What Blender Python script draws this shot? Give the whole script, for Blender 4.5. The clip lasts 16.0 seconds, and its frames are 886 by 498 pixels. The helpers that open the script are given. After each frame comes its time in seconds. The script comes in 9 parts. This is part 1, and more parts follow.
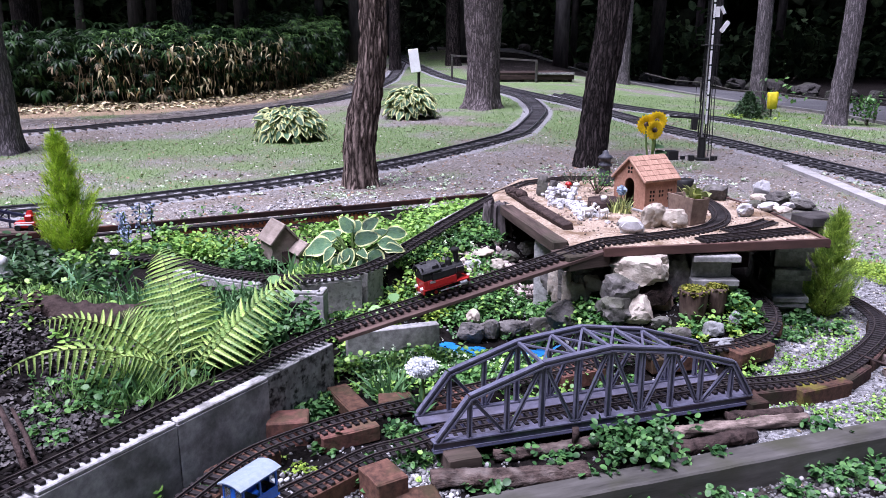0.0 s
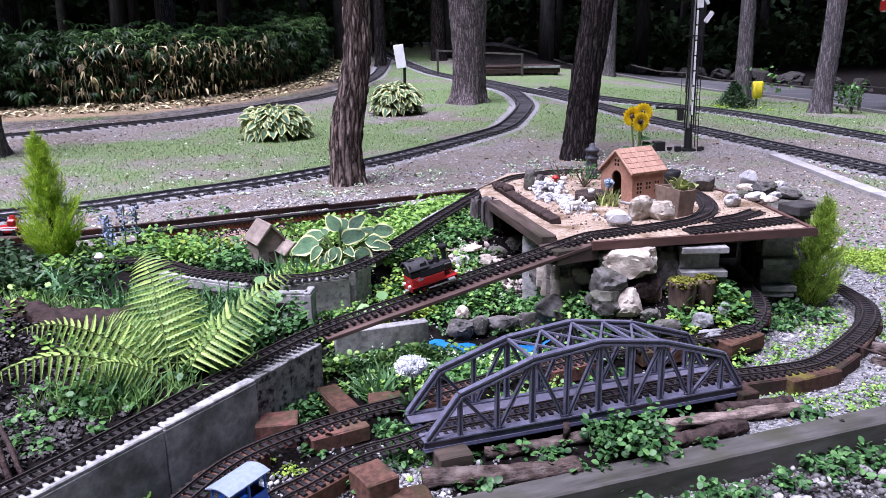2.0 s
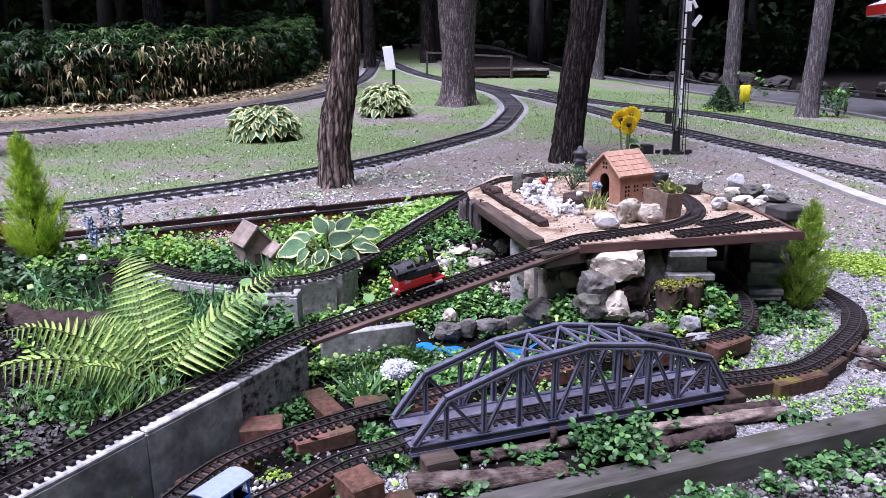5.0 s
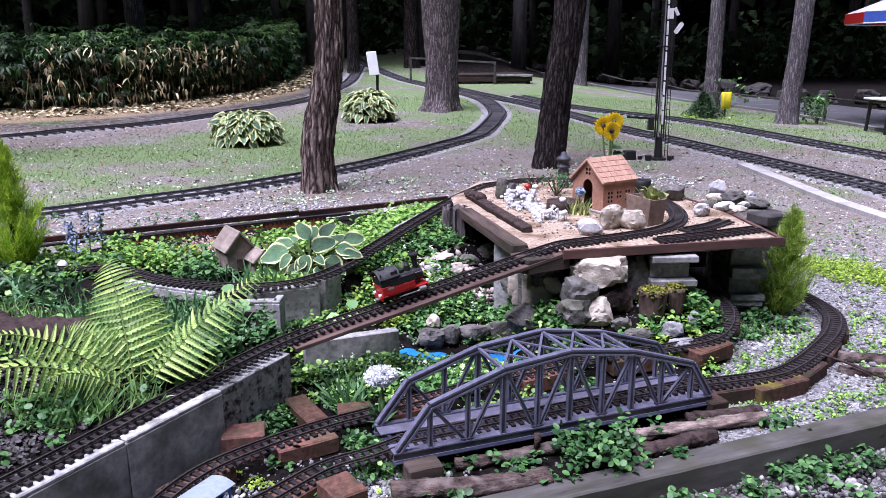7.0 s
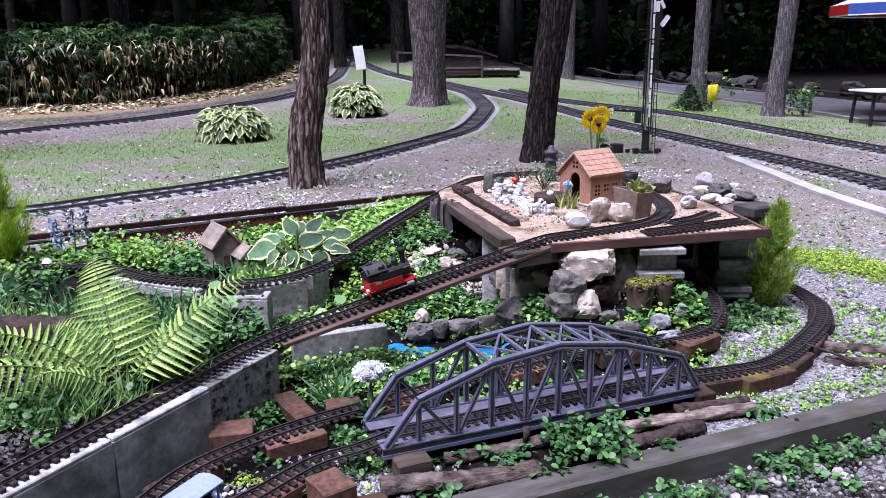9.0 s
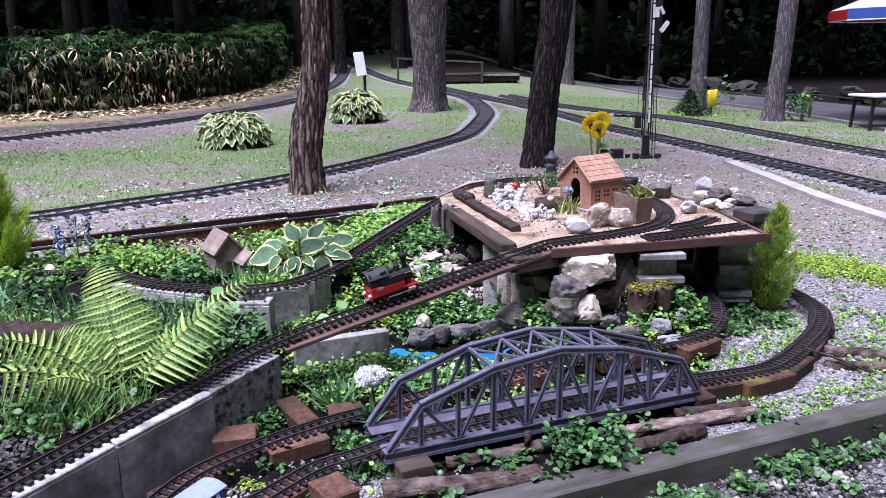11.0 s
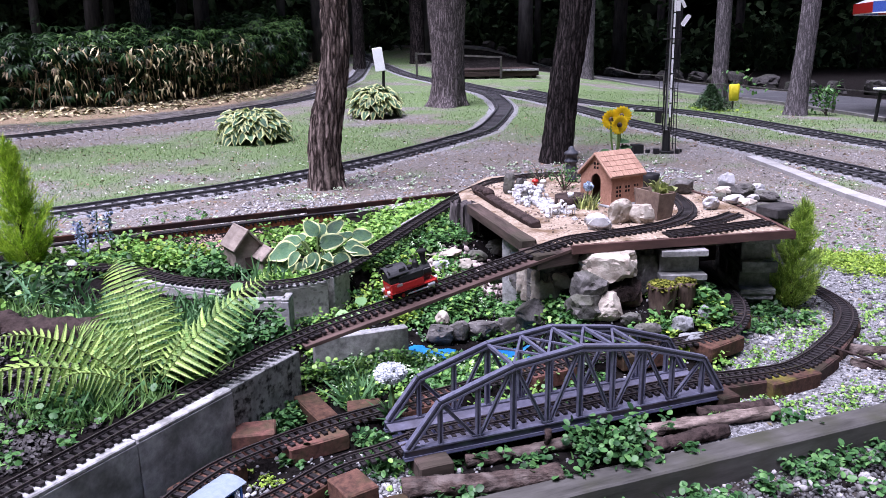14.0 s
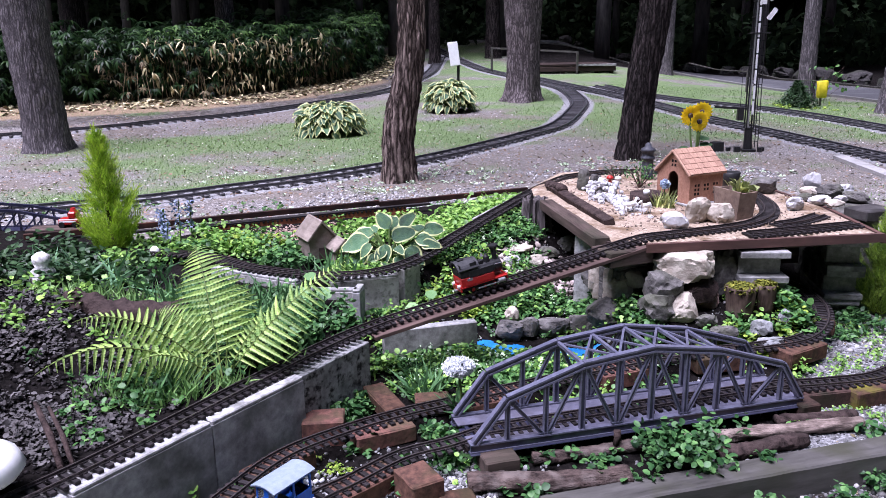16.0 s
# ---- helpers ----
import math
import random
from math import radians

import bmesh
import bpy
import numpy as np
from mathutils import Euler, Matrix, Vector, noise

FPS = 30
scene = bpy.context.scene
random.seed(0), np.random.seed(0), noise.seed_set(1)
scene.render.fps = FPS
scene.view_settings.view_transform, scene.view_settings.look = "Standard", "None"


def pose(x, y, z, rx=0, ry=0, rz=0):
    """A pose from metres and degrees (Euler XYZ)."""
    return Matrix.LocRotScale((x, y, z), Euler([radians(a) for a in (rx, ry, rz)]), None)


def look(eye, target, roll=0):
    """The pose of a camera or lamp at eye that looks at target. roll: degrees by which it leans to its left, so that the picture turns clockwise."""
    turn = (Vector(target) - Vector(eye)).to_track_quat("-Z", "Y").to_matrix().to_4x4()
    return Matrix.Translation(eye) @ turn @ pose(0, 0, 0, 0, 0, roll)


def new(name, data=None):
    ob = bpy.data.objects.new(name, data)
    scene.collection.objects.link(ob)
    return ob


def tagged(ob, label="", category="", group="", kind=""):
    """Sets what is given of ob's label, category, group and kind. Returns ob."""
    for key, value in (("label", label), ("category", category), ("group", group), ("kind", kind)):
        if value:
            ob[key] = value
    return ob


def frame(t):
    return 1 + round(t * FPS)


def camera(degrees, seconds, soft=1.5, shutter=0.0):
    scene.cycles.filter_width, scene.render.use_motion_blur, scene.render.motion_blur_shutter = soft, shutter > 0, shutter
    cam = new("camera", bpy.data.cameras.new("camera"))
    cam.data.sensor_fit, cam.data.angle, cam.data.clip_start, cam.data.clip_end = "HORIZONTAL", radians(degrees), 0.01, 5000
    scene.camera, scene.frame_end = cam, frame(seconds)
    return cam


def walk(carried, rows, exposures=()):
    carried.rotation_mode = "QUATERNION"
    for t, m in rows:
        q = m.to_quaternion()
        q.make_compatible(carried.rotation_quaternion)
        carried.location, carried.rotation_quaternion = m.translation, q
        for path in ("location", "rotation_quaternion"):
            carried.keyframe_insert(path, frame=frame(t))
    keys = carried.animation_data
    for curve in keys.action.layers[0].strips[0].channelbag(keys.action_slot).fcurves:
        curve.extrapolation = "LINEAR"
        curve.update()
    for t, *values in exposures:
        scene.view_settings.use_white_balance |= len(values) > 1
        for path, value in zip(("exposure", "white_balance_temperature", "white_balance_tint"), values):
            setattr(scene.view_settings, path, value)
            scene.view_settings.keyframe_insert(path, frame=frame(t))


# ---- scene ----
cam = camera(59.4, 16.0, 0.85)
PATH = [
    (0, (0.012, -0.032, 1.361), (0.005, 1.908, 0.874), -0.2),
    (0.5, (0.012, -0.032, 1.36), (0.012, 1.907, 0.868), -0.4),
    (1, (0.015, -0.029, 1.361), (0.02, 1.91, 0.872), -0.5),
    (1.5, (0.016, -0.022, 1.362), (0.031, 1.916, 0.868), -0.7),
    (2, (0.021, -0.014, 1.362), (0.04, 1.923, 0.863), -1.2),
    (2.5, (0.019, -0.008, 1.359), (0.041, 1.927, 0.852), -1.1),
    (3, (0.022, -0.007, 1.36), (0.044, 1.929, 0.859), -1.2),
    (3.5, (0.022, -0.001, 1.36), (0.056, 1.934, 0.856), -1.0),
    (4, (0.025, 0.0, 1.361), (0.06, 1.937, 0.864), -1.0),
    (6.5, (0.028, 0.006, 1.359), (0.109, 1.943, 0.867), -0.5),
    (7, (0.027, 0.007, 1.362), (0.117, 1.945, 0.88), -0.5),
    (7.5, (0.028, 0.006, 1.361), (0.124, 1.943, 0.874), -0.6),
    (8, (0.028, 0.006, 1.361), (0.128, 1.941, 0.869), -0.6),
    (8.5, (0.03, 0.012, 1.357), (0.15, 1.947, 0.866), -0.7),
    (9, (0.032, 0.012, 1.36), (0.15, 1.946, 0.864), -0.8),
    (11.5, (0.028, -0.004, 1.364), (0.144, 1.934, 0.883), -1.0),
    (12, (0.028, 0.009, 1.362), (0.133, 1.947, 0.88), -0.9),
    (12.5, (0.028, 0.01, 1.364), (0.122, 1.95, 0.887), -1.0),
    (13, (0.028, 0.011, 1.362), (0.12, 1.952, 0.886), -1.1),
    (13.5, (0.024, 0.007, 1.364), (0.106, 1.946, 0.883), -1.2),
    (14, (0.025, 0.014, 1.363), (0.095, 1.951, 0.87), -1.2),
    (14.5, (0.023, 0.013, 1.364), (0.059, 1.952, 0.874), -1.2),
    (15, (0.027, 0.018, 1.36), (0.014, 1.96, 0.882), -1.1),
    (15.5, (0.027, 0.021, 1.359), (-0.055, 1.957, 0.864), -0.9),
    (16, (0.022, 0.021, 1.359), (-0.089, 1.954, 0.857), -1.1),
]
walk(cam, [(t, look(e, g, r)) for t, e, g, r in PATH])

# ---- light: daylight under a thin overcast, filtered by tall trees ----
world = bpy.data.worlds.new("World")
scene.world = world
world.use_nodes = True
wn = world.node_tree.nodes
wl = world.node_tree.links
wn.clear()
w_out = wn.new("ShaderNodeOutputWorld")
w_bg = wn.new("ShaderNodeBackground")
w_sky = wn.new("ShaderNodeTexSky")
w_sky.sky_type = 'NISHITA'
w_sky.sun_disc = False
w_sky.sun_elevation = radians(70)
w_sky.sun_rotation = radians(300)
w_sky.air_density = 1.0
w_sky.dust_density = 1.2
w_bg.inputs["Strength"].default_value = 0.05
wl.new(w_sky.outputs[0], w_bg.inputs[0])
wl.new(w_bg.outputs[0], w_out.inputs[0])
sun_data = bpy.data.lights.new("sun", 'SUN')
sun_data.energy = 4.35
sun_data.angle = radians(42)
sun_data.color = (0.835, 0.79, 1.02)
sun = new("sun", sun_data)
sun.matrix_world = look((-8, -2, 26), (0, 4, 0))
scene.view_settings.exposure = 1.43

# ---- tools ----
RNG = np.random.default_rng(7)


def thing(name, label, category, group="", kind="", m=None):
    ob = new(name)
    ob.empty_display_size = 0.1
    if m is not None:
        ob.matrix_world = m
    return tagged(ob, label, category, group, kind)


def link_mesh(name, me, material, parent=None, label=""):
    if material is not None and not me.materials:
        me.materials.append(material)
    ob = new(name, me)
    if parent is not None:
        ob.parent = parent
    if label:
        ob["label"] = label
    return ob


def part(name, bm, material, parent=None, label="", smooth=False):
    me = bpy.data.meshes.new(name)
    bmesh.ops.recalc_face_normals(bm, faces=bm.faces)
    bm.to_mesh(me)
    bm.free()
    if smooth:
        me.polygons.foreach_set("use_smooth", [True] * len(me.polygons))
    return link_mesh(name, me, material, parent, label)


def box(size, m=None, bevel=0.0, bm=None):
    """A box of that size round the origin of m, with eased edges."""
    bm = bm or bmesh.new()
    made = bmesh.ops.create_cube(bm, size=1.0, matrix=(m or Matrix()) @ Matrix.Diagonal((*size, 1)))
    if bevel:
        vs = set(made["verts"])
        es = [e for e in bm.edges if e.verts[0] in vs and e.verts[1] in vs]
        bmesh.ops.bevel(bm, geom=es, offset=bevel, segments=1, affect='EDGES')
    return bm


def cyl(r1, r2, depth, m=None, seg=12, bm=None):
    bm = bm or bmesh.new()
    bmesh.ops.create_cone(bm, cap_ends=True, segments=seg, radius1=r1, radius2=r2, depth=depth, matrix=m or Matrix())
    return bm


def tube(points, radii, seg=8, bm=None, rough=0.0, seed=0.0, squash=1.0):
    """A tube through points; rough dents it."""
    bm = bm or bmesh.new()
    pts = [Vector(p) for p in points]
    rings = []
    side = None
    for i, p in enumerate(pts):
        d = (pts[min(i + 1, len(pts) - 1)] - pts[max(i - 1, 0)]).normalized()
        if side is None:
            side = d.cross(Vector((0, 0, 1)) if abs(d.z) < 0.9 else Vector((1, 0, 0))).normalized()
        side = (side - d * side.dot(d)).normalized()
        up = side.cross(d)
        r = radii[i] if hasattr(radii, "__len__") else radii
        ring = []
        for k in range(seg):
            a = 2 * math.pi * k / seg
            v = side * math.cos(a) + up * math.sin(a) * squash
            f = 1.0
            if rough:
                f += rough * noise.noise(Vector((v.x * 2.1 + seed, v.y * 2.1 + i * 0.35, v.z * 2.1 + seed * 1.7)))
            ring.append(bm.verts.new(p + v * r * f))
        rings.append(ring)
    for a, b in zip(rings, rings[1:]):
        for k in range(seg):
            bm.faces.new((a[k], a[(k + 1) % seg], b[(k + 1) % seg], b[k]))
    bm.faces.new(list(reversed(rings[0])))
    bm.faces.new(rings[-1])
    return bm


def bar(a, b, w, h, bm=None):
    """A straight bar from a to b, w wide and h high."""
    a, b = Vector(a), Vector(b)
    d = b - a
    q = d.to_track_quat('X', 'Z')
    return box((d.length, w, h), Matrix.Translation((a + b) / 2) @ q.to_matrix().to_4x4(), 0.0, bm)


def spline(points, step):
    """Points at an even step along a smooth line through the given ones."""
    p = np.array(points, float)
    p = np.vstack([2 * p[0] - p[1], p, 2 * p[-1] - p[-2]])
    fine = []
    for i in range(1, len(p) - 2):
        for u in np.linspace(0, 1, 24, endpoint=False):
            a, b, c, d = p[i - 1], p[i], p[i + 1], p[i + 2]
            fine.append(0.5 * (2 * b + (c - a) * u + (2 * a - 5 * b + 4 * c - d) * u ** 2 + (3 * b - a - 3 * c + d) * u ** 3))
    fine.append(p[-2])
    fine = np.array(fine)
    s = np.concatenate([[0], np.cumsum(np.linalg.norm(np.diff(fine, axis=0), axis=1))])
    n = max(2, int(round(s[-1] / step)))
    q = np.linspace(0, s[-1], n + 1)
    return np.stack([np.interp(q, s, fine[:, k]) for k in range(3)], axis=1)


def rock_mesh(size, seed, detail=2, jag=0.35):
    bm = bmesh.new()
    bmesh.ops.create_icosphere(bm, subdivisions=detail, radius=1.0)
    o = Vector((seed * 3.17, seed * 1.31, -seed * 2.3))
    cut_rng = random.Random(int(seed * 100))
    cuts = [Vector((cut_rng.gauss(0, 1), cut_rng.gauss(0, 1), cut_rng.gauss(0, 0.8))).normalized() for _ in range(8)]
    for v in bm.verts:
        n = v.co.normalized()
        f = 1 + jag * 1.2 * noise.noise(n * 1.3 + o) + jag * 0.6 * noise.noise(n * 3.1 + o) + jag * 0.2 * noise.noise(n * 7 + o)
        c = n * f
        for q in cuts:           # broken flat faces
            over = c.dot(q) - 0.74
            if over > 0:
                c = c - q * over * 0.86
        for ax in range(3):      # flattened facets
            c[ax] = max(-0.92, min(0.92, c[ax]))
        c = c * (1 + 0.05 * noise.noise(n * 9 + o) + 0.03 * noise.noise(n * 19 + o))
        v.co = Vector((c.x * size[0] / 1.64, c.y * size[1] / 1.64, c.z * size[2] / 1.64))
    return bm


def rock(label, at, size, seed, material, turn=0, name="rock", group=""):
    ob = part(name, rock_mesh(size, seed, 4), material)
    ob.matrix_world = pose(*at, 0, 0, turn)
    me = ob.data
    me.polygons.foreach_set("use_smooth", [True] * len(me.polygons))
    me.set_sharp_from_angle(angle=0.5)
    return tagged(ob, label, "rock", group)


def scatter(name, tv, tf, where, turn, scale, material, kind="stuff", label="", category="", parent=None, smooth=False):
    """One mesh of many copies of a small template: where (n,3), turn (n,3,3), scale (n,) or (n,3)."""
    tv, where, scale = np.asarray(tv, float), np.asarray(where, float), np.asarray(scale, float)
    n, k = len(where), len(tv)
    if scale.ndim == 1:
        scale = np.repeat(scale[:, None], 3, 1)
    v = np.einsum('nij,nkj->nki', turn, tv[None] * scale[:, None, :]) + where[:, None, :]
    me = bpy.data.meshes.new(name)
    sizes = np.array([len(f) for f in tf])
    flat = np.concatenate([np.array(f) for f in tf])
    loops = (flat[None, :] + (np.arange(n) * k)[:, None]).ravel()
    totals = np.tile(sizes, n)
    starts = np.concatenate([[0], np.cumsum(totals)[:-1]])
    me.vertices.add(n * k)
    me.vertices.foreach_set("co", v.ravel())
    me.loops.add(len(loops))
    me.loops.foreach_set("vertex_index", loops.astype(np.int32))
    me.polygons.add(len(totals))
    me.polygons.foreach_set("loop_start", starts.astype(np.int32))
    me.polygons.foreach_set("loop_total", totals.astype(np.int32))
    if smooth:
        me.polygons.foreach_set("use_smooth", [True] * len(totals))
    me.update(calc_edges=True)
    ob = link_mesh(name, me, material, parent)
    return tagged(ob, label, category, "", kind)


def turns(n, tilt=0.5, rng=RNG):
    """Random rotations: any heading, tilted by up to tilt radians."""
    a = rng.uniform(0, 2 * np.pi, n)
    b = rng.normal(0, tilt, n)
    c = rng.normal(0, tilt, n)
    ca, sa, cb, sb, cc, sc = np.cos(a), np.sin(a), np.cos(b), np.sin(b), np.cos(c), np.sin(c)
    z = np.zeros(n)
    o = np.ones(n)
    rz = np.stack([np.stack([ca, -sa, z], 1), np.stack([sa, ca, z], 1), np.stack([z, z, o], 1)], 1)
    rx = np.stack([np.stack([o, z, z], 1), np.stack([z, cb, -sb], 1), np.stack([z, sb, cb], 1)], 1)
    ry = np.stack([np.stack([cc, z, sc], 1), np.stack([z, o, z], 1), np.stack([-sc, z, cc], 1)], 1)
    return rz @ rx @ ry


# small templates, one unit long
LEAF_V = [(0, 0, 0), (0.28, 0.30, 0.06), (0, 0.35, 0), (-0.28, 0.30, 0.06), (0.22, 0.72, 0.0), (0, 0.72, -0.06), (-0.22, 0.72, 0.0), (0, 1, -0.16)]
LEAF_F = [(0, 1, 2), (0, 2, 3), (1, 4, 5, 2), (2, 5, 6, 3), (4, 7, 5), (5, 7, 6)]
ROUND_V = [(0, 0, 0), (0.33, 0.22, 0.06), (0, 0.28, 0), (-0.33, 0.22, 0.06), (0.41, 0.58, 0.03), (0, 0.6, -0.04), (-0.41, 0.58, 0.03), (0.23, 0.88, -0.05), (0, 0.98, -0.12), (-0.23, 0.88, -0.05)]
ROUND_F = [(0, 1, 2), (0, 2, 3), (1, 4, 5, 2), (2, 5, 6, 3), (4, 7, 8, 5), (5, 8, 9, 6)]
BLADE_V = [(-0.04, 0, 0), (0.04, 0, 0), (-0.03, 0.1, 0.5), (0.03, 0.1, 0.5), (0, 0.35, 1.0)]
BLADE_F = [(0, 1, 3, 2), (2, 3, 4)]
LONG_V = [(-0.05, 0, 0), (0.05, 0, 0), (-0.10, 0.4, 0.05), (0, 0.4, 0.02), (0.10, 0.4, 0.05), (0, 1, -0.25)]
LONG_F = [(0, 1, 3), (0, 3, 2), (1, 4, 3), (2, 3, 5), (3, 4, 5)]
_p = (1 + 5 ** 0.5) / 2
_q = np.array([(-1, _p, 0), (1, _p, 0), (-1, -_p, 0), (1, -_p, 0), (0, -1, _p), (0, 1, _p), (0, -1, -_p), (0, 1, -_p), (_p, 0, -1), (_p, 0, 1), (-_p, 0, -1), (-_p, 0, 1)]) / 1.9 / 2
PEBBLE_V = _q * np.array([1.0, 0.8, 0.55])
PEBBLE_F = [(0, 11, 5), (0, 5, 1), (0, 1, 7), (0, 7, 10), (0, 10, 11), (1, 5, 9), (5, 11, 4), (11, 10, 2), (10, 7, 6), (7, 1, 8), (3, 9, 4), (3, 4, 2), (3, 2, 6), (3, 6, 8), (3, 8, 9), (4, 9, 5), (2, 4, 11), (6, 2, 10), (8, 6, 7), (9, 8, 1)]
CHIP_V = [(-0.5, -0.35, 0), (0.5, -0.3, 0.05), (0.45, 0.4, 0), (-0.4, 0.35, 0.08)]
CHIP_F = [(0, 1, 2, 3)]

# ---- materials ----
def surface(name, base, other, scale=40.0, rough=0.8, bump=0.3, stain=None, stain_scale=4.0, stain_amount=0.5, metal=0.0, vary=0.0, island=False, spec=0.3, stretch=None, distance=0.004, sheer=0.0):
    """base and other mixed by fine grain, stain in larger patches; vary shifts the brightness piece by piece."""
    m = bpy.data.materials.new(name)
    m.use_nodes = True
    n, l = m.node_tree.nodes, m.node_tree.links
    b = n["Principled BSDF"]
    tc = n.new("ShaderNodeTexCoord")
    src = tc.outputs["Object"]
    info = n.new("ShaderNodeObjectInfo")
    mp = n.new("ShaderNodeMapping")
    if stretch:
        mp.inputs["Scale"].default_value = stretch
    off = n.new("ShaderNodeCombineXYZ")
    mul = n.new("ShaderNodeMath")
    mul.operation = 'MULTIPLY'
    mul.inputs[1].default_value = 37.0
    l.new(info.outputs["Random"], mul.inputs[0])
    for k in range(3):
        l.new(mul.outputs[0], off.inputs[k])
    add = n.new("ShaderNodeVectorMath")
    add.operation = 'ADD'
    l.new(src, add.inputs[0])
    l.new(off.outputs[0], add.inputs[1])
    l.new(add.outputs[0], mp.inputs["Vector"])
    fine = n.new("ShaderNodeTexNoise")
    fine.inputs["Scale"].default_value = scale
    fine.inputs["Detail"].default_value = 6.0
    fine.inputs["Roughness"].default_value = 0.65
    l.new(mp.outputs[0], fine.inputs["Vector"])
    ramp = n.new("ShaderNodeValToRGB")
    ramp.color_ramp.elements[0].position = 0.32
    ramp.color_ramp.elements[1].position = 0.68
    ramp.color_ramp.elements[0].color = (*base, 1)
    ramp.color_ramp.elements[1].color = (*other, 1)
    l.new(fine.outputs["Fac"], ramp.inputs[0])
    col = ramp.outputs[0]
    if stain:
        big = n.new("ShaderNodeTexNoise")
        big.inputs["Scale"].default_value = stain_scale
        big.inputs["Detail"].default_value = 5.0
        l.new(add.outputs[0], big.inputs["Vector"])
        lim = n.new("ShaderNodeValToRGB")
        lim.color_ramp.elements[0].position = 0.48
        lim.color_ramp.elements[1].position = 0.66
        lim.color_ramp.elements[1].color = (stain_amount,) * 3 + (1,)
        l.new(big.outputs["Fac"], lim.inputs[0])
        mix = n.new("ShaderNodeMixRGB")
        mix.inputs[2].default_value = (*stain, 1)
        l.new(lim.outputs[0], mix.inputs[0])
        l.new(col, mix.inputs[1])
        col = mix.outputs[0]
    if vary:
        hsv = n.new("ShaderNodeHueSaturation")
        rng = n.new("ShaderNodeMapRange")
        rng.inputs["To Min"].default_value = 1 - vary
        rng.inputs["To Max"].default_value = 1 + vary
        hue = n.new("ShaderNodeMapRange")
        hue.inputs["To Min"].default_value = 0.5 + 0.03 * vary
        hue.inputs["To Max"].default_value = 0.5 - 0.03 * vary
        if island:
            geo = n.new("ShaderNodeNewGeometry")
            r = geo.outputs["Random Per Island"]
        else:
            r = info.outputs["Random"]
        l.new(r, rng.inputs["Value"])
        l.new(r, hue.inputs["Value"])
        l.new(rng.outputs[0], hsv.inputs["Value"])
        l.new(hue.outputs[0], hsv.inputs["Hue"])
        l.new(col, hsv.inputs["Color"])
        col = hsv.outputs[0]
    l.new(col, b.inputs["Base Color"])
    b.inputs["Roughness"].default_value = rough
    b.inputs["Metallic"].default_value = metal
    b.inputs["Specular IOR Level"].default_value = spec if rough < 0.75 else 0.35 * spec
    if bump:
        bp = n.new("ShaderNodeBump")
        bp.inputs["Strength"].default_value = bump
        bp.inputs["Distance"].default_value = distance
        l.new(fine.outputs["Fac"], bp.inputs["Height"])
        l.new(bp.outputs[0], b.inputs["Normal"])
    if sheer:
        tr = n.new("ShaderNodeBsdfTranslucent")
        l.new(col, tr.inputs["Color"])
        ms = n.new("ShaderNodeMixShader")
        ms.inputs[0].default_value = sheer
        l.new(b.outputs[0], ms.inputs[1])
        l.new(tr.outputs[0], ms.inputs[2])
        l.new(ms.outputs[0], n["Material Output"].inputs["Surface"])
    return m


def bark_surface(name, crack, low, high, scale=15.0):
    """Bark in long plates parted by dark cracks, with lichen patches."""
    m = surface(name, low, high, scale * 2.4, 0.95, 0.0, tuple(c * 0.7 + 0.02 for c in high), 3.0, 0.5, stretch=(1, 1, 0.3))
    n, l = m.node_tree.nodes, m.node_tree.links
    b = n["Principled BSDF"]
    col = b.inputs["Base Color"].links[0].from_socket
    tc = n.new("ShaderNodeTexCoord")
    warp = n.new("ShaderNodeTexNoise")
    warp.inputs["Scale"].default_value = scale * 0.5
    warp.inputs["Detail"].default_value = 3.0
    l.new(tc.outputs["Object"], warp.inputs["Vector"])
    add = n.new("ShaderNodeVectorMath")
    add.operation = 'MULTIPLY_ADD'
    add.inputs[1].default_value = (0.045, 0.045, 0.30)
    l.new(warp.outputs["Color"], add.inputs[0])
    l.new(tc.outputs["Object"], add.inputs[2])
    mp = n.new("ShaderNodeMapping")
    mp.inputs["Scale"].default_value = (1, 1, 0.09)
    l.new(add.outputs[0], mp.inputs["Vector"])
    vor = n.new("ShaderNodeTexVoronoi")
    vor.feature = 'DISTANCE_TO_EDGE'
    vor.inputs["Scale"].default_value = scale
    l.new(mp.outputs[0], vor.inputs["Vector"])
    edge = n.new("ShaderNodeMapRange")
    edge.inputs["From Min"].default_value = 0.02
    edge.inputs["From Max"].default_value = 0.34
    l.new(vor.outputs["Distance"], edge.inputs["Value"])
    mix = n.new("ShaderNodeMixRGB")
    mix.inputs[1].default_value = (*crack, 1)
    l.new(edge.outputs[0], mix.inputs[0])
    l.new(col, mix.inputs[2])
    l.new(mix.outputs[0], b.inputs["Base Color"])
    grain = n.new("ShaderNodeTexNoise")
    grain.inputs["Scale"].default_value = scale * 4
    grain.inputs["Detail"].default_value = 8.0
    grain.inputs["Roughness"].default_value = 0.75
    l.new(mp.outputs[0], grain.inputs["Vector"])
    hgt = n.new("ShaderNodeMath")
    hgt.operation = 'MULTIPLY_ADD'
    hgt.inputs[1].default_value = 0.9
    l.new(grain.outputs["Fac"], hgt.inputs[0])
    l.new(edge.outputs[0], hgt.inputs[2])
    bp = n.new("ShaderNodeBump")
    bp.inputs["Strength"].default_value = 1.0
    bp.inputs["Distance"].default_value = 0.22 / scale
    l.new(hgt.outputs[0], bp.inputs["Height"])
    l.new(bp.outputs[0], b.inputs["Normal"])
    return m


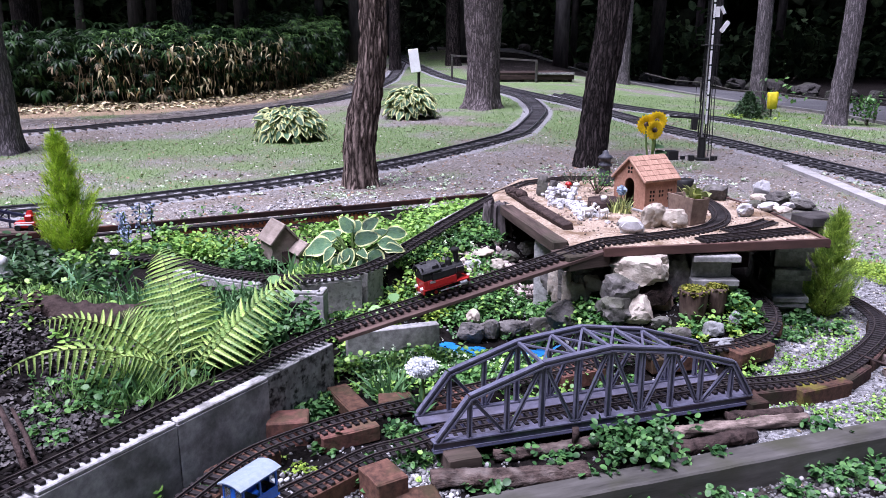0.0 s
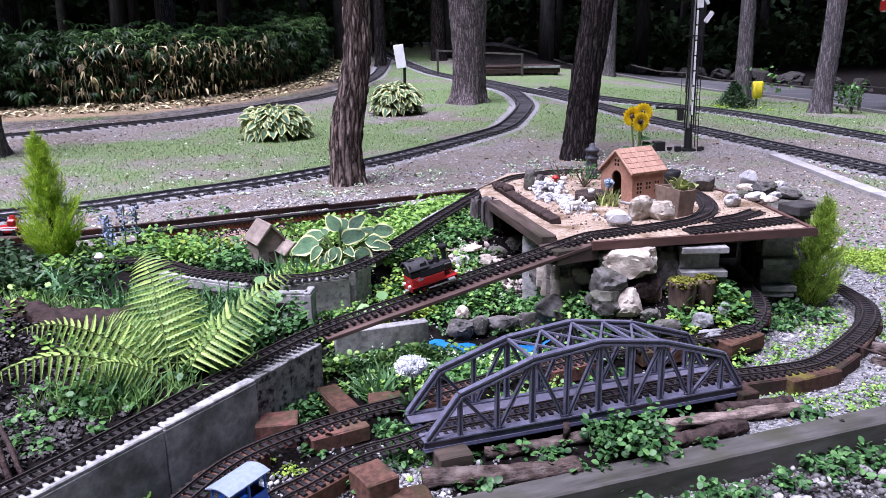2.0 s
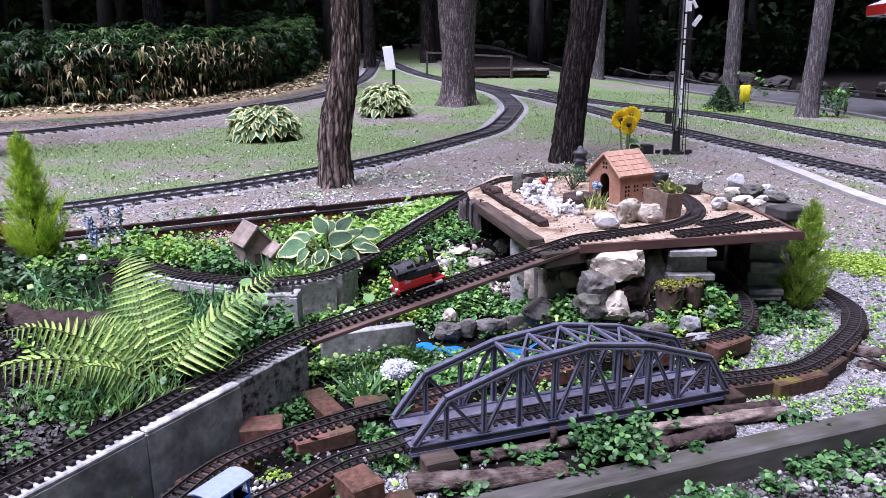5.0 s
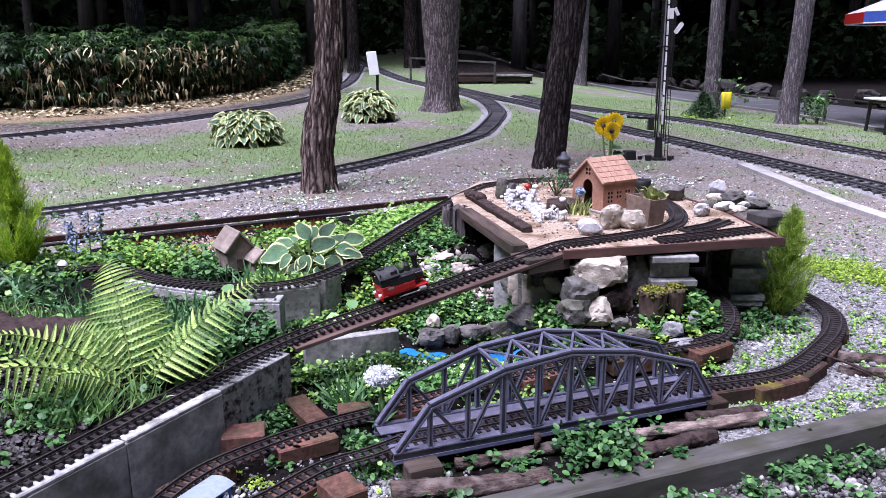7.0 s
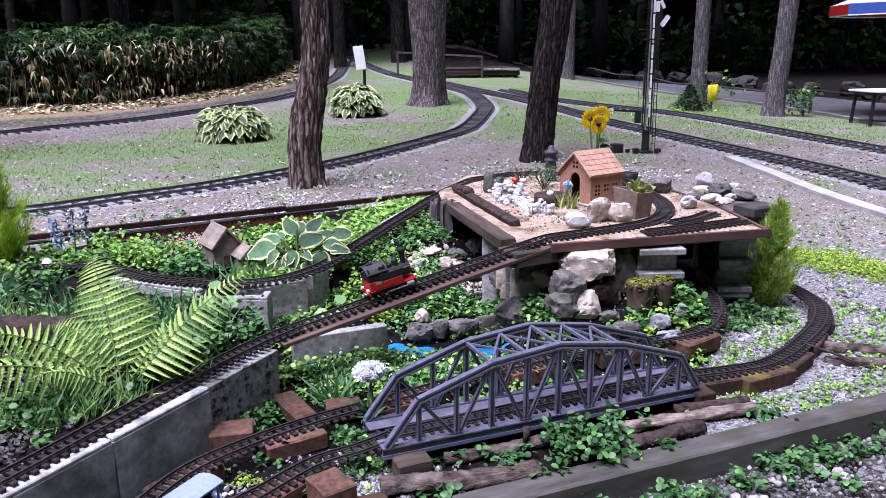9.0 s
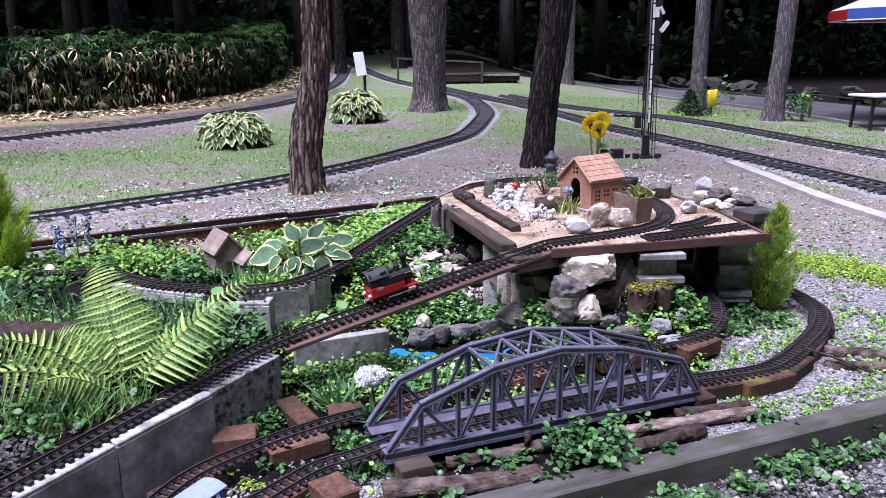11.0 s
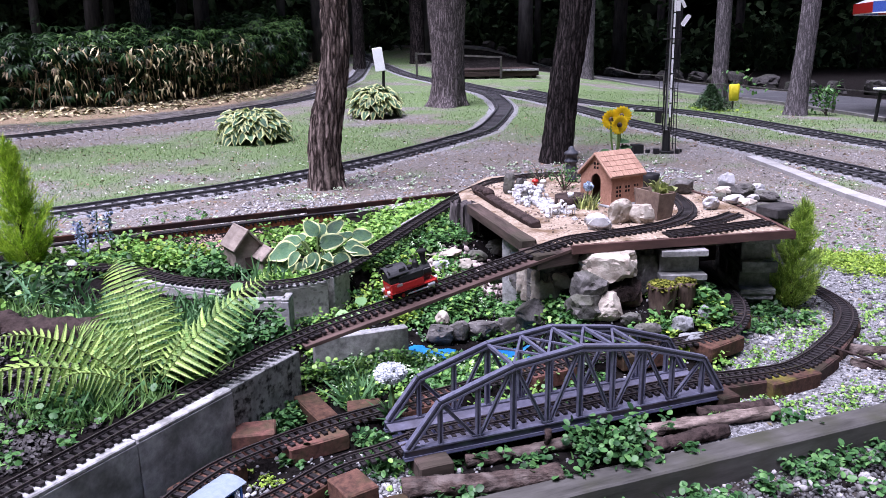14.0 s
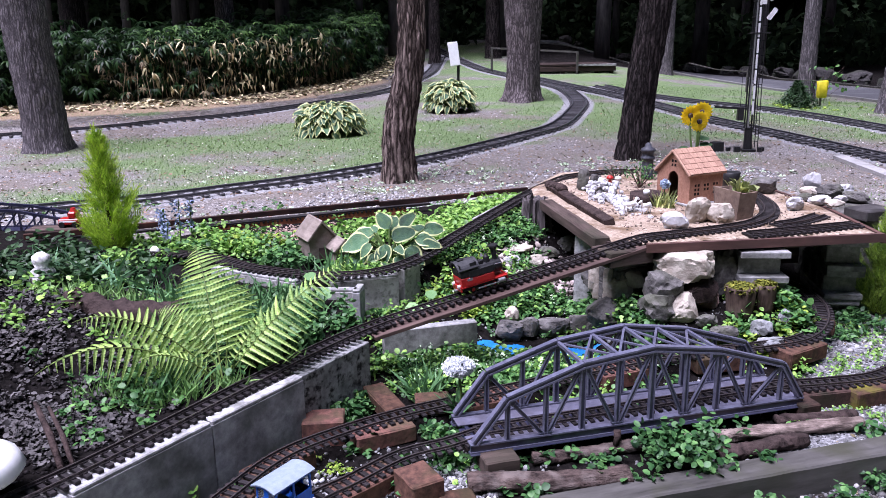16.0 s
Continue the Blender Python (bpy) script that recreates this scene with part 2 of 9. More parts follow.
M = {}
M["bark"] = bark_surface("bark", (0.026, 0.019, 0.017), (0.11, 0.083, 0.075), (0.42, 0.33, 0.295), 19)
M["bark_pale"] = bark_surface("bark_pale", (0.05, 0.042, 0.045), (0.12, 0.10, 0.106), (0.33, 0.28, 0.295), 28)
M["bark_far"] = bark_surface("bark_far", (0.06, 0.054, 0.06), (0.12, 0.108, 0.117), (0.28, 0.25, 0.268), 30)
# hedge leaf as a dark and a lit copy; daylight is in the colour
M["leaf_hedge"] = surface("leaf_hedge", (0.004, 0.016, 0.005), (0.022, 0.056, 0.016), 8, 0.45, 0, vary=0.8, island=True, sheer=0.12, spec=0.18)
M["leaf_lit"] = surface("leaf_lit", (0.025, 0.075, 0.018), (0.10, 0.19, 0.055), 8, 0.55, 0, vary=0.6, island=True, sheer=0.2, spec=0.2)
M["bark_dark"] = bark_surface("bark_dark", (0.007, 0.006, 0.006), (0.022, 0.018, 0.018), (0.085, 0.068, 0.069), 26)
M["bark_wood"] = surface("bark_wood", (0.06, 0.053, 0.06), (0.16, 0.145, 0.157), 8, 0.95, 0.3, stretch=(1, 1, 0.2))
M["leaf_dry"] = surface("leaf_dry", (0.33, 0.28, 0.15), (0.62, 0.56, 0.35), 10, 0.8, 0, vary=0.5, island=True)
M["leaf_brown"] = surface("leaf_brown", (0.07, 0.056, 0.035), (0.24, 0.20, 0.125), 10, 0.8, 0, vary=0.6, island=True)
# near-black green: far leaves, also fillers standing for shade in wood and hedge
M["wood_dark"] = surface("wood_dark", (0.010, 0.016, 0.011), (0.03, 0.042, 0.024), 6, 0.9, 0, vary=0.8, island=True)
M["leaf_wood"] = surface("leaf_wood", (0.02, 0.045, 0.022), (0.07, 0.115, 0.06), 6, 0.8, 0, vary=0.8, island=True, sheer=0.2)
M["concrete"] = surface("concrete", (0.22, 0.22, 0.23), (0.43, 0.43, 0.44), 38, 0.8, 0.6, (0.075, 0.077, 0.07), 7, 0.8, distance=0.003)
M["concrete_top"] = surface("concrete_top", (0.22, 0.22, 0.224), (0.50, 0.50, 0.508), 60, 0.9, 0.5, (0.09, 0.09, 0.08), 16, 0.7, distance=0.003)
M["concrete_pit"] = surface("concrete_pit", (0.16, 0.16, 0.163), (0.36, 0.36, 0.365), 24, 0.85, 0.8, (0.022, 0.022, 0.021), 52, 0.95, distance=0.006)
M["concrete_pale"] = surface("concrete_pale", (0.27, 0.265, 0.26), (0.50, 0.495, 0.485), 30, 0.85, 0.8, (0.10, 0.10, 0.095), 60, 0.7, distance=0.005)
M["concrete_mid"] = surface("concrete_mid", (0.15, 0.15, 0.152), (0.36, 0.36, 0.36), 42, 0.85, 0.6, (0.07, 0.072, 0.065), 8, 0.7, distance=0.004)
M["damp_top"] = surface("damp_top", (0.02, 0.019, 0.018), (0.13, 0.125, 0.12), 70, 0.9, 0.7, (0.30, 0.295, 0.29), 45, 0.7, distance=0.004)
M["tie"] = surface("tie", (0.006, 0.005, 0.006), (0.024, 0.019, 0.021), 120, 0.65, 0.4, vary=0.35, distance=0.001)
M["rail"] = surface("rail", (0.05, 0.043, 0.046), (0.15, 0.125, 0.125), 150, 0.28, 0.1, metal=0.6, distance=0.0005)
M["iron_tie"] = surface("iron_tie", (0.05, 0.049, 0.054), (0.13, 0.126, 0.134), 60, 0.9, 0.4, vary=0.4, distance=0.003)
M["iron_rail"] = surface("iron_rail", (0.08, 0.08, 0.09), (0.18, 0.18, 0.195), 60, 0.4, 0.1, metal=0.6)
# bridge paint in a lit and a dark copy: sky highlights put in colour
M["truss_lit"] = surface("truss_lit", (0.068, 0.070, 0.108), (0.140, 0.143, 0.200), 60, 0.35, 0.08, (0.05, 0.05, 0.08), 9, 0.4, spec=0.6, distance=0.001)
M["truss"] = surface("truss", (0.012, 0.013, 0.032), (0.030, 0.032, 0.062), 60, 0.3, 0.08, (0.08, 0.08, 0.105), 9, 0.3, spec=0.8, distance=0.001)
M["deck_plate"] = surface("deck_plate", (0.085, 0.085, 0.125), (0.145, 0.143, 0.20), 50, 0.5, 0.15, (0.05, 0.045, 0.05), 10, 0.5, distance=0.001)
M["plank"] = surface("plank", (0.028, 0.021, 0.019), (0.115, 0.085, 0.075), 26, 0.85, 0.8, (0.04, 0.045, 0.028), 5, 0.45, stretch=(0.12, 1, 1), distance=0.004, vary=0.2)
M["fascia"] = surface("fascia", (0.055, 0.03, 0.026), (0.115, 0.058, 0.05), 30, 0.7, 0.3, (0.05, 0.03, 0.028), 6, 0.5, stretch=(0.2, 1, 1), distance=0.002)
M["board"] = surface("board", (0.05, 0.032, 0.029), (0.125, 0.084, 0.075), 26, 0.75, 0.5, (0.04, 0.03, 0.028), 6, 0.5, stretch=(0.15, 1, 1), distance=0.002)
M["timber"] = surface("timber", (0.030, 0.029, 0.026), (0.105, 0.100, 0.096), 22, 0.6, 0.4, (0.045, 0.046, 0.030), 6, 0.8, stretch=(0.18, 1, 1), distance=0.002)
M["log_dark"] = surface("log_dark", (0.012, 0.009, 0.009), (0.085, 0.06, 0.056), 36, 0.95, 1.0, (0.04, 0.03, 0.028), 9, 0.5, distance=0.012)
M["sand"] = surface("sand", (0.16, 0.118, 0.085), (0.50, 0.405, 0.325), 70, 0.95, 0.9, (0.125, 0.078, 0.045), 8, 0.85, distance=0.007)
M["terracotta"] = surface("terracotta", (0.27, 0.14, 0.098), (0.42, 0.23, 0.165), 70, 0.85, 0.35, (0.22, 0.11, 0.08), 8, 0.5, distance=0.0015)
M["terracotta_roof"] = surface("terracotta_roof", (0.30, 0.18, 0.132), (0.47, 0.295, 0.222), 60, 0.85, 0.4, (0.22, 0.12, 0.09), 9, 0.5, distance=0.002)
M["dark"] = surface("dark", (0.006, 0.006, 0.006), (0.014, 0.013, 0.012), 40, 0.9, 0)
M["brick"] = surface("brick", (0.055, 0.031, 0.026), (0.165, 0.083, 0.063), 50, 0.85, 0.7, (0.05, 0.048, 0.026), 11, 0.65, vary=0.35, distance=0.004)
M["stone_dark"] = surface("stone_dark", (0.04, 0.038, 0.038), (0.19, 0.18, 0.175), 26, 0.85, 1.0, (0.07, 0.08, 0.045), 9, 0.5, distance=0.010)
M["stone_wood"] = surface("stone_wood", (0.02, 0.019, 0.02), (0.075, 0.07, 0.07), 12, 0.9, 0.8, (0.03, 0.04, 0.02), 3, 0.6, distance=0.01)
M["stone_pale"] = surface("stone_pale", (0.24, 0.205, 0.17), (0.60, 0.55, 0.48), 22, 0.85, 1.0, (0.14, 0.11, 0.085), 10, 0.65, distance=0.009)
M["stone_white"] = surface("stone_white", (0.30, 0.30, 0.315), (0.58, 0.58, 0.605), 26, 0.8, 0.9, (0.26, 0.24, 0.24), 11, 0.6, vary=0.15, island=True, distance=0.007)
M["black_metal"] = surface("black_metal", (0.01, 0.01, 0.011), (0.022, 0.022, 0.024), 60, 0.45, 0.05)
M["white_paint"] = surface("white_paint", (0.72, 0.73, 0.75), (0.82, 0.83, 0.84), 60, 0.5, 0.05, (0.5, 0.5, 0.5), 8, 0.3)
M["steel"] = surface("steel", (0.38, 0.38, 0.40), (0.52, 0.52, 0.54), 80, 0.35, 0.05, metal=0.8)
M["red_paint"] = surface("red_paint", (0.32, 0.012, 0.012), (0.40, 0.018, 0.016), 60, 0.35, 0.03, spec=0.5)
M["blue_paint"] = surface("blue_paint", (0.012, 0.10, 0.52), (0.02, 0.14, 0.62), 60, 0.4, 0.03, spec=0.5)
M["yellow"] = surface("yellow", (0.55, 0.46, 0.015), (0.72, 0.62, 0.05), 20, 0.5, 0.15, distance=0.01)

# ---- the ground ----
def smooth(a, b, x):
    t = np.clip((x - a) / (b - a), 0, 1)
    return t * t * (3 - 2 * t)


def side_of(poly, x, y):
    """Signed distance to a polygon, positive inside."""
    x, y = np.asarray(x, float), np.asarray(y, float)
    d = np.full(x.shape, 1e9)
    inside = np.zeros(x.shape, bool)
    for (x0, y0), (x1, y1) in zip(poly, poly[1:] + poly[:1]):
        dx, dy = x1 - x0, y1 - y0
        t = np.clip(((x - x0) * dx + (y - y0) * dy) / (dx * dx + dy * dy), 0, 1)
        d = np.minimum(d, np.hypot(x - x0 - t * dx, y - y0 - t * dy))
        cross = ((y0 > y) != (y1 > y)) & (x < dx * (y - y0) / (dy if dy else 1e-9) + x0)
        inside ^= cross
    return np.where(inside, d, -d)


def line_dist(line, x, y):
    x, y = np.asarray(x, float), np.asarray(y, float)
    d = np.full(x.shape, 1e9)
    for (x0, y0), (x1, y1) in zip(line, line[1:]):
        dx, dy = x1 - x0, y1 - y0
        t = np.clip(((x - x0) * dx + (y - y0) * dy) / (dx * dx + dy * dy), 0, 1)
        d = np.minimum(d, np.hypot(x - x0 - t * dx, y - y0 - t * dy))
    return d


PLATEAU = [(-5.0, 0.3), (-1.20, 1.00), (-0.945, 1.45), (-0.445, 2.42), (-0.42, 2.60), (-0.50, 2.86), (-0.54, 2.99), (-0.37, 3.09), (-0.14, 3.36), (0.05, 3.74), (0.27, 4.15), (0.27, 4.78), (-0.45, 4.46), (-0.9, 4.2), (-1.7, 3.75), (-2.6, 4.0), (-5.0, 4.2)]
LAYOUT = [(-1.014, 0.861), (-0.44, 1.276), (0.10, 1.70), (0.84, 1.975), (1.90, 2.325), (2.10, 2.909), (2.2, 4.4), (1.6, 4.8), (0.25, 4.8), (-1.499, 3.438), (-3.0, 3.0)]
MOUND = [(-3.2, 1.2), (-1.35, 1.5), (-1.05, 2.2), (-1.3, 2.9), (-3.2, 3.0)]
LOOP = [(-9.0, 3.9), (-6.0, 5.45), (-3.80, 6.70), (-3.147, 7.03), (-2.536, 7.51), (-1.80, 8.116), (-0.646, 9.283), (0.236, 10.545), (0.60, 11.1), (1.144, 12.06), (1.617, 13.918), (1.79, 15.04), (1.81, 16.6), (1.65, 17.92), (0.91, 20.26), (-0.12, 23.11), (-1.09, 26.88), (-2.0, 31.0)]
LEFT_LINE = [(-12, 9.0), (-6.55, 12.16), (-5.52, 12.98), (-4.39, 13.92), (-3.23, 15.66), (-2.14, 17.89), (-1.54, 22.17), (-1.48, 26.9)]
RIGHT_LINE = [(4.75, 4.0), (4.86, 6.2), (4.746, 7.97), (4.447, 9.515), (3.864, 11.36), (3.507, 12.45), (3.148, 14.17), (2.643, 16.12), (2.0, 17.9), (1.2, 20.3)]
FAR_LINE = [(6.6, 6.0), (6.3, 9.0), (6.02, 10.59), (5.71, 11.88), (5.37, 13.21), (4.80, 14.09), (3.88, 14.95), (3.2, 16.2), (2.6, 18.0)]
ROAD = [(9.4, 4.0), (9.2, 16.3), (8.3, 20.0), (6.9, 26.0), (4.5, 31.0), (0.0, 34.5), (-6, 36.5), (-16, 38)]


def lawn_z(x, y):
    s = 0.045 - 0.03 * smooth(3, 8, x)
    u = np.minimum(y, 32) - 8.5
    v = np.minimum(y, 42) - 22
    rise = 0.042 * (np.sqrt(v * v + 4) + v) / 2 * (1 - smooth(2.5, 5.5, x)) * smooth(16, 20, y)
    return s * (np.sqrt(u * u + 1) + u) / 2 + rise


def bumps(x, y, f, seed):
    r = np.random.default_rng(seed)
    z = 0
    for k in range(7):
        a, p, g = r.uniform(0, 6.28), r.uniform(0, 6.28), f * r.uniform(0.6, 1.7)
        z = z + np.sin((x * math.cos(a) + y * math.sin(a)) * g + p)
    return z / 7


def ground_z(x, y):
    x, y = np.asarray(x, float), np.asarray(y, float)
    z = lawn_z(x, y) + 0.012 * bumps(x, y, 2.0, 1) * smooth(3.0, 6.0, np.hypot(x, y - 2))
    lay = smooth(-0.03, 0.03, side_of(LAYOUT, x, y))
    rise = smooth(0.4, 1.4, y) * (1 - smooth(4.1, 5.2, y)) * (1 - smooth(1.9, 3.1, x - 0.15 * y)) * smooth(-3.0, -1.0, x)
    z = z + 0.16 * rise + 0.066 * lay * (1 - smooth(4.2, 4.8, y))
    edge = line_dist([(-0.50, 2.87), (-0.36, 3.06), (-0.14, 3.36), (0.05, 3.74), (0.27, 4.15)], x, y)
    slope = lay * smooth(0.62, 0.06, edge) * (0.45 * smooth(2.60, 2.80, y + 0.2 * x) + 0.55 * smooth(3.0, 3.32, y + 0.2 * x))
    z = z + slope * (0.20 + 0.10 * smooth(3.2, 4.1, y))
    bank = lay * smooth(2.66, 2.92, y) * smooth(0.40, 0.55, x) * smooth(1.34, 1.20, x) * (1 - smooth(3.3, 3.6, y))
    z = np.maximum(z, z * (1 - bank) + bank * 0.36)
    pond = np.exp(-(((x - 0.22) / 0.30) ** 2 + ((y - 2.80) / 0.13) ** 2))
    z = z - 0.02 * pond
    pl = smooth(-0.02, 0.02, side_of(PLATEAU, x, y))
    top = 0.425 + 0.035 * smooth(3.0, 4.2, y)
    top = top + 0.10 * smooth(0.0, 0.35, side_of(MOUND, x, y)) + 0.012 * bumps(x, y, 14, 5)
    z = z * (1 - pl) + np.maximum(top, z) * pl
    return z + 0.006 * bumps(x, y, 22, 3) * lay


def grid_axis(fine0, fine1, step, far0, far1, growth, cap):
    a = list(np.arange(fine0, fine1, step))
    s = step
    while a[-1] < far1:
        s = min(s * growth, cap(a[-1]))
        a.append(a[-1] + s)
    s = step
    while a[0] > far0:
        s = min(s * growth, cap(a[0]))
        a.insert(0, a[0] - s)
    return np.array(a)


gx = grid_axis(-2.4, 2.7, 0.036, -400, 400, 1.12, lambda v: 0.16 if abs(v) < 10 else max(0.4, abs(v) * 0.12))
gy = grid_axis(1.2, 4.9, 0.036, -400, 600, 1.12, lambda v: 0.16 if -2 < v < 22 else max(0.4, abs(v) * 0.06))
GX, GY = np.meshgrid(gx, gy)
GZ = ground_z(GX, GY)
ny_, nx_ = GX.shape
me = bpy.data.meshes.new("ground")
idx = np.arange(nx_ * ny_).reshape(ny_, nx_)
quads = np.stack([idx[:-1, :-1], idx[:-1, 1:], idx[1:, 1:], idx[1:, :-1]], -1).reshape(-1, 4)
me.vertices.add(nx_ * ny_)
me.vertices.foreach_set("co", np.stack([GX, GY, GZ], -1).ravel())
me.loops.add(quads.size)
me.loops.foreach_set("vertex_index", quads.ravel().astype(np.int32))
me.polygons.add(len(quads))
me.polygons.foreach_set("loop_start", (np.arange(len(quads)) * 4).astype(np.int32))
me.polygons.foreach_set("loop_total", np.full(len(quads), 4, np.int32))
me.polygons.foreach_set("use_smooth", [True] * len(quads))
me.update(calc_edges=True)


def zones(x, y):
    """How much grass, white gravel, dark soil; then ballast, dry litter, moss."""
    lay = smooth(-0.05, 0.05, side_of(LAYOUT, x, y))
    pl = smooth(-0.03, 0.03, side_of(PLATEAU, x, y))
    out = 1 - np.maximum(lay, pl)
    n1 = bumps(x, y, 1.1, 11) + 0.8 * bumps(x, y, 4.5, 12)
    loop_y = np.interp(x, [p[0] for p in LOOP[:11]], [p[1] for p in LOOP[:11]])
    inner = smooth(-0.3, 0.3, y - loop_y) * smooth(2.2, 1.8, x)
    worn = (1 - inner) * (1.05 - 0.25 * smooth(2.2, 3.2, x)) * smooth(11.6, 8.9, y) + inner * (0.8 * smooth(1.9, 0.6, line_dist(LEFT_LINE, x, y)) * smooth(-1.2, -2.4, x) + 0.45 * smooth(-3.4, -5.0, x))
    green = 0.92 * smooth(-0.6, 0.8, n1 * 0.95 + 0.42 - worn)
    grass = out * green * smooth(4.2, 5.2, y) * smooth(8.3, 7.3, x - 0.12 * (16 - y))
    white = lay * (1 - pl) * smooth(0.85, 1.10, x - 0.5 * (y - 2.3)) + out * smooth(1.5, 1.9, x) * smooth(6.0, 4.2, y) * smooth(4.6, 3.4, x) * smooth(0.0, 1.2, y) * 0.9 + out * smooth(2.4, 1.6, y) * smooth(0.0, 1.0, y) * 0.2
    soil = np.maximum(pl, lay * (1 - smooth(0.85, 1.10, x - 0.5 * (y - 2.3))))
    soil = soil * smooth(-5.0, -3.2, x)
    soil = np.maximum(soil, 0.62 * out * smooth(2.6, 2.3, y - 0.2 * x) * smooth(0.8, 1.4, y))
    grass = np.maximum(grass, 0.8 * smooth(-0.5, 0.5, n1 + 0.3) * np.maximum(smooth(1.0, 0.0, y), smooth(-3.4, -5.0, x) * smooth(5.0, 4.0, y)))
    past = np.interp(y, [4, 16.3, 20, 26, 31, 34.5, 36.5, 38], [9.4, 9.2, 8.3, 6.9, 4.5, 0, -6, -16])
    soil = np.maximum(soil, smooth(1.2, 1.7, x - past) * smooth(4, 8, y))
    grass = grass * (1 - smooth(1.0, 1.4, x - past))
    soil = np.maximum(soil, 0.5 * smooth(3.4, 2.2, line_dist([(-11, 14.3), (-8.4, 15.2), (-6.2, 16.0), (-4.9, 17.4), (-3.8, 20.0)], x, y)))
    soil = np.maximum(soil, 0.75 * smooth(23.6, 24.6, y) * smooth(0.3, 1.1, x))
    grass = grass * (1 - smooth(23.6, 24.6, y) * smooth(0.3, 1.1, x))
    rails = np.minimum(np.minimum(line_dist(LOOP, x, y), line_dist(LEFT_LINE, x, y)), np.minimum(line_dist(RIGHT_LINE, x, y), line_dist(FAR_LINE, x, y)))
    ballast = smooth(0.34, 0.22, rails)
    litter = smooth(2.0, 0.6, line_dist([(-11, 14.3), (-8.4, 15.2), (-6.2, 16.0), (-4.9, 17.4), (-3.8, 20.0)], x, y))
    moss = np.exp(-(((x - 2.75) / 0.35) ** 2 + ((y - 4.3) / 0.6) ** 2))
    return grass, np.clip(white, 0, 1), soil, ballast, litter, moss


Z6 = zones(GX.ravel(), GY.ravel())
for nm, chans in (("zone_a", Z6[:3]), ("zone_b", Z6[3:])):
    at = me.color_attributes.new(nm, 'FLOAT_COLOR', 'POINT')
    rgba = np.ones((nx_ * ny_, 4), np.float32)
    for k in range(3):
        rgba[:, k] = chans[k]
    at.data.foreach_set("color", rgba.ravel())


def ground_material():
    m = bpy.data.materials.new("ground")
    m.use_nodes = True
    n, l = m.node_tree.nodes, m.node_tree.links
    b = n["Principled BSDF"]
    b.inputs["Roughness"].default_value = 0.95
    b.inputs["Specular IOR Level"].default_value = 0.05
    tc = n.new("ShaderNodeTexCoord")

    def tex(scale, detail=6.0, rough=0.65):
        t = n.new("ShaderNodeTexNoise")
        t.inputs["Scale"].default_value = scale
        t.inputs["Detail"].default_value = detail
        t.inputs["Roughness"].default_value = rough
        l.new(tc.outputs["Object"], t.inputs["Vector"])
        return t.outputs["Fac"]

    def ramp(fac, stops):
        r = n.new("ShaderNodeValToRGB")
        e = r.color_ramp.elements
        while len(e) < len(stops):
            e.new(0.5)
        for k, (p, c) in enumerate(stops):
            e[k].position = p
            e[k].color = (*c, 1)
        l.new(fac, r.inputs[0])
        return r.outputs[0]

    def mix(fac, a, c):
        x = n.new("ShaderNodeMixRGB")
        l.new(fac, x.inputs[0])
        l.new(a, x.inputs[1])
        l.new(c, x.inputs[2])
        return x.outputs[0]

    def chan(name):
        a = n.new("ShaderNodeAttribute")
        a.attribute_name = name
        s = n.new("ShaderNodeSeparateColor")
        l.new(a.outputs["Color"], s.inputs[0])
        return s.outputs

    def mask(c, grain, lo, hi):
        """A soft zone edge broken up by grain."""
        ad = n.new("ShaderNodeMath")
        ad.operation = 'ADD'
        l.new(c, ad.inputs[0])
        l.new(grain, ad.inputs[1])
        mr = n.new("ShaderNodeMapRange")
        mr.inputs["From Min"].default_value = lo
        mr.inputs["From Max"].default_value = hi
        l.new(ad.outputs[0], mr.inputs["Value"])
        return mr.outputs[0]

    fine, mid, big = tex(55, 8, 0.75), tex(9, 6), tex(1.2, 5)
    bare = ramp(fine, [(0.33, (0.055, 0.051, 0.049)), (0.5, (0.165, 0.154, 0.15)), (0.64, (0.47, 0.445, 0.44))])
    bare2 = ramp(fine, [(0.33, (0.07, 0.062, 0.055)), (0.66, (0.26, 0.23, 0.205))])
    base = mix(ramp(big, [(0.4, (0, 0, 0)), (0.6, (1, 1, 1))]), bare, bare2)
    grass = ramp(fine, [(0.33, (0.045, 0.085, 0.032)), (0.5, (0.125, 0.185, 0.08)), (0.66, (0.30, 0.36, 0.21))])
    za, zb = chan("zone_a"), chan("zone_b")
    col = mix(mask(za[0], tex(16, 8, 0.8), 0.7, 1.3), base, grass)
    white = ramp(fine, [(0.33, (0.06, 0.06, 0.062)), (0.5, (0.18, 0.18, 0.187)), (0.66, (0.44, 0.44, 0.465))])
    col = mix(mask(za[1], mid, 0.8, 1.2), col, white)
    soil = ramp(fine, [(0.32, (0.002, 0.0018, 0.002)), (0.68, (0.017, 0.0145, 0.014))])
    col = mix(mask(za[2], mid, 0.8, 1.2), col, soil)
    ballast = ramp(fine, [(0.32, (0.11, 0.11, 0.117)), (0.66, (0.37, 0.37, 0.385))])
    col = mix(mask(zb[0], mid, 0.8, 1.2), col, ballast)
    litter = ramp(tex(30, 8, 0.8), [(0.35, (0.10, 0.075, 0.055)), (0.5, (0.22, 0.16, 0.105)), (0.66, (0.46, 0.38, 0.27))])
    col = mix(mask(zb[1], mid, 0.85, 1.15), col, litter)
    moss = ramp(fine, [(0.3, (0.16, 0.20, 0.02)), (0.7, (0.36, 0.40, 0.05))])
    col = mix(mask(zb[2], mid, 0.85, 1.15), col, moss)
    l.new(col, b.inputs["Base Color"])
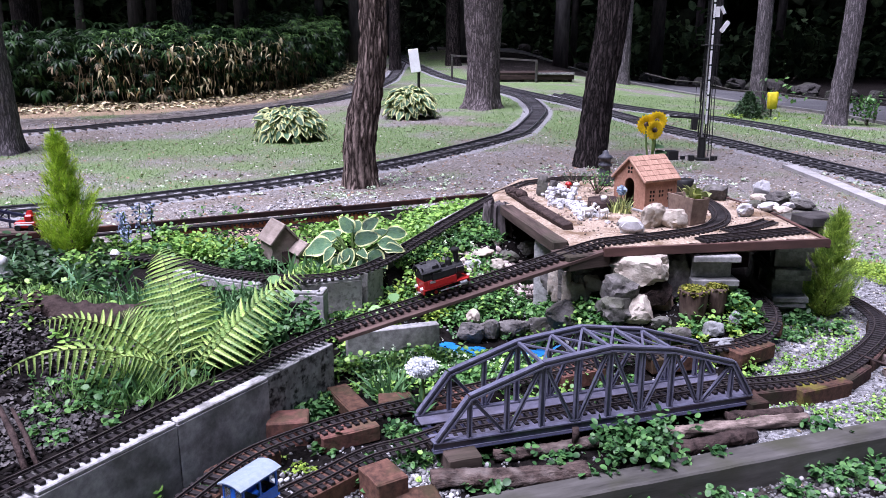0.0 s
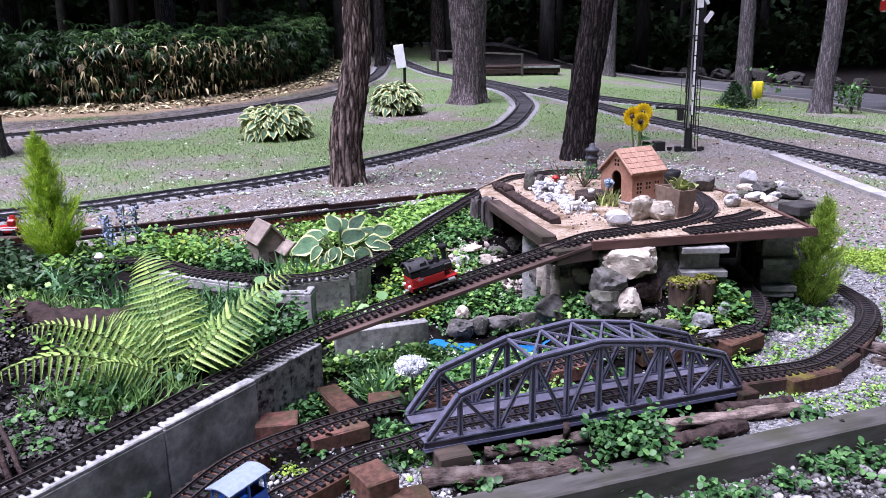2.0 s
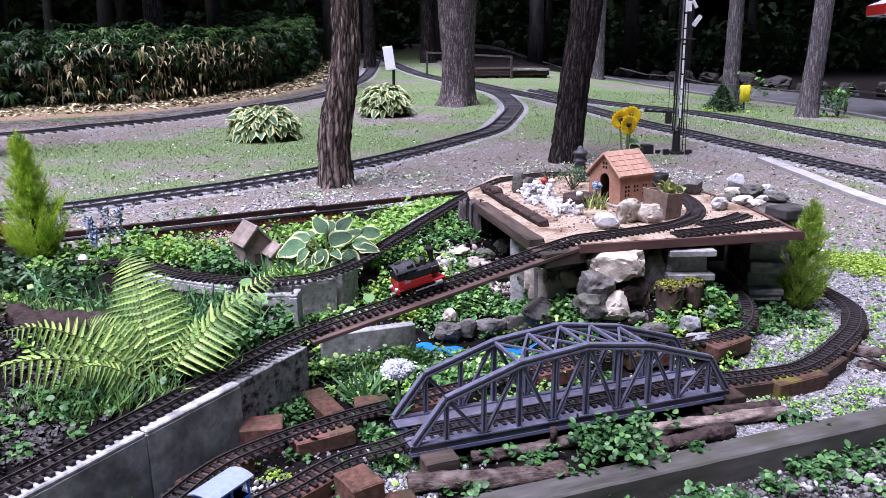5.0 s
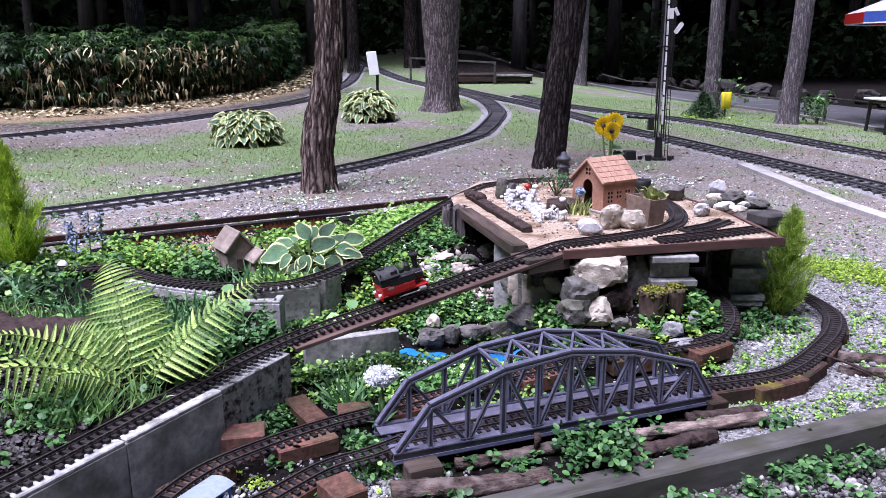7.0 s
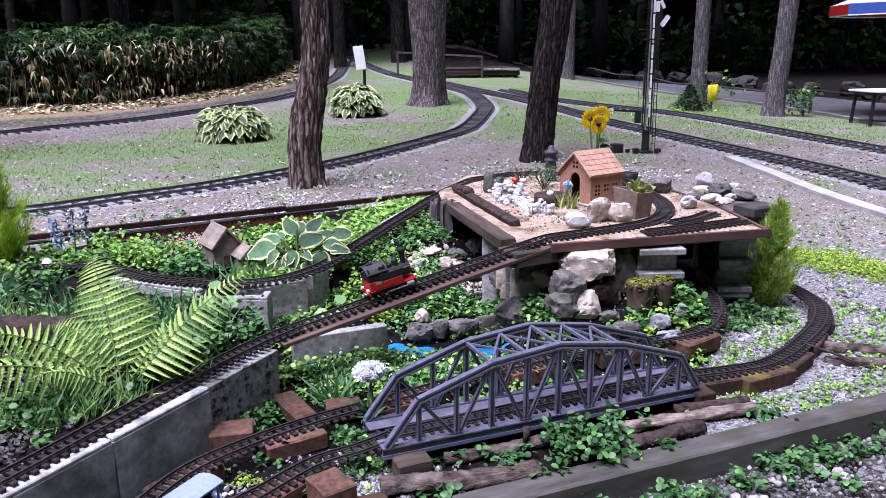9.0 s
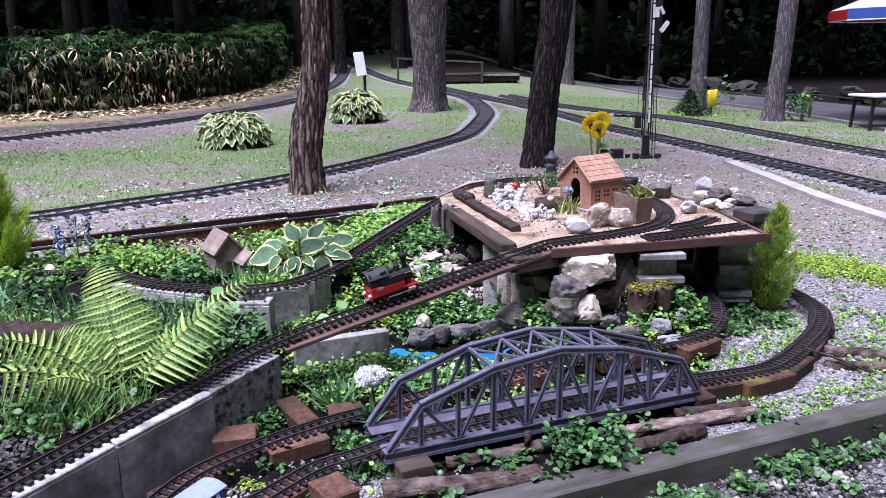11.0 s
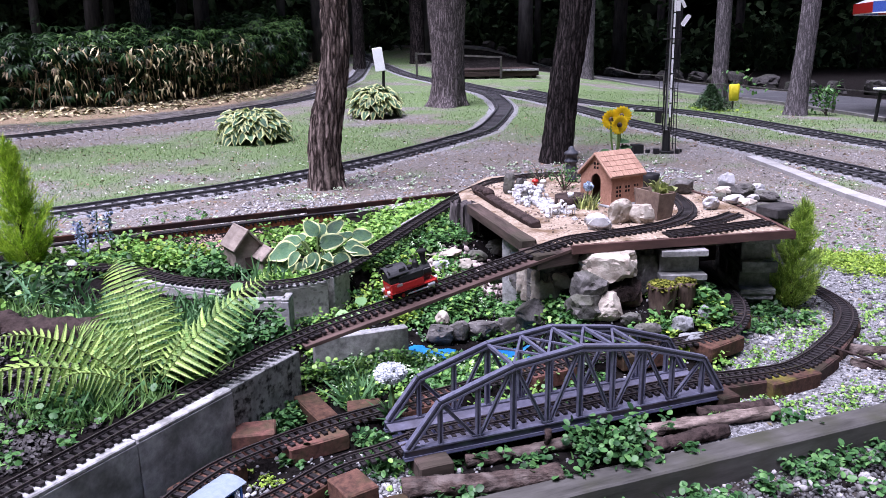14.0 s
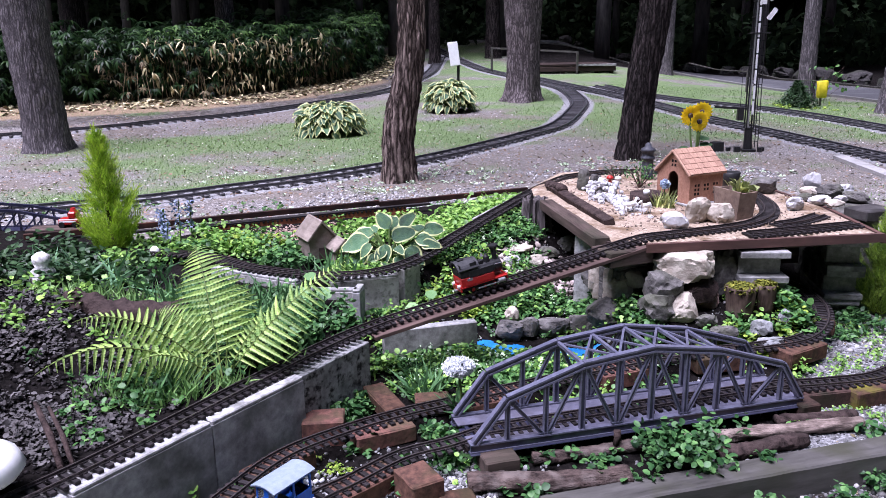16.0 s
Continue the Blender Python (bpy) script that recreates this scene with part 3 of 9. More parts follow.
    bp = n.new("ShaderNodeBump")
    bp.inputs["Strength"].default_value = 0.7
    bp.inputs["Distance"].default_value = 0.012
    l.new(fine, bp.inputs["Height"])
    l.new(bp.outputs[0], b.inputs["Normal"])
    return m


M["ground"] = ground_material()
ground = tagged(link_mesh("ground", me, M["ground"]), "uneven garden ground of grass, gravel and dark soil", "ground", "", "structure")

# ---- tracks ----
def offset_line(p, d):
    """The line p moved sideways by d, level."""
    t = np.gradient(p, axis=0)
    n = np.stack([-t[:, 1], t[:, 0]], 1)
    n /= np.linalg.norm(n, axis=1)[:, None]
    q = p.copy()
    q[:, :2] += n * d
    return q


def rail_mesh(p, d, foot, head, height):
    """A rail with foot, web and head, swept along p moved sideways by d."""
    prof = [(-foot, 0), (foot, 0), (foot, 0.18), (0.3 * head, 0.3), (0.3 * head, 0.65), (head, 0.75), (head, 1.0), (-head, 1.0), (-head, 0.75), (-0.3 * head, 0.65), (-0.3 * head, 0.3), (-foot, 0.18)]
    bm = bmesh.new()
    rings = []
    t = np.gradient(p, axis=0)
    n = np.stack([-t[:, 1], t[:, 0]], 1)
    n /= np.linalg.norm(n, axis=1)[:, None]
    for i in range(len(p)):
        rings.append([bm.verts.new((p[i, 0] + n[i, 0] * (d + a), p[i, 1] + n[i, 1] * (d + a), p[i, 2] + b * height)) for a, b in prof])
    k = len(prof)
    for a, b in zip(rings, rings[1:]):
        for j in range(k):
            bm.faces.new((a[j], a[(j + 1) % k], b[(j + 1) % k], b[j]))
    bm.faces.new(rings[0])
    bm.faces.new(list(reversed(rings[-1])))
    return bm


def tie_mesh(length, width, height, chair):
    bm = box((width, length, height), Matrix.Translation((0, 0, height / 2)), min(width, height) * 0.12)
    for s in (-1, 1):
        box((width * 0.7, width * 0.9, height * 0.3), Matrix.Translation((0, s * chair, height * 1.13)), 0.0, bm)
    me = bpy.data.meshes.new("tie")
    bmesh.ops.recalc_face_normals(bm, faces=bm.faces)
    bm.to_mesh(me)
    bm.free()
    return me


TIE_SMALL = tie_mesh(0.086, 0.0135, 0.009, 0.0225)
TIE_SMALL.materials.append(M["tie"])
TIE_LARGE = tie_mesh(0.36, 0.042, 0.020, 0.127)
TIE_LARGE.materials.append(M["iron_tie"])


def railway(name, points, pitch, tie, gauge, rail, label, category, mats, most=300, start=0):
    """A track through points (z: underside of the ties): two rails, and each tie."""
    ob = thing(name, label, category, "railway tracks")
    p = spline(points, pitch)
    t = np.gradient(p, axis=0)
    th = tie.vertices and max(v.co.z for v in tie.vertices) * 0.86
    line = p.copy()
    line[:, 2] += th
    for s in (-1, 1):
        part("rail", rail_mesh(line, s * gauge / 2, *rail), mats[0], ob)
    jit = np.random.default_rng(len(p))
    for i in range(len(p)):
        yaw = math.atan2(t[i, 1], t[i, 0])
        pitch_a = -math.atan2(t[i, 2], math.hypot(t[i, 0], t[i, 1]))
        if i >= most:
            break
        o = new("tie", tie)
        o.parent = ob
        o.matrix_world = Matrix.Translation(p[i]) @ Euler((0, pitch_a, yaw + jit.normal(0, 0.012))).to_matrix().to_4x4()
    return ob, p


SMALL = dict(pitch=0.0275, tie=TIE_SMALL, gauge=0.045, rail=(0.0032, 0.0019, 0.0084), mats=(M["rail"], M["tie"]))
LARGE = dict(pitch=0.155, tie=TIE_LARGE, gauge=0.254, rail=(0.014, 0.009, 0.030), mats=(M["iron_rail"], M["iron_tie"]))
WALL_LINE = [(-1.10, 1.26, 0.437), (-0.93, 1.513, 0.437), (-0.843, 1.662, 0.437), (-0.727, 1.882, 0.437), (-0.57, 2.178, 0.437), (-0.47, 2.348, 0.438), (-0.405, 2.44, 0.440), (-0.33, 2.51, 0.448)]
UP_LINE = [(-0.33, 2.51, 0.448), (-0.117, 2.617, 0.4865), (0.122, 2.736, 0.53), (0.361, 2.856, 0.5735), (0.60, 2.975, 0.617), (0.70, 3.012, 0.624), (0.827, 3.060, 0.625), (0.961, 3.122, 0.625), (1.105, 3.207, 0.625), (1.215, 3.335, 0.625), (1.284, 3.484, 0.625), (1.325, 3.663, 0.625), (1.335, 3.86, 0.625), (1.31, 4.13, 0.625), (1.22, 4.40, 0.625), (1.0, 4.60, 0.625), (0.732, 4.60, 0.625), (0.48, 4.46, 0.622)]
BACK_LINE = [(0.48, 4.46, 0.622), (0.30, 4.18, 0.605), (0.09, 3.80, 0.57), (-0.13, 3.40, 0.525), (-0.27, 3.15, 0.497), (-0.41, 3.015, 0.482), (-0.57, 2.99, 0.473), (-0.73, 3.02, 0.47), (-0.96, 3.12, 0.468), (-1.13, 3.25, 0.468), (-1.25, 3.32, 0.468), (-1.45, 3.38, 0.468), (-1.75, 3.42, 0.468)]
INNER_LINE = [(-0.758, 1.364, 0.275), (-0.626, 1.706, 0.279), (-0.536, 1.907, 0.279), (-0.387, 2.053, 0.279), (-0.232, 2.163, 0.279), (-0.078, 2.247, 0.279), (0.178, 2.379, 0.282), (0.43, 2.503, 0.285), (0.707, 2.609, 0.292), (0.972, 2.662, 0.299), (1.166, 2.723, 0.308), (1.286, 2.865, 0.319), (1.352, 3.068, 0.327), (1.325, 3.306, 0.336), (1.149, 3.527, 0.336)]
OUTER_LINE = [(-0.581, 1.408, 0.275), (-0.413, 1.682, 0.279), (-0.327, 1.779, 0.279), (-0.207, 1.907, 0.282), (-0.087, 1.969, 0.285), (0.001, 2.022, 0.29)]
OUTER_LINE2 = [(0.972, 2.357, 0.29), (1.105, 2.393, 0.283), (1.272, 2.441, 0.279), (1.387, 2.512, 0.279), (1.517, 2.631, 0.279), (1.688, 2.818, 0.279), (1.803, 3.01, 0.279), (1.842, 3.20, 0.275), (1.82, 3.40, 0.275), (1.745, 3.57, 0.275), (1.62, 3.71, 0.275)]
TRACK_LABEL = "brown model railway track with dark ties"
railway("model_track", WALL_LINE, label=TRACK_LABEL + " along a concrete wall", category="model track", **SMALL)
railway("model_track", UP_LINE, label=TRACK_LABEL + " climbing to a sandy platform", category="model track", **SMALL)
railway("model_track", BACK_LINE, label=TRACK_LABEL + " behind a hosta", category="model track", **SMALL)
railway("model_track", INNER_LINE, label=TRACK_LABEL + " on bricks beside the bridge", category="model track", **SMALL)
railway("model_track", OUTER_LINE, label=TRACK_LABEL + " leading onto the bridge", category="model track", **SMALL)
railway("model_track", OUTER_LINE2, label=TRACK_LABEL + " curving over white gravel", category="model track", **SMALL)
railway("model_track", [(0.001, 2.022, 0.294), (0.487, 2.19, 0.297), (0.972, 2.357, 0.294)], label=TRACK_LABEL + " across the truss bridge", category="model track", **SMALL)
railway("model_track", [(1.047, 3.021, 0.625), (1.273, 3.095, 0.625), (1.521, 3.185, 0.625)], label="short siding of model track on the sandy platform", category="model track", **SMALL)
railway("model_track", [(1.213, 3.184, 0.625), (1.328, 3.249, 0.625), (1.453, 3.364, 0.625)], label="short loose piece of model track on the platform", category="model track", **SMALL)


def lawn_line(line):
    return [(x, y, float(ground_z(x, y)) + 0.005) for x, y in line]


GARDEN = "garden railway track on dark sleepers"
railway("garden_railway_track", lawn_line(LOOP), label=GARDEN + ", curving over the lawn", category="garden railway", **LARGE)
railway("garden_railway_track", lawn_line(LEFT_LINE), label=GARDEN + ", along the bamboo hedge", category="garden railway", **LARGE)
railway("garden_railway_track", lawn_line(RIGHT_LINE), label=GARDEN + ", with a concrete edge", category="garden railway", **LARGE)
railway("garden_railway_track", lawn_line(FAR_LINE), label=GARDEN + ", beside the road", category="garden railway", **LARGE)

# ---- truss bridge ----
def girder(a, b, w, h, flange=0.0035, web=0.3):
    """A member of H section in the truss's plane: two flanges h apart, a web between that is set back."""
    a, b = Vector(a), Vector(b)
    d = b - a
    x = d.normalized()
    y = Vector((0, 1, 0))
    z = x.cross(y).normalized()
    m = Matrix((x, y, z)).transposed().to_4x4()
    m.translation = (a + b) / 2
    bm = bmesh.new()
    for s in (-1, 1):
        box((d.length, w, flange), m @ Matrix.Translation((0, 0, s * (h - flange) / 2)), 0.0, bm)
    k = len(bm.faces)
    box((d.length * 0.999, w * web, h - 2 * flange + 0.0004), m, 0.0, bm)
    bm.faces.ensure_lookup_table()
    # the set-back web takes the dark copy, as if in the recess's shade
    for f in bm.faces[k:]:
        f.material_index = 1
    return bm


def truss_bridge(m):
    ob = thing("truss_bridge", "dark blue-grey model truss bridge with arched top chord", "model bridge")
    L, W = 1.217, 0.225
    top = [(0.122, 0.168), (0.25, 0.211), (0.375, 0.25), (0.50, 0.265), (0.622, 0.277), (0.748, 0.263), (0.868, 0.241), (0.99, 0.206), (1.12, 0.163)]
    # E: lit copy for flanges and braces, P: dark copy for the rest
    P, E = M["truss"], M["truss_lit"]

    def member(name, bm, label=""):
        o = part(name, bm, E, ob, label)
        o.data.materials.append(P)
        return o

    for y in (0.009, W - 0.009):
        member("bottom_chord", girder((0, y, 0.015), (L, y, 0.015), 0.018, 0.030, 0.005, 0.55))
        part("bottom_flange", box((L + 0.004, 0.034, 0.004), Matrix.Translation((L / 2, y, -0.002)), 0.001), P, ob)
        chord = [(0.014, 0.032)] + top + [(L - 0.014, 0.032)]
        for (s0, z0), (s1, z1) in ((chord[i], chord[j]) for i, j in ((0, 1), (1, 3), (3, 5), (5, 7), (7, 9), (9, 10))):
            member("top_chord", girder((s0, y, z0), (s1, y, z1), 0.021, 0.022, 0.006, 0.55), "lighter flanges, the sky's highlight put in their paint")
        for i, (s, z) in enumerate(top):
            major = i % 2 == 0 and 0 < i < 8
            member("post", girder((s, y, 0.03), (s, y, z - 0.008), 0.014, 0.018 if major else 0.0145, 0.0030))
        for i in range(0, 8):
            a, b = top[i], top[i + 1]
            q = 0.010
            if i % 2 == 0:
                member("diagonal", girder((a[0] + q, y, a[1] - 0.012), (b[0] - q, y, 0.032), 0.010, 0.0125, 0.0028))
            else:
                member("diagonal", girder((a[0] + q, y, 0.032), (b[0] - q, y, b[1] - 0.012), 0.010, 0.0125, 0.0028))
        for i in range(0, 9, 2):
            s, z = top[i]
            part("gusset", box((0.046, 0.012, 0.016), Matrix.Translation((s, y, z - 0.016)), 0.003), P, ob)
        for i in range(1, 9, 2):
            part("gusset", box((0.040, 0.013, 0.008), Matrix.Translation((top[i][0], y, 0.034)), 0.002), P, ob)
    for y in (0.047, W - 0.047):
        part("walkway", box((L - 0.004, 0.056, 0.005), Matrix.Translation((L / 2, y, 0.0225)), 0.001), M["deck_plate"], ob, "flat grey walkway plate")
    part("deck", box((L - 0.01, 0.085, 0.006), Matrix.Translation((L / 2, W / 2, 0.008)), 0.001), P, ob)
    for k in range(11):
        part("cross_beam", box((0.012, W - 0.04, 0.014), Matrix.Translation((0.03 + k * (L - 0.06) / 10, W / 2, 0.011))), P, ob)
    mid = [t for t in top[2:7]]
    for s, z in mid:
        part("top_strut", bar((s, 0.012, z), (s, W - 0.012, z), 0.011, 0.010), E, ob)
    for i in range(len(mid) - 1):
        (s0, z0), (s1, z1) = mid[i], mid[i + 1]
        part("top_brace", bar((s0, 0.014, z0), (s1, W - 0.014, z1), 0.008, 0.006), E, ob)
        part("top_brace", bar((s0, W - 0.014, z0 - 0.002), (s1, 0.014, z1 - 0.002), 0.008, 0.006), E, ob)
    ob.matrix_world = m
    return ob


BR = pose(-0.022, 1.934, 0.281, 0, 0.55, 18.45) @ Matrix.Scale(0.8826, 4)
truss_bridge(BR)

# ---- concrete walls ----
def slab(name, a, b, z0, z1, thick, label, lean=0.0, cap=True, side=1, group="concrete edging", face="concrete"):
    """An upright concrete board from a to b; its face stands on the line, its thickness behind it."""
    a, b = Vector((*a, 0)), Vector((*b, 0))
    d = b - a
    yaw = math.degrees(math.atan2(d.y, d.x))
    ob = thing(name, label, "concrete block", group)
    h = z1 - z0
    part("board", box((d.length, thick, h - 0.008), Matrix.Translation((d.length / 2, side * thick / 2, (h - 0.008) / 2)), 0.0022), M[face], ob)
    if cap:
        edge = min(thick - 0.002, 0.034)
        part("top_edge", box((d.length - 0.002, edge, 0.012), Matrix.Translation((d.length / 2, side * (0.001 + edge / 2), h - 0.003)), 0.003), M["concrete_top"], ob, "pale worn top edge")
        # the rest of the top is darker than the edge, with pale patches
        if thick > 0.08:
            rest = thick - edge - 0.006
            part("damp_top", box((d.length - 0.004, rest, 0.008), Matrix.Translation((d.length / 2, side * (thick - 0.003 - rest / 2), h - 0.006)), 0.002), M["damp_top"], ob, "dark mottled top under the track")
    ob.matrix_world = pose(a.x, a.y, z0, 0, lean, yaw)
    return ob


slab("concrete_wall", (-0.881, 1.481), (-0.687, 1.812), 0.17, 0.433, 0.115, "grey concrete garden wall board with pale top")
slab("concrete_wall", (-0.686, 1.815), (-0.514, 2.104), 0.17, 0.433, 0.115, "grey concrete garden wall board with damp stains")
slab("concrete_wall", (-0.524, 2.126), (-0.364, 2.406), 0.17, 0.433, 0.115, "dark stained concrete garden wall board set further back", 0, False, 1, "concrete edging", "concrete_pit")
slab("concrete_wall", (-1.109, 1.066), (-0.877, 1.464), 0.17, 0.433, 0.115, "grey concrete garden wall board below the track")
slab("concrete_wall", (-0.35, 2.655), (-0.012, 2.765), 0.15, 0.372, 0.045, "low stained concrete board under the ramp", 0, False, 1, "concrete edging", "concrete_mid")
slab("concrete_block", (-0.70, 2.85), (-0.475, 2.85), 0.12, 0.462, 0.05, "pitted pale concrete kerb block", 0, True, 1, "concrete edging", "concrete_pale")
slab("concrete_block", (-0.463, 2.84), (-0.458, 2.93), 0.12, 0.462, 0.03, "end of a pale concrete kerb channel", 0, True, 1)
slab("concrete_block", (-0.60, 2.965), (-0.335, 3.045), 0.15, 0.466, 0.05, "pitted concrete board holding the curved track", 0, True, 1, "concrete edging", "concrete_pale")
slab("concrete_block", (-0.315, 3.08), (-0.255, 3.16), 0.15, 0.485, 0.05, "short pitted concrete board beside the track", 0, True, 1, "concrete edging", "concrete_pale")
slab("concrete_strip", (-0.27, 3.25), (-0.035, 3.68), 0.38, 0.505, 0.014, "pale narrow concrete strip beside the back track", -4.0)
slab("concrete_strip", (-0.03, 3.70), (0.20, 4.10), 0.40, 0.555, 0.014, "pale narrow concrete strip beside the back track", -4.5)
slab("concrete_block", (-1.16, 3.17), (-0.74, 2.955), 0.2, 0.464, 0.05, "pitted concrete board holding the curved track", 0, True, 1, "concrete edging", "concrete_pale")

# ---- ramp board and platform ----
def plank(name, a, b, w, h, label, material, category="plank", roll=0.0, group=""):
    a, b = Vector(a), Vector(b)
    d = b - a
    bm = box((d.length, w, h), None, min(w, h) * 0.12)
    cuts = [e for e in bm.edges if abs((e.verts[0].co - e.verts[1].co).x) > d.length * 0.6]
    bmesh.ops.subdivide_edges(bm, edges=cuts, cuts=9)
    sd = a.x * 7 + a.y * 3
    for v in bm.verts:
        v.co.y += 0.02 * w * noise.noise(Vector((v.co.x * 5, sd, 0)))
        v.co.z += 0.05 * h * noise.noise(Vector((v.co.x * 6, v.co.y * 9, sd)))
    ob = part(name, bm, material)
    ob.matrix_world = Matrix.Translation((a + b) / 2) @ d.to_track_quat('X', 'Z').to_matrix().to_4x4() @ pose(0, 0, 0, roll)
    return tagged(ob, label, category, group)


plank("ramp_board", (-0.37, 2.472, 0.426), (0.62, 2.967, 0.606), 0.105, 0.014, "long worn brown board carrying the track up", M["board"])


def platform():
    """A sandy wooden table with a reddish front board."""
    pl = [(0.49, 3.0), (0.64, 2.925), (1.57, 3.075), (1.575, 3.70), (1.50, 4.05), (1.30, 4.48), (1.0, 4.85), (0.45, 4.70), (0.29, 4.20), (0.30, 3.95)]
    ob = thing("platform", "wooden layout platform covered with pinkish sand", "platform")
    bm = bmesh.new()
    nv = [bm.verts.new((x, y, 0.585)) for x, y in pl]
    f = bm.faces.new(nv)
    ext = bmesh.ops.extrude_face_region(bm, geom=[f])
    for v in ext["geom"]:
        if isinstance(v, bmesh.types.BMVert):
            v.co.z = 0.612
    part("deck_board", bm, M["plank"], ob)
    # sand sheet with small dunes
    xs, ys = np.arange(0.20, 1.90, 0.022), np.arange(2.90, 4.88, 0.022)
    X, Y = np.meshgrid(xs, ys)
    s = side_of([(0.46, 3.0), *pl[1:-2], (0.25, 4.20), (0.26, 3.95)], X, Y)
    Zs = 0.6135 + 0.010 * smooth(0.0, 0.05, s) + 0.007 * bumps(X, Y, 24, 21) * smooth(0.01, 0.08, s)
    ids = {}
    vs, fs = [], []
    for j in range(len(ys)):
        for i in range(len(xs)):
            if s[j, i] > 0.004:
                ids[j, i] = len(vs)
                vs.append((X[j, i], Y[j, i], Zs[j, i]))
    for j in range(len(ys) - 1):
        for i in range(len(xs) - 1):
            q = [(j, i), (j, i + 1), (j + 1, i + 1), (j + 1, i)]
            if all(k in ids for k in q):
                fs.append([ids[k] for k in q])
    me = bpy.data.meshes.new("sand")
    me.from_pydata(vs, [], fs)
    me.polygons.foreach_set("use_smooth", [True] * len(fs))
    link_mesh("sand", me, M["sand"], ob, "pinkish sand")
    for a, b in (((0.63, 2.912, 0.607), (1.578, 3.064, 0.607)), ((1.582, 3.066, 0.599), (1.588, 3.70, 0.599)), ((1.587, 3.702, 0.599), (1.512, 4.055, 0.599)), ((1.511, 4.057, 0.599), (1.312, 4.485, 0.599))):
        part("front_board", bar(a, b, 0.018, 0.034), M["fascia"], ob, "reddish brown edge board")
    for a, b in (((0.72, 3.10), (1.6, 3.30)), ((0.6, 3.6), (1.75, 3.75)), ((0.5, 4.2), (1.6, 4.3))):
        part("bearer", bar((*a, 0.557), (*b, 0.557), 0.05, 0.054), M["plank"], ob)
    return ob


platform()
# a plank panel closing the space under the platform
plank("back_panel", (0.62, 3.42, 0.455), (1.48, 3.62, 0.455), 0.02, 0.20, "dark brown board standing under the platform", M["board"])
# weathered planks along the platform's edge
plank("edge_plank", (0.318, 3.80, 0.603), (0.474, 3.00, 0.606), 0.068, 0.05, "weathered dark brown board edging the platform", M["plank"], "plank", 0)


slab("concrete_post", (0.40, 3.27), (0.465, 3.245), 0.20, 0.578, 0.05, "pale concrete post under the platform board", 0, False, 1, "platform posts", "concrete_top")


def rubble_bank(points, z0, z1, label):
    """A rough heap of earth and rubble that carries the stones behind the platform."""
    bm = bmesh.new()
    rings = []
    for u in np.linspace(0, 1, 7):
        ring = []
        for k in range(36):
            a = 2 * math.pi * k / 36
            cx, cy, rx_, ry_ = points
            f = 1.25 - 0.33 * u + 0.12 * noise.noise(Vector((math.cos(a) * 3, math.sin(a) * 3, u * 4)))
            ring.append(bm.verts.new((cx + math.cos(a) * rx_ * f, cy + math.sin(a) * ry_ * f, z0 + (z1 - z0) * u)))
        if rings:
            for k in range(36):
                bm.faces.new((rings[-1][k], rings[-1][(k + 1) % 36], ring[(k + 1) % 36], ring[k]))
        rings.append(ring)
    bm.faces.new(rings[-1])
    return tagged(part("rubble_bank", bm, M["stone_dark"], None, "", True), label, "rubble", "", "structure")


rubble_bank((1.74, 3.83, 0.13, 0.24), 0.1, 0.617, "bank of earth and rubble behind the platform")

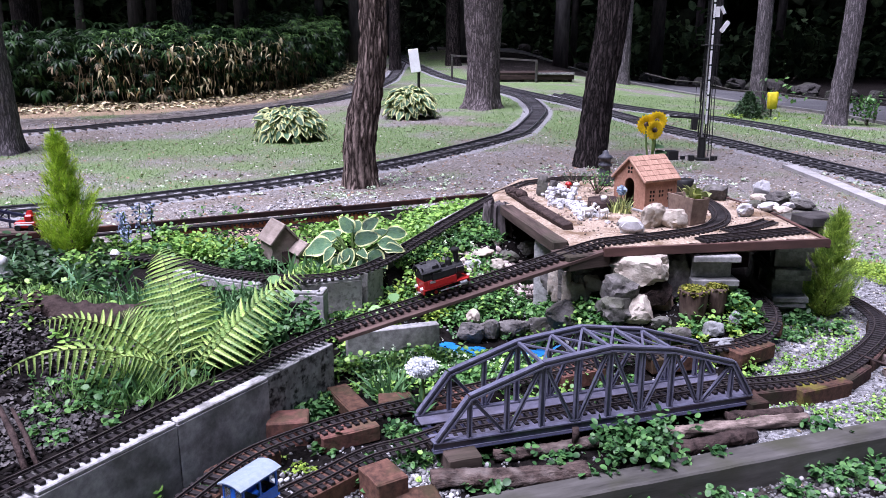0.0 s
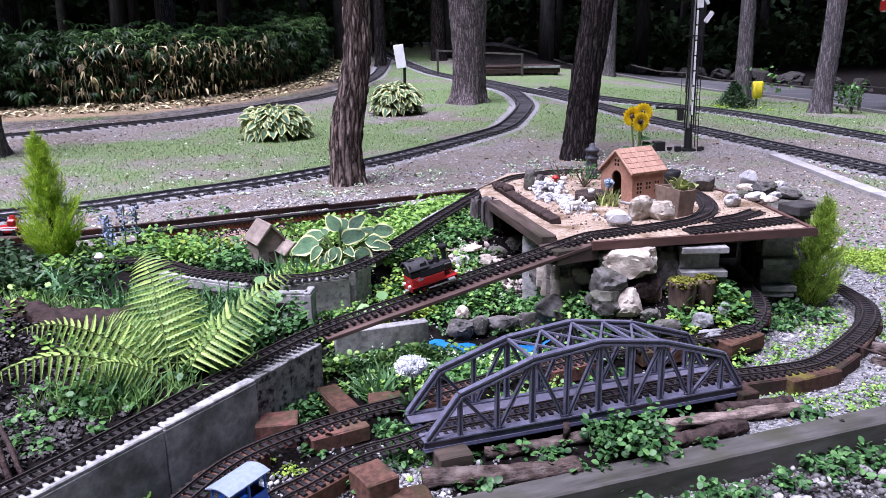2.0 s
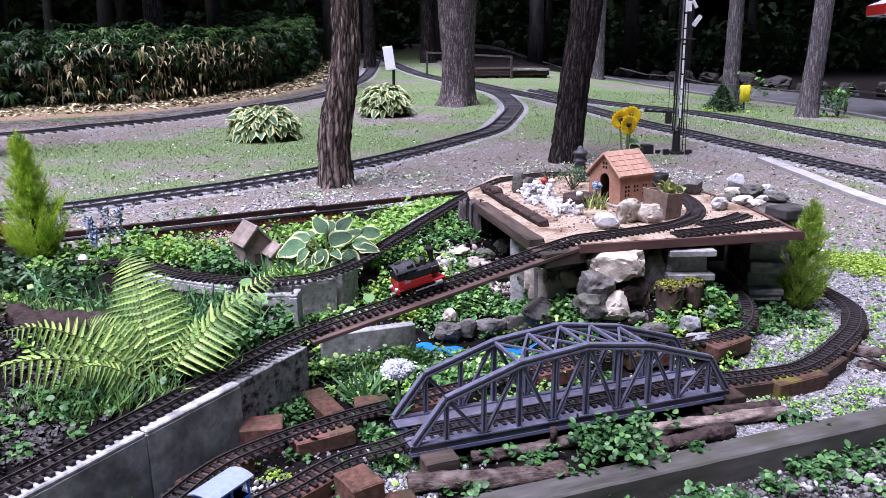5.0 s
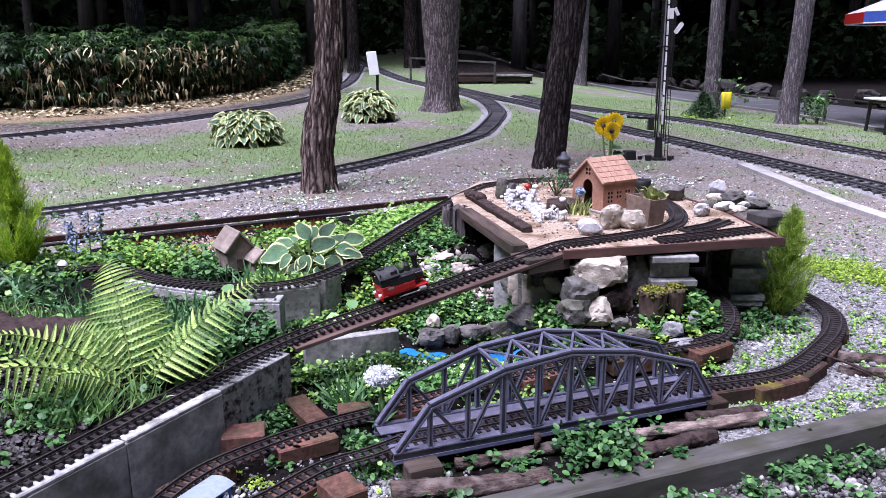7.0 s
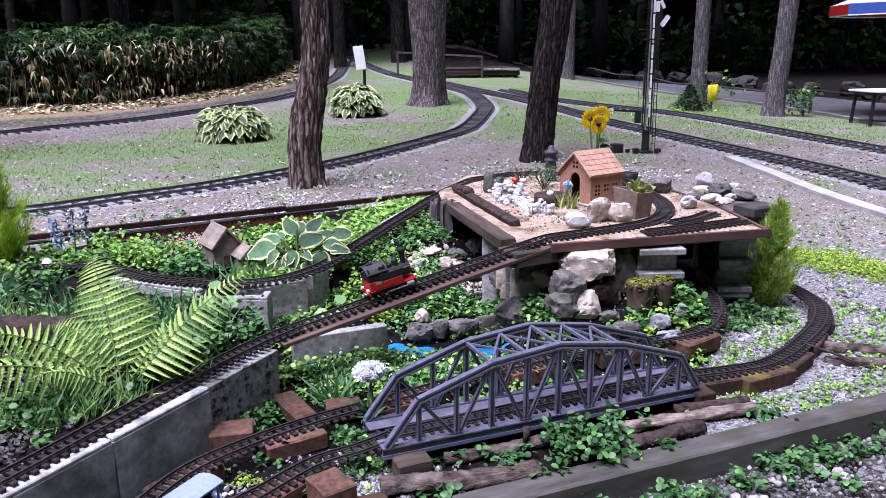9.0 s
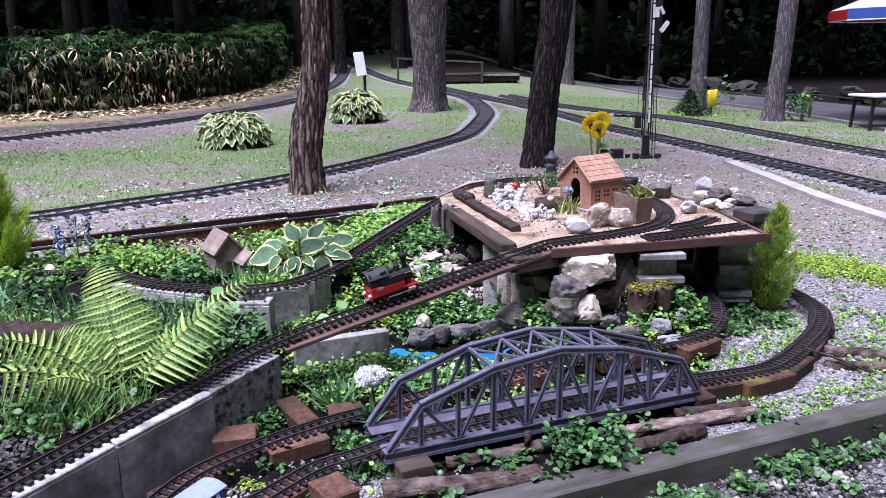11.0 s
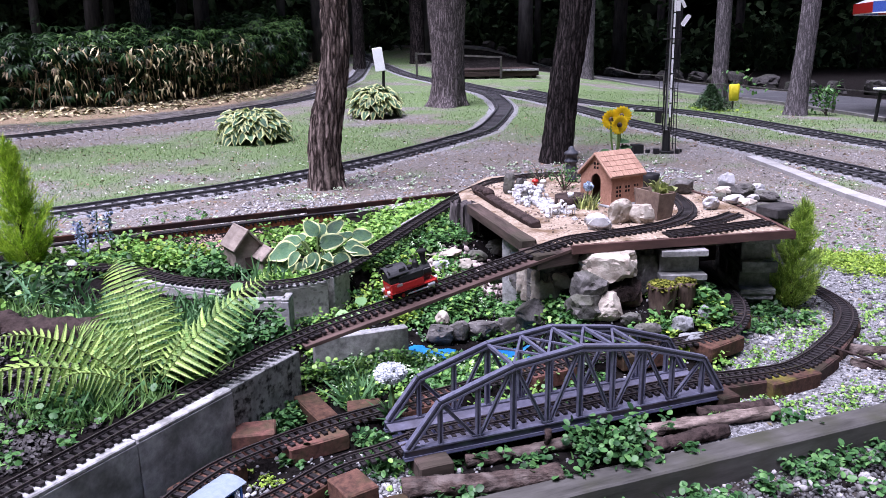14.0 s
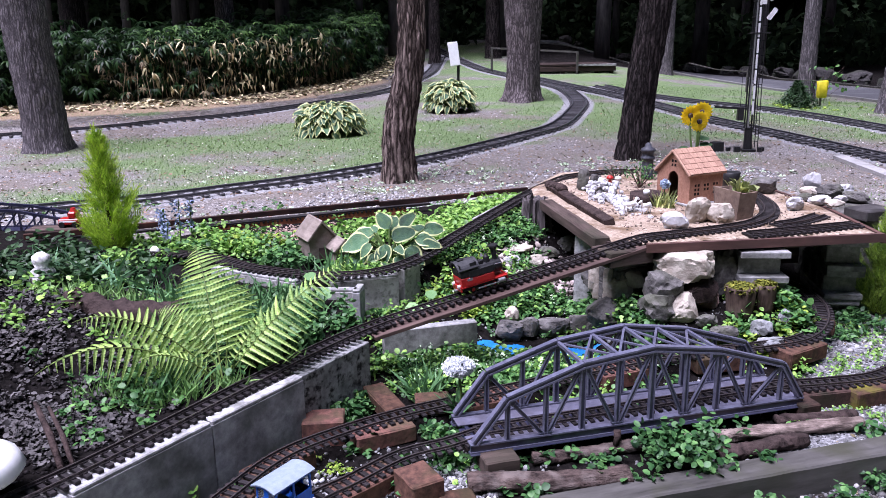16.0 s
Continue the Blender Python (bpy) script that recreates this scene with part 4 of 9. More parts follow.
# ---- terracotta house ----
def clay_house(m):
    ob = thing("clay_house", "terracotta garden house with arched doorway and tiled roof", "model house")
    W, L, H, R = 0.27, 0.25, 0.166, 0.266     # gable width (x), length (y), eaves, ridge
    # gable wall with an arched opening
    for y, opened in ((0.0, True), (L, False)):
        outline = [(-W / 2, 0), (-W / 2, H), (0, R), (W / 2, H), (W / 2, 0)]
        if opened:
            arch = [(0.042 * math.cos(a), 0.125 + 0.042 * math.sin(a)) for a in np.linspace(0, math.pi, 9)]
            outline = outline[:4] + [(W / 2, 0), (0.042, 0)] + arch + [(-0.042, 0)]
        bm = bmesh.new()
        if opened:
            # two halves, so that the faces stay simple
            top = [(0, R), (0, 0.167)]
            right = [(W / 2, H), (W / 2, 0), (0.042, 0)] + arch[:5]
            left = [(-W / 2, H), (-W / 2, 0), (-0.042, 0)] + list(reversed(arch[4:]))
            polys = [[(0, R)] + right, [(0, R)] + left]
        else:
            polys = [outline]
        for pg in polys:
            f = bm.faces.new([bm.verts.new((x, y, z)) for x, z in pg])
            ext = bmesh.ops.extrude_face_region(bm, geom=[f])
            bmesh.ops.translate(bm, verts=[v for v in ext["geom"] if isinstance(v, bmesh.types.BMVert)], vec=(0, 0.012 if y == 0 else -0.012, 0))
        part("gable_wall", bm, M["terracotta"], ob)
    for sx in (-1, 1):
        x = sx * (W / 2 - 0.006)
        wall = part("side_wall", box((0.012, L - 0.026, H), Matrix.Translation((x, L / 2, H / 2)), 0.001), M["terracotta"], ob)
        for k, zz in ((0.22, 0.075), (0.5, 0.085), (0.78, 0.075)):
            for i in (-1, 1):
                for j in ((-1, 0, 1) if k != 0.5 else (-0.5, 0.5)):
                    part("window_pane", box((0.004, 0.017, 0.017), Matrix.Translation((x + sx * 0.0055, L * k + i * 0.0115, zz + j * 0.023)), 0.002), M["dark"], wall)
            part("window_frame", box((0.003, 0.052, 0.076 if k != 0.5 else 0.05), Matrix.Translation((x + sx * 0.0055, L * k, zz))), M["terracotta"], wall)
        a, b = Vector((sx * (W / 2 + 0.012), 0, H - 0.012)), Vector((0, 0, R + 0.012))
        d = b - a
        q = math.degrees(math.atan2(d.z, abs(d.x)))
        mid = (a + b) / 2
        roof = part("roof", box((d.length, L + 0.036, 0.014), pose(mid.x, L / 2, mid.z, 0, sx * q, 0), 0.003), M["terracotta_roof"], ob)
        for r in range(5):
            c = a + d * (r + 0.5) / 5
            for k in range(6):
                off = 0.5 if r % 2 else 0.0
                part("roof_tile", box((d.length / 5 * 0.97, (L + 0.03) / 6 * 0.96, 0.004), pose(c.x + sx * 0.004, -0.012 + (k + 0.5) * (L + 0.026) / 6, c.z + 0.0085, 0, sx * (q - 1.5), 0), 0.0012), M["terracotta_roof"], roof)
    for x, z in ((-0.012, 0.20), (0.012, 0.20), (-0.012, 0.222), (0.012, 0.222)):
        part("attic_opening", box((0.014, 0.004, 0.014), Matrix.Translation((x, -0.0005, z)), 0.001), M["dark"], ob)
    part("floor_slab", box((W + 0.03, L + 0.03, 0.012), Matrix.Translation((0, L / 2, -0.006)), 0.003), M["concrete"], ob, "grey base slab")
    for k in range(4):
        part("inner_floor", box((W - 0.03, 0.055, 0.004), Matrix.Translation((0, 0.05 + k * 0.06, 0.003))), M["dark"], ob)
    ob.matrix_world = m
    return ob


clay_house(pose(0.908, 3.715, 0.632, 0, 0, -60) @ Matrix.Diagonal((0.80, 0.83, 0.86, 1)))

# ---- hollow concrete blocks that carry the platform ----
def hollow_block(at, yaw, size=(0.19, 0.39, 0.12), label="hollow concrete block carrying the platform", face="concrete_mid"):
    ob = thing("concrete_block", label, "concrete block", "hollow blocks")
    w, l, h = size
    t = 0.026
    part("slab", box((w, l, t), Matrix.Translation((0, l / 2, h - t / 2)), 0.003), M[face], ob)
    part("slab", box((w, l, t), Matrix.Translation((0, l / 2, t / 2)), 0.003), M[face], ob)
    for k in (0.16, 0.38, 0.66, 0.94):
        part("web", box((w * 0.86, t, h - 2 * t), Matrix.Translation((-w * 0.04, l * k, h / 2)), 0.002), M[face], ob)
    ob.matrix_world = pose(*at, 0, 0, yaw)
    return ob



hollow_block((1.095, 2.955, 0.452), -1, (0.187, 0.39, 0.125))
hollow_block((1.10, 2.99, 0.33), -4, (0.187, 0.39, 0.122))
hollow_block((1.11, 3.02, 0.21), -3, (0.187, 0.39, 0.12))
hollow_block((1.50, 3.17, 0.435), -8, (0.15, 0.36, 0.13), "grey hollow concrete block deep under the platform", "concrete_mid")
hollow_block((1.505, 3.18, 0.31), -6, (0.15, 0.36, 0.125), "grey hollow concrete block deep under the platform", "concrete_mid")
hollow_block((1.50, 3.19, 0.19), -8, (0.15, 0.36, 0.12), "grey hollow concrete block deep under the platform", "concrete_mid")

# ---- timber edge in front ----
def timber_edging(a, b, w, h, label):
    """A squared sleeper-like timber, its arrises a little worn, with dark end grain."""
    a, b = Vector(a), Vector(b)
    d = b - a
    bm = box((d.length, w, h), None, 0.005)
    cuts = [e for e in bm.edges if abs((e.verts[0].co - e.verts[1].co).x) > d.length * 0.6]
    bmesh.ops.subdivide_edges(bm, edges=cuts, cuts=30)
    for v in bm.verts:
        n = noise.noise(Vector((v.co.x * 9, v.co.y * 20, a.x)))
        v.co.y += 0.0016 * n
        v.co.z += 0.0018 * noise.noise(Vector((v.co.x * 11, v.co.z * 20, 3 + a.x)))
    ob = thing("timber_edging", label, "timber", "edging timbers")
    part("beam", bm, M["timber"], ob)
    part("end_plate", box((0.004, w * 0.7, h * 0.6), Matrix.Translation((-d.length / 2 - 0.0015, 0, 0)), 0.001), M["log_dark"], ob, "dark end grain")
    ob.matrix_world = Matrix.Translation((a + b) / 2) @ d.to_track_quat('X', 'Z').to_matrix().to_4x4()
    return ob


timber_edging((0.06, 1.714, 0.199), (2.20, 2.423, 0.199), 0.090, 0.10, "heavy weathered grey-olive timber edging the layout")

# ---- trees ----
def bark_trunk(points, radii, seg, rings, seed, deep):
    """A trunk with plated, ridged bark through a few points; finer below than above."""
    pts = spline(points, 0.08 if rings is None else rings)
    low = pts[:, 2] < pts[0][2] + 3.2
    pts = np.concatenate([pts[low], pts[~low][::8], pts[-1:]])
    hs = np.array([p[2] for p in points])
    rr = np.interp(pts[:, 2], hs, radii)
    bm = bmesh.new()
    prev = None
    for i, p in enumerate(pts):
        ring = []
        for k in range(seg):
            a = 2 * math.pi * k / seg
            nrm = Vector((math.cos(a), math.sin(a), 0))
            v = Vector(p)
            wob = noise.noise(Vector((nrm.x * 1.5 + seed, nrm.y * 1.5, p[2] * 0.8)))
            q = Vector((nrm.x * rr[i] * 27 + seed, nrm.y * rr[i] * 27, p[2] * 4.0))
            q += noise.noise_vector(q * 0.6) * 0.7
            d = noise.voronoi(q)[0]
            plate = min(1.0, (d[1] - d[0]) * 1.9)
            ridge = plate - 0.75 + 0.35 * noise.noise(q * 2.6)
            flare = 0.35 * math.exp(-max(0, p[2] - pts[0][2]) / 0.13) * (0.6 + 0.5 * math.sin(a * 4 + seed))
            ring.append(bm.verts.new(v + nrm * rr[i] * (1 + 0.07 * wob + flare) + nrm * deep * ridge))
        if prev:
            for k in range(seg):
                bm.faces.new((prev[k], prev[(k + 1) % seg], ring[(k + 1) % seg], ring[k]))
        prev = ring
    bm.faces.new(prev)
    return bm


def crown_cloud(name, centre, size, count, leaf, material, parent, seed):
    rng = np.random.default_rng(seed)
    clumps = rng.normal(0, 0.42, (26, 3)) * size
    which = rng.integers(0, 26, count)
    pos = np.array(centre) + clumps[which] + rng.normal(0, 0.13, (count, 3)) * size
    return scatter(name, LEAF_V, LEAF_F, pos, turns(count, 0.8, rng), rng.uniform(0.6, 1.3, count) * leaf, material, "", "", "", parent)


def tree(base, lean, r, height, material, label, seed, seg=40, rings=0.06, deep=0.012, foot=None, spread=1.0):
    """A tall tree: bare trunk, limbs and an unseen crown above; spread widens it for shade."""
    x, y = base
    z = float(ground_z(x, y)) - 0.05
    ob = thing("tree", label, "tree", "trees in the park")
    if foot:      # height, sideways shift and radius of the lower trunk
        pts = [(x + dx, y, z + h) for h, dx, _ in foot]
        radii = [q for _, _, q in foot]
    else:
        pts = [(x, y, z), (x + lean[0], y + lean[1], z + 1), (x + lean[0] * 2.2, y + lean[1] * 2.2, z + 2.2)]
        radii = [r, r * 0.9, r * 0.86]
    for u in (0.5, 0.75, 1.0):
        pts.append((pts[-1][0] + lean[0] * (u * height - pts[-1][2] + z), pts[-1][1] + lean[1] * (u * height - pts[-1][2] + z), z + u * height))
        radii.append(r * (1.25 - u))
    part("trunk", bark_trunk(pts, radii, seg, rings, seed, deep), material, ob, "", True)
    top = Vector(pts[-1])
    rng = np.random.default_rng(seed)
    for k in range(5):
        u = rng.uniform(0.6, 0.9)
        p0 = Vector(pts[0]).lerp(top, u)
        a = rng.uniform(0, 6.28)
        p1 = p0 + Vector((math.cos(a) * 1.6, math.sin(a) * 1.6, 0.9))
        part("limb", tube([p0, p0.lerp(p1, 0.5) + Vector((0, 0, 0.15)), p1], [r * 0.3, r * 0.2, r * 0.08], 7), material, ob)
    # the crown is out of view; spread sets how much it shades the hedge
    crown_cloud("crown", top + Vector((0, 0, -0.6)), np.array((2.0, 2.0, 1.6)) * spread, int(900 * spread ** 2), 0.28 * spread ** 0.4, M["leaf_hedge"], ob, seed)
    return ob


tree((-0.88, 8.06), (0.01, 0.0), 0.15, 9.5, M["bark"], "leafy tree with a crooked plated brown trunk on the lawn", 3, 110, 0.022, 0.020, [(0, 0, 0.185), (0.25, -0.005, 0.178), (0.5, 0.0, 0.178), (0.8, 0.045, 0.172), (1.1, 0.115, 0.152), (1.5, 0.165, 0.14), (2.1, 0.17, 0.135)])
tree((1.76, 9.35), (0.035, 0.01), 0.19, 10, M["bark_dark"], "tall tree with a dark straight trunk beside the platform", 5, 100, 0.026, 0.018, [(0, 0, 0.205), (0.4, 0.03, 0.19), (1.0, 0.09, 0.182), (2.1, 0.22, 0.182)])
tree((0.72, 15.6), (0.01, 0.0), 0.36, 13, M["bark_pale"], "thick grey-purple tree trunk at the lawn's end", 8, 90, 0.04, 0.02, [(0, 0, 0.37), (0.3, 0.02, 0.335), (1.0, 0.04, 0.325), (2.2, 0.03, 0.40)])
tree((-5.95, 10.4), (-0.03, 0), 0.28, 12, M["bark_far"], "thick dark grey-brown tree trunk near the hedge", 11, 90, 0.035, 0.02, [(0, 0, 0.30), (0.5, -0.03, 0.285), (2.1, -0.12, 0.285)], 1.2)
tree((7.02, 14.1), (0.05, 0), 0.19, 12, M["bark_far"], "leaning grey tree trunk near the road", 13, 60, 0.05, 0.012, [(0, 0, 0.205), (0.5, 0.03, 0.18), (1.2, 0.08, 0.165), (2.2, 0.13, 0.16)])
tree((6.49, 16.4), (0.0, 0), 0.175, 12, M["bark_far"], "slender grey tree trunk beside a young fir", 15, 50, 0.06, 0.012)
tree((0.28, 26.5), (0.0, 0), 0.27, 13, M["bark_dark"], "dark tree trunk behind the thick one", 17, 30, 0.1, 0.01)
tree((5.22, 23.3), (0.015, 0), 0.19, 12, M["bark_far"], "thin grey tree trunk across the lawn", 19, 30, 0.12, 0.008)
tree((-10.4, 20.0), (0.0, 0), 0.36, 12, M["bark_dark"], "dark tree trunk behind the bamboo hedge", 23, 30, 0.12, 0.012, None, 1.5)
tree((-7.3, 22.5), (0.0, 0), 0.30, 12, M["bark_pale"], "thick pale grey tree trunk behind the bamboo hedge", 27, 30, 0.12, 0.012, None, 0.9)
tree((-1.55, 25.0), (0.0, 0), 0.2, 12, M["bark_dark"], "dark tree trunk at the wood's edge", 29, 30, 0.12, 0.012)


# ---- the dark wood behind ----
def far_wood():
    rng = np.random.default_rng(31)
    # ring of leaves; out of view it only shuts out low sky
    n = 52000
    a = rng.uniform(0, 2 * np.pi, n)
    rad = rng.uniform(40, 47, n)
    zz = rng.uniform(0, 1, n) ** 0.9 * 36 + 0.5
    pos = np.stack([rad * np.cos(a), 4 + rad * np.sin(a), zz], 1)
    scatter("far_wood", LEAF_V, LEAF_F, pos, turns(n, 1.0, rng), rng.uniform(0.8, 2.2, n), M["wood_dark"], "stuff", "dense dark wood, carried on out of view all round to block low sky", "wood")
    # unseen canopy, added to keep daylight off the wood
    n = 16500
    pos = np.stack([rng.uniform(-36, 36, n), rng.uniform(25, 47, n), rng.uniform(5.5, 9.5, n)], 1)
    # extra leaves above the hedge, only to shade it
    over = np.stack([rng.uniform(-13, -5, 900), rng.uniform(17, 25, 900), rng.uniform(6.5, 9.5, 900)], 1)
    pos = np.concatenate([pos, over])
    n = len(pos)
    scatter("wood_canopy", LEAF_V, LEAF_F, pos, turns(n, 0.5, rng), rng.uniform(0.6, 1.3, n), M["wood_dark"], "stuff", "unseen leaf canopy added to shade the wood and the hedge", "wood")
    n = 15000
    ux, uy = rng.uniform(-30, 30, n), rng.uniform(31, 41, n)
    clump = np.maximum(0.15, 0.6 + 0.9 * bumps(ux, uy, 0.8, 41))
    pos = np.stack([ux, uy, ground_z(ux, uy) + rng.uniform(0, 1, n) ** 1.3 * 3.6 * clump], 1)
    pos = pos[line_dist(ROAD, ux, uy) > 2.3]
    n = len(pos)
    scatter("undergrowth", LEAF_V, LEAF_F, pos, turns(n, 0.8, rng), rng.uniform(0.25, 0.7, n), M["leaf_wood"], "stuff", "dark undergrowth at the wood's edge", "undergrowth")
    # near-black wall: the wood's shaded depth put in colour, also blocks low sky
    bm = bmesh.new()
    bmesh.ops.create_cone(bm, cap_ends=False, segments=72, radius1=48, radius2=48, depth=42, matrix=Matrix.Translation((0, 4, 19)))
    tagged(part("backdrop", bm, M["wood_dark"]), "added near-black wall standing for the wood's shaded depth", "wood", "", "structure")
    for k in range(34):
        x = rng.uniform(-24, 24)
        y = rng.uniform(27, 38)
        if abs(line_dist(ROAD, x, y)) < 2.0:
            continue
        r = rng.uniform(0.12, 0.26)
        z = float(ground_z(x, y)) - 0.1
        o = thing("tree", "dark tree trunk standing in the wood", "tree", "trees in the wood")
        part("trunk", tube([(x, y, z), (x + 0.05, y, z + 3), (x + rng.normal(0, 0.3), y, z + 11)], [r * 1.15, r, r * 0.6], 12, None, 0.1, k), M["bark_wood"], o, "", True)


far_wood()

# ---- plant materials ----
M["fern"] = surface("fern", (0.19, 0.33, 0.08), (0.46, 0.60, 0.21), 26, 0.42, 0.2, (0.10, 0.26, 0.05), 7, 0.6, vary=0.45, sheer=0.3, spec=0.4)
M["fern_stem"] = surface("fern_stem", (0.07, 0.11, 0.025), (0.15, 0.21, 0.05), 40, 0.6, 0.1)
M["leaf"] = surface("leaf", (0.028, 0.095, 0.028), (0.12, 0.27, 0.08), 30, 0.42, 0.1, vary=0.7, island=True, sheer=0.2, spec=0.28)
M["leaf_light"] = surface("leaf_light", (0.10, 0.25, 0.045), (0.28, 0.46, 0.12), 30, 0.4, 0.1, vary=0.55, island=True, sheer=0.25)
M["leaf_lime"] = surface("leaf_lime", (0.14, 0.26, 0.035), (0.33, 0.45, 0.08), 30, 0.5, 0.1, vary=0.5, island=True, sheer=0.25)
M["leaf_deep"] = surface("leaf_deep", (0.016, 0.045, 0.018), (0.05, 0.10, 0.04), 30, 0.45, 0.1, vary=0.5, island=True, sheer=0.1)
M["leaf_pale"] = surface("leaf_pale", (0.30, 0.42, 0.26), (0.55, 0.65, 0.48), 30, 0.6, 0, vary=0.4, island=True)
M["blade"] = surface("blade", (0.06, 0.15, 0.06), (0.13, 0.27, 0.11), 20, 0.5, 0.05, vary=0.4, island=True, sheer=0.2)
M["grass"] = surface("grass", (0.07, 0.135, 0.04), (0.18, 0.27, 0.095), 3, 0.7, 0, vary=0.5, island=True, sheer=0.2)
M["leaf_mid"] = surface("leaf_mid", (0.018, 0.064, 0.022), (0.085, 0.20, 0.064), 30, 0.42, 0.1, vary=0.65, island=True, sheer=0.15, spec=0.25)
M["leaf_fresh"] = surface("leaf_fresh", (0.13, 0.28, 0.09), (0.25, 0.42, 0.18), 20, 0.45, 0.3, vary=0.3, sheer=0.2)
M["grass_light"] = surface("grass_light", (0.10, 0.22, 0.06), (0.24, 0.40, 0.14), 20, 0.45, 0, vary=0.4, island=True, sheer=0.25)
M["hosta"] = surface("hosta", (0.045, 0.115, 0.065), (0.145, 0.25, 0.15), 13, 0.38, 0.6, (0.16, 0.27, 0.10), 5, 0.5, vary=0.4, sheer=0.15, stretch=(6, 0.5, 1), distance=0.02)
M["hosta_edge"] = surface("hosta_edge", (0.42, 0.48, 0.18), (0.62, 0.64, 0.36), 40, 0.5, 0.2, vary=0.3, sheer=0.15, distance=0.002)
M["thuja"] = surface("thuja", (0.20, 0.37, 0.03), (0.52, 0.69, 0.085), 22, 0.55, 0, vary=0.5, island=True, sheer=0.35)
M["thuja_green"] = surface("thuja_green", (0.15, 0.27, 0.04), (0.42, 0.57, 0.11), 22, 0.55, 0, (0.07, 0.14, 0.04), 14, 0.6, vary=0.55, island=True, sheer=0.3)
M["petal_white"] = surface("petal_white", (0.66, 0.69, 0.73), (0.82, 0.84, 0.86), 40, 0.6, 0, vary=0.12, island=True, sheer=0.2)
M["petal_yellow"] = surface("petal_yellow", (0.82, 0.56, 0.01), (0.92, 0.72, 0.03), 30, 0.6, 0, vary=0.15, sheer=0.2)
M["petal_blue"] = surface("petal_blue", (0.15, 0.20, 0.34), (0.32, 0.37, 0.50), 30, 0.6, 0, vary=0.4, island=True)
M["stem"] = surface("stem", (0.06, 0.11, 0.03), (0.12, 0.18, 0.05), 40, 0.7, 0.1)


# ---- fern ----
def pinna_mesh():
    """One leaflet cut into small lobes, one unit long along y."""
    n = 22
    vs, fs = [(0, 0, 0)], []
    for i in range(1, n + 1):
        u = i / n
        w = 0.077 * (1 - u) ** 0.6 + 0.005
        lobe = 0.72 if i % 2 else 1.05
        lift = 0.02 + 0.016 * (i % 2)
        z = -0.20 * u * u
        vs += [(w * lobe, u + (0.012 if lobe > 1 else -0.012), lift + z), (0, u, z), (-w * lobe, u + (0.012 if lobe > 1 else -0.012), lift + z)]
    vs.append((0, 1.04, -0.23))
    fs += [(0, 1, 2), (0, 2, 3)]
    for i in range(n - 1):
        a, b = 1 + 3 * i, 4 + 3 * i
        fs += [(a, b, b + 1, a + 1), (a + 1, b + 1, b + 2, a + 2)]
    a = 1 + 3 * (n - 1)
    fs += [(a, a + 3, a + 1), (a + 1, a + 3, a + 2)]
    me = bpy.data.meshes.new("leaflet")
    me.from_pydata(vs, [], fs)
    me.materials.append(M["fern"])
    return me


PINNA = pinna_mesh()


def bezier(a, b, c, d, n):
    u = np.linspace(0, 1, n)[:, None]
    a, b, c, d = (np.array(v, float) for v in (a, b, c, d))
    return a * (1 - u) ** 3 + 3 * b * u * (1 - u) ** 2 + 3 * c * u ** 2 * (1 - u) + d * u ** 3


def frond(parent, base, tip, rise, length, normal, pairs, seed, bare=0.12, sag=0.2):
    """An arching frond from base to tip; normal: which way its upper face looks."""
    rng = np.random.default_rng(seed)
    base, tip = Vector(base), Vector(tip)
    b = base.lerp(tip, 0.35) + Vector((0, 0, rise))
    c = base.lerp(tip, 0.72) + Vector((0, 0, rise * 0.9))
    pts = bezier(base, b, c, tip, pairs + 1)
    fr = part("frond", tube(pts, list(np.linspace(0.0030, 0.0007, len(pts))), 5), M["fern_stem"], parent)
    nrm = Vector(normal).normalized()
    for i in range(int(bare * pairs), pairs):
        u = i / pairs
        t = Vector(pts[i + 1]) - Vector(pts[i])
        t.normalize()
        up = (nrm - t * nrm.dot(t)).normalized()
        sd = t.cross(up)
        prof = min(1.0, (u - bare * 0.5) / 0.22 + 0.25) * (1 - max(0, u - 0.25) / 0.75) ** 0.8
        ln = length * max(0.06, prof) * rng.uniform(0.9, 1.08)
        for s in (-1, 1):
            d = (sd * s + t * 0.38 + up * rng.normal(-0.06, 0.05) + Vector((0, 0, -sag))).normalized()
            zax = (up - d * up.dot(d)).normalized()
            xax = d.cross(zax)
            m = Matrix((xax, d, zax)).transposed().to_4x4()
            m.translation = Vector(pts[i])
            o = new("leaflet", PINNA)
            o.parent = fr
            o.matrix_world = m @ Matrix.Diagonal((ln * rng.uniform(0.9, 1.15), ln, ln, 1))
    return fr


fern = thing("fern", "large bright green fern with arching fronds beside the track", "fern")
FB = (-0.745, 2.075, 0.44)
frond(fern, FB, (-0.893, 2.34, 0.775), 0.10, 0.145, (0.1, -0.9, 0.45), 25, 1)
frond(fern, (-0.735, 2.08, 0.44), (-0.388, 2.235, 0.752), 0.05, 0.125, (-0.25, -0.55, 0.8), 27, 2)
frond(fern, (-0.755, 2.07, 0.44), (-1.10, 1.955, 0.655), 0.11, 0.115, (0, -0.75, 0.65), 25, 3, 0.12, 0.65)
frond(fern, (-0.76, 2.06, 0.44), (-1.15, 1.83, 0.555), 0.125, 0.12, (0, -0.8, 0.6), 22, 4, 0.25, 0.75)
frond(fern, (-0.75, 2.05, 0.44), (-0.93, 1.93, 0.545), 0.07, 0.07, (0, -0.6, 0.8), 20, 5, 0.12, 0.5)
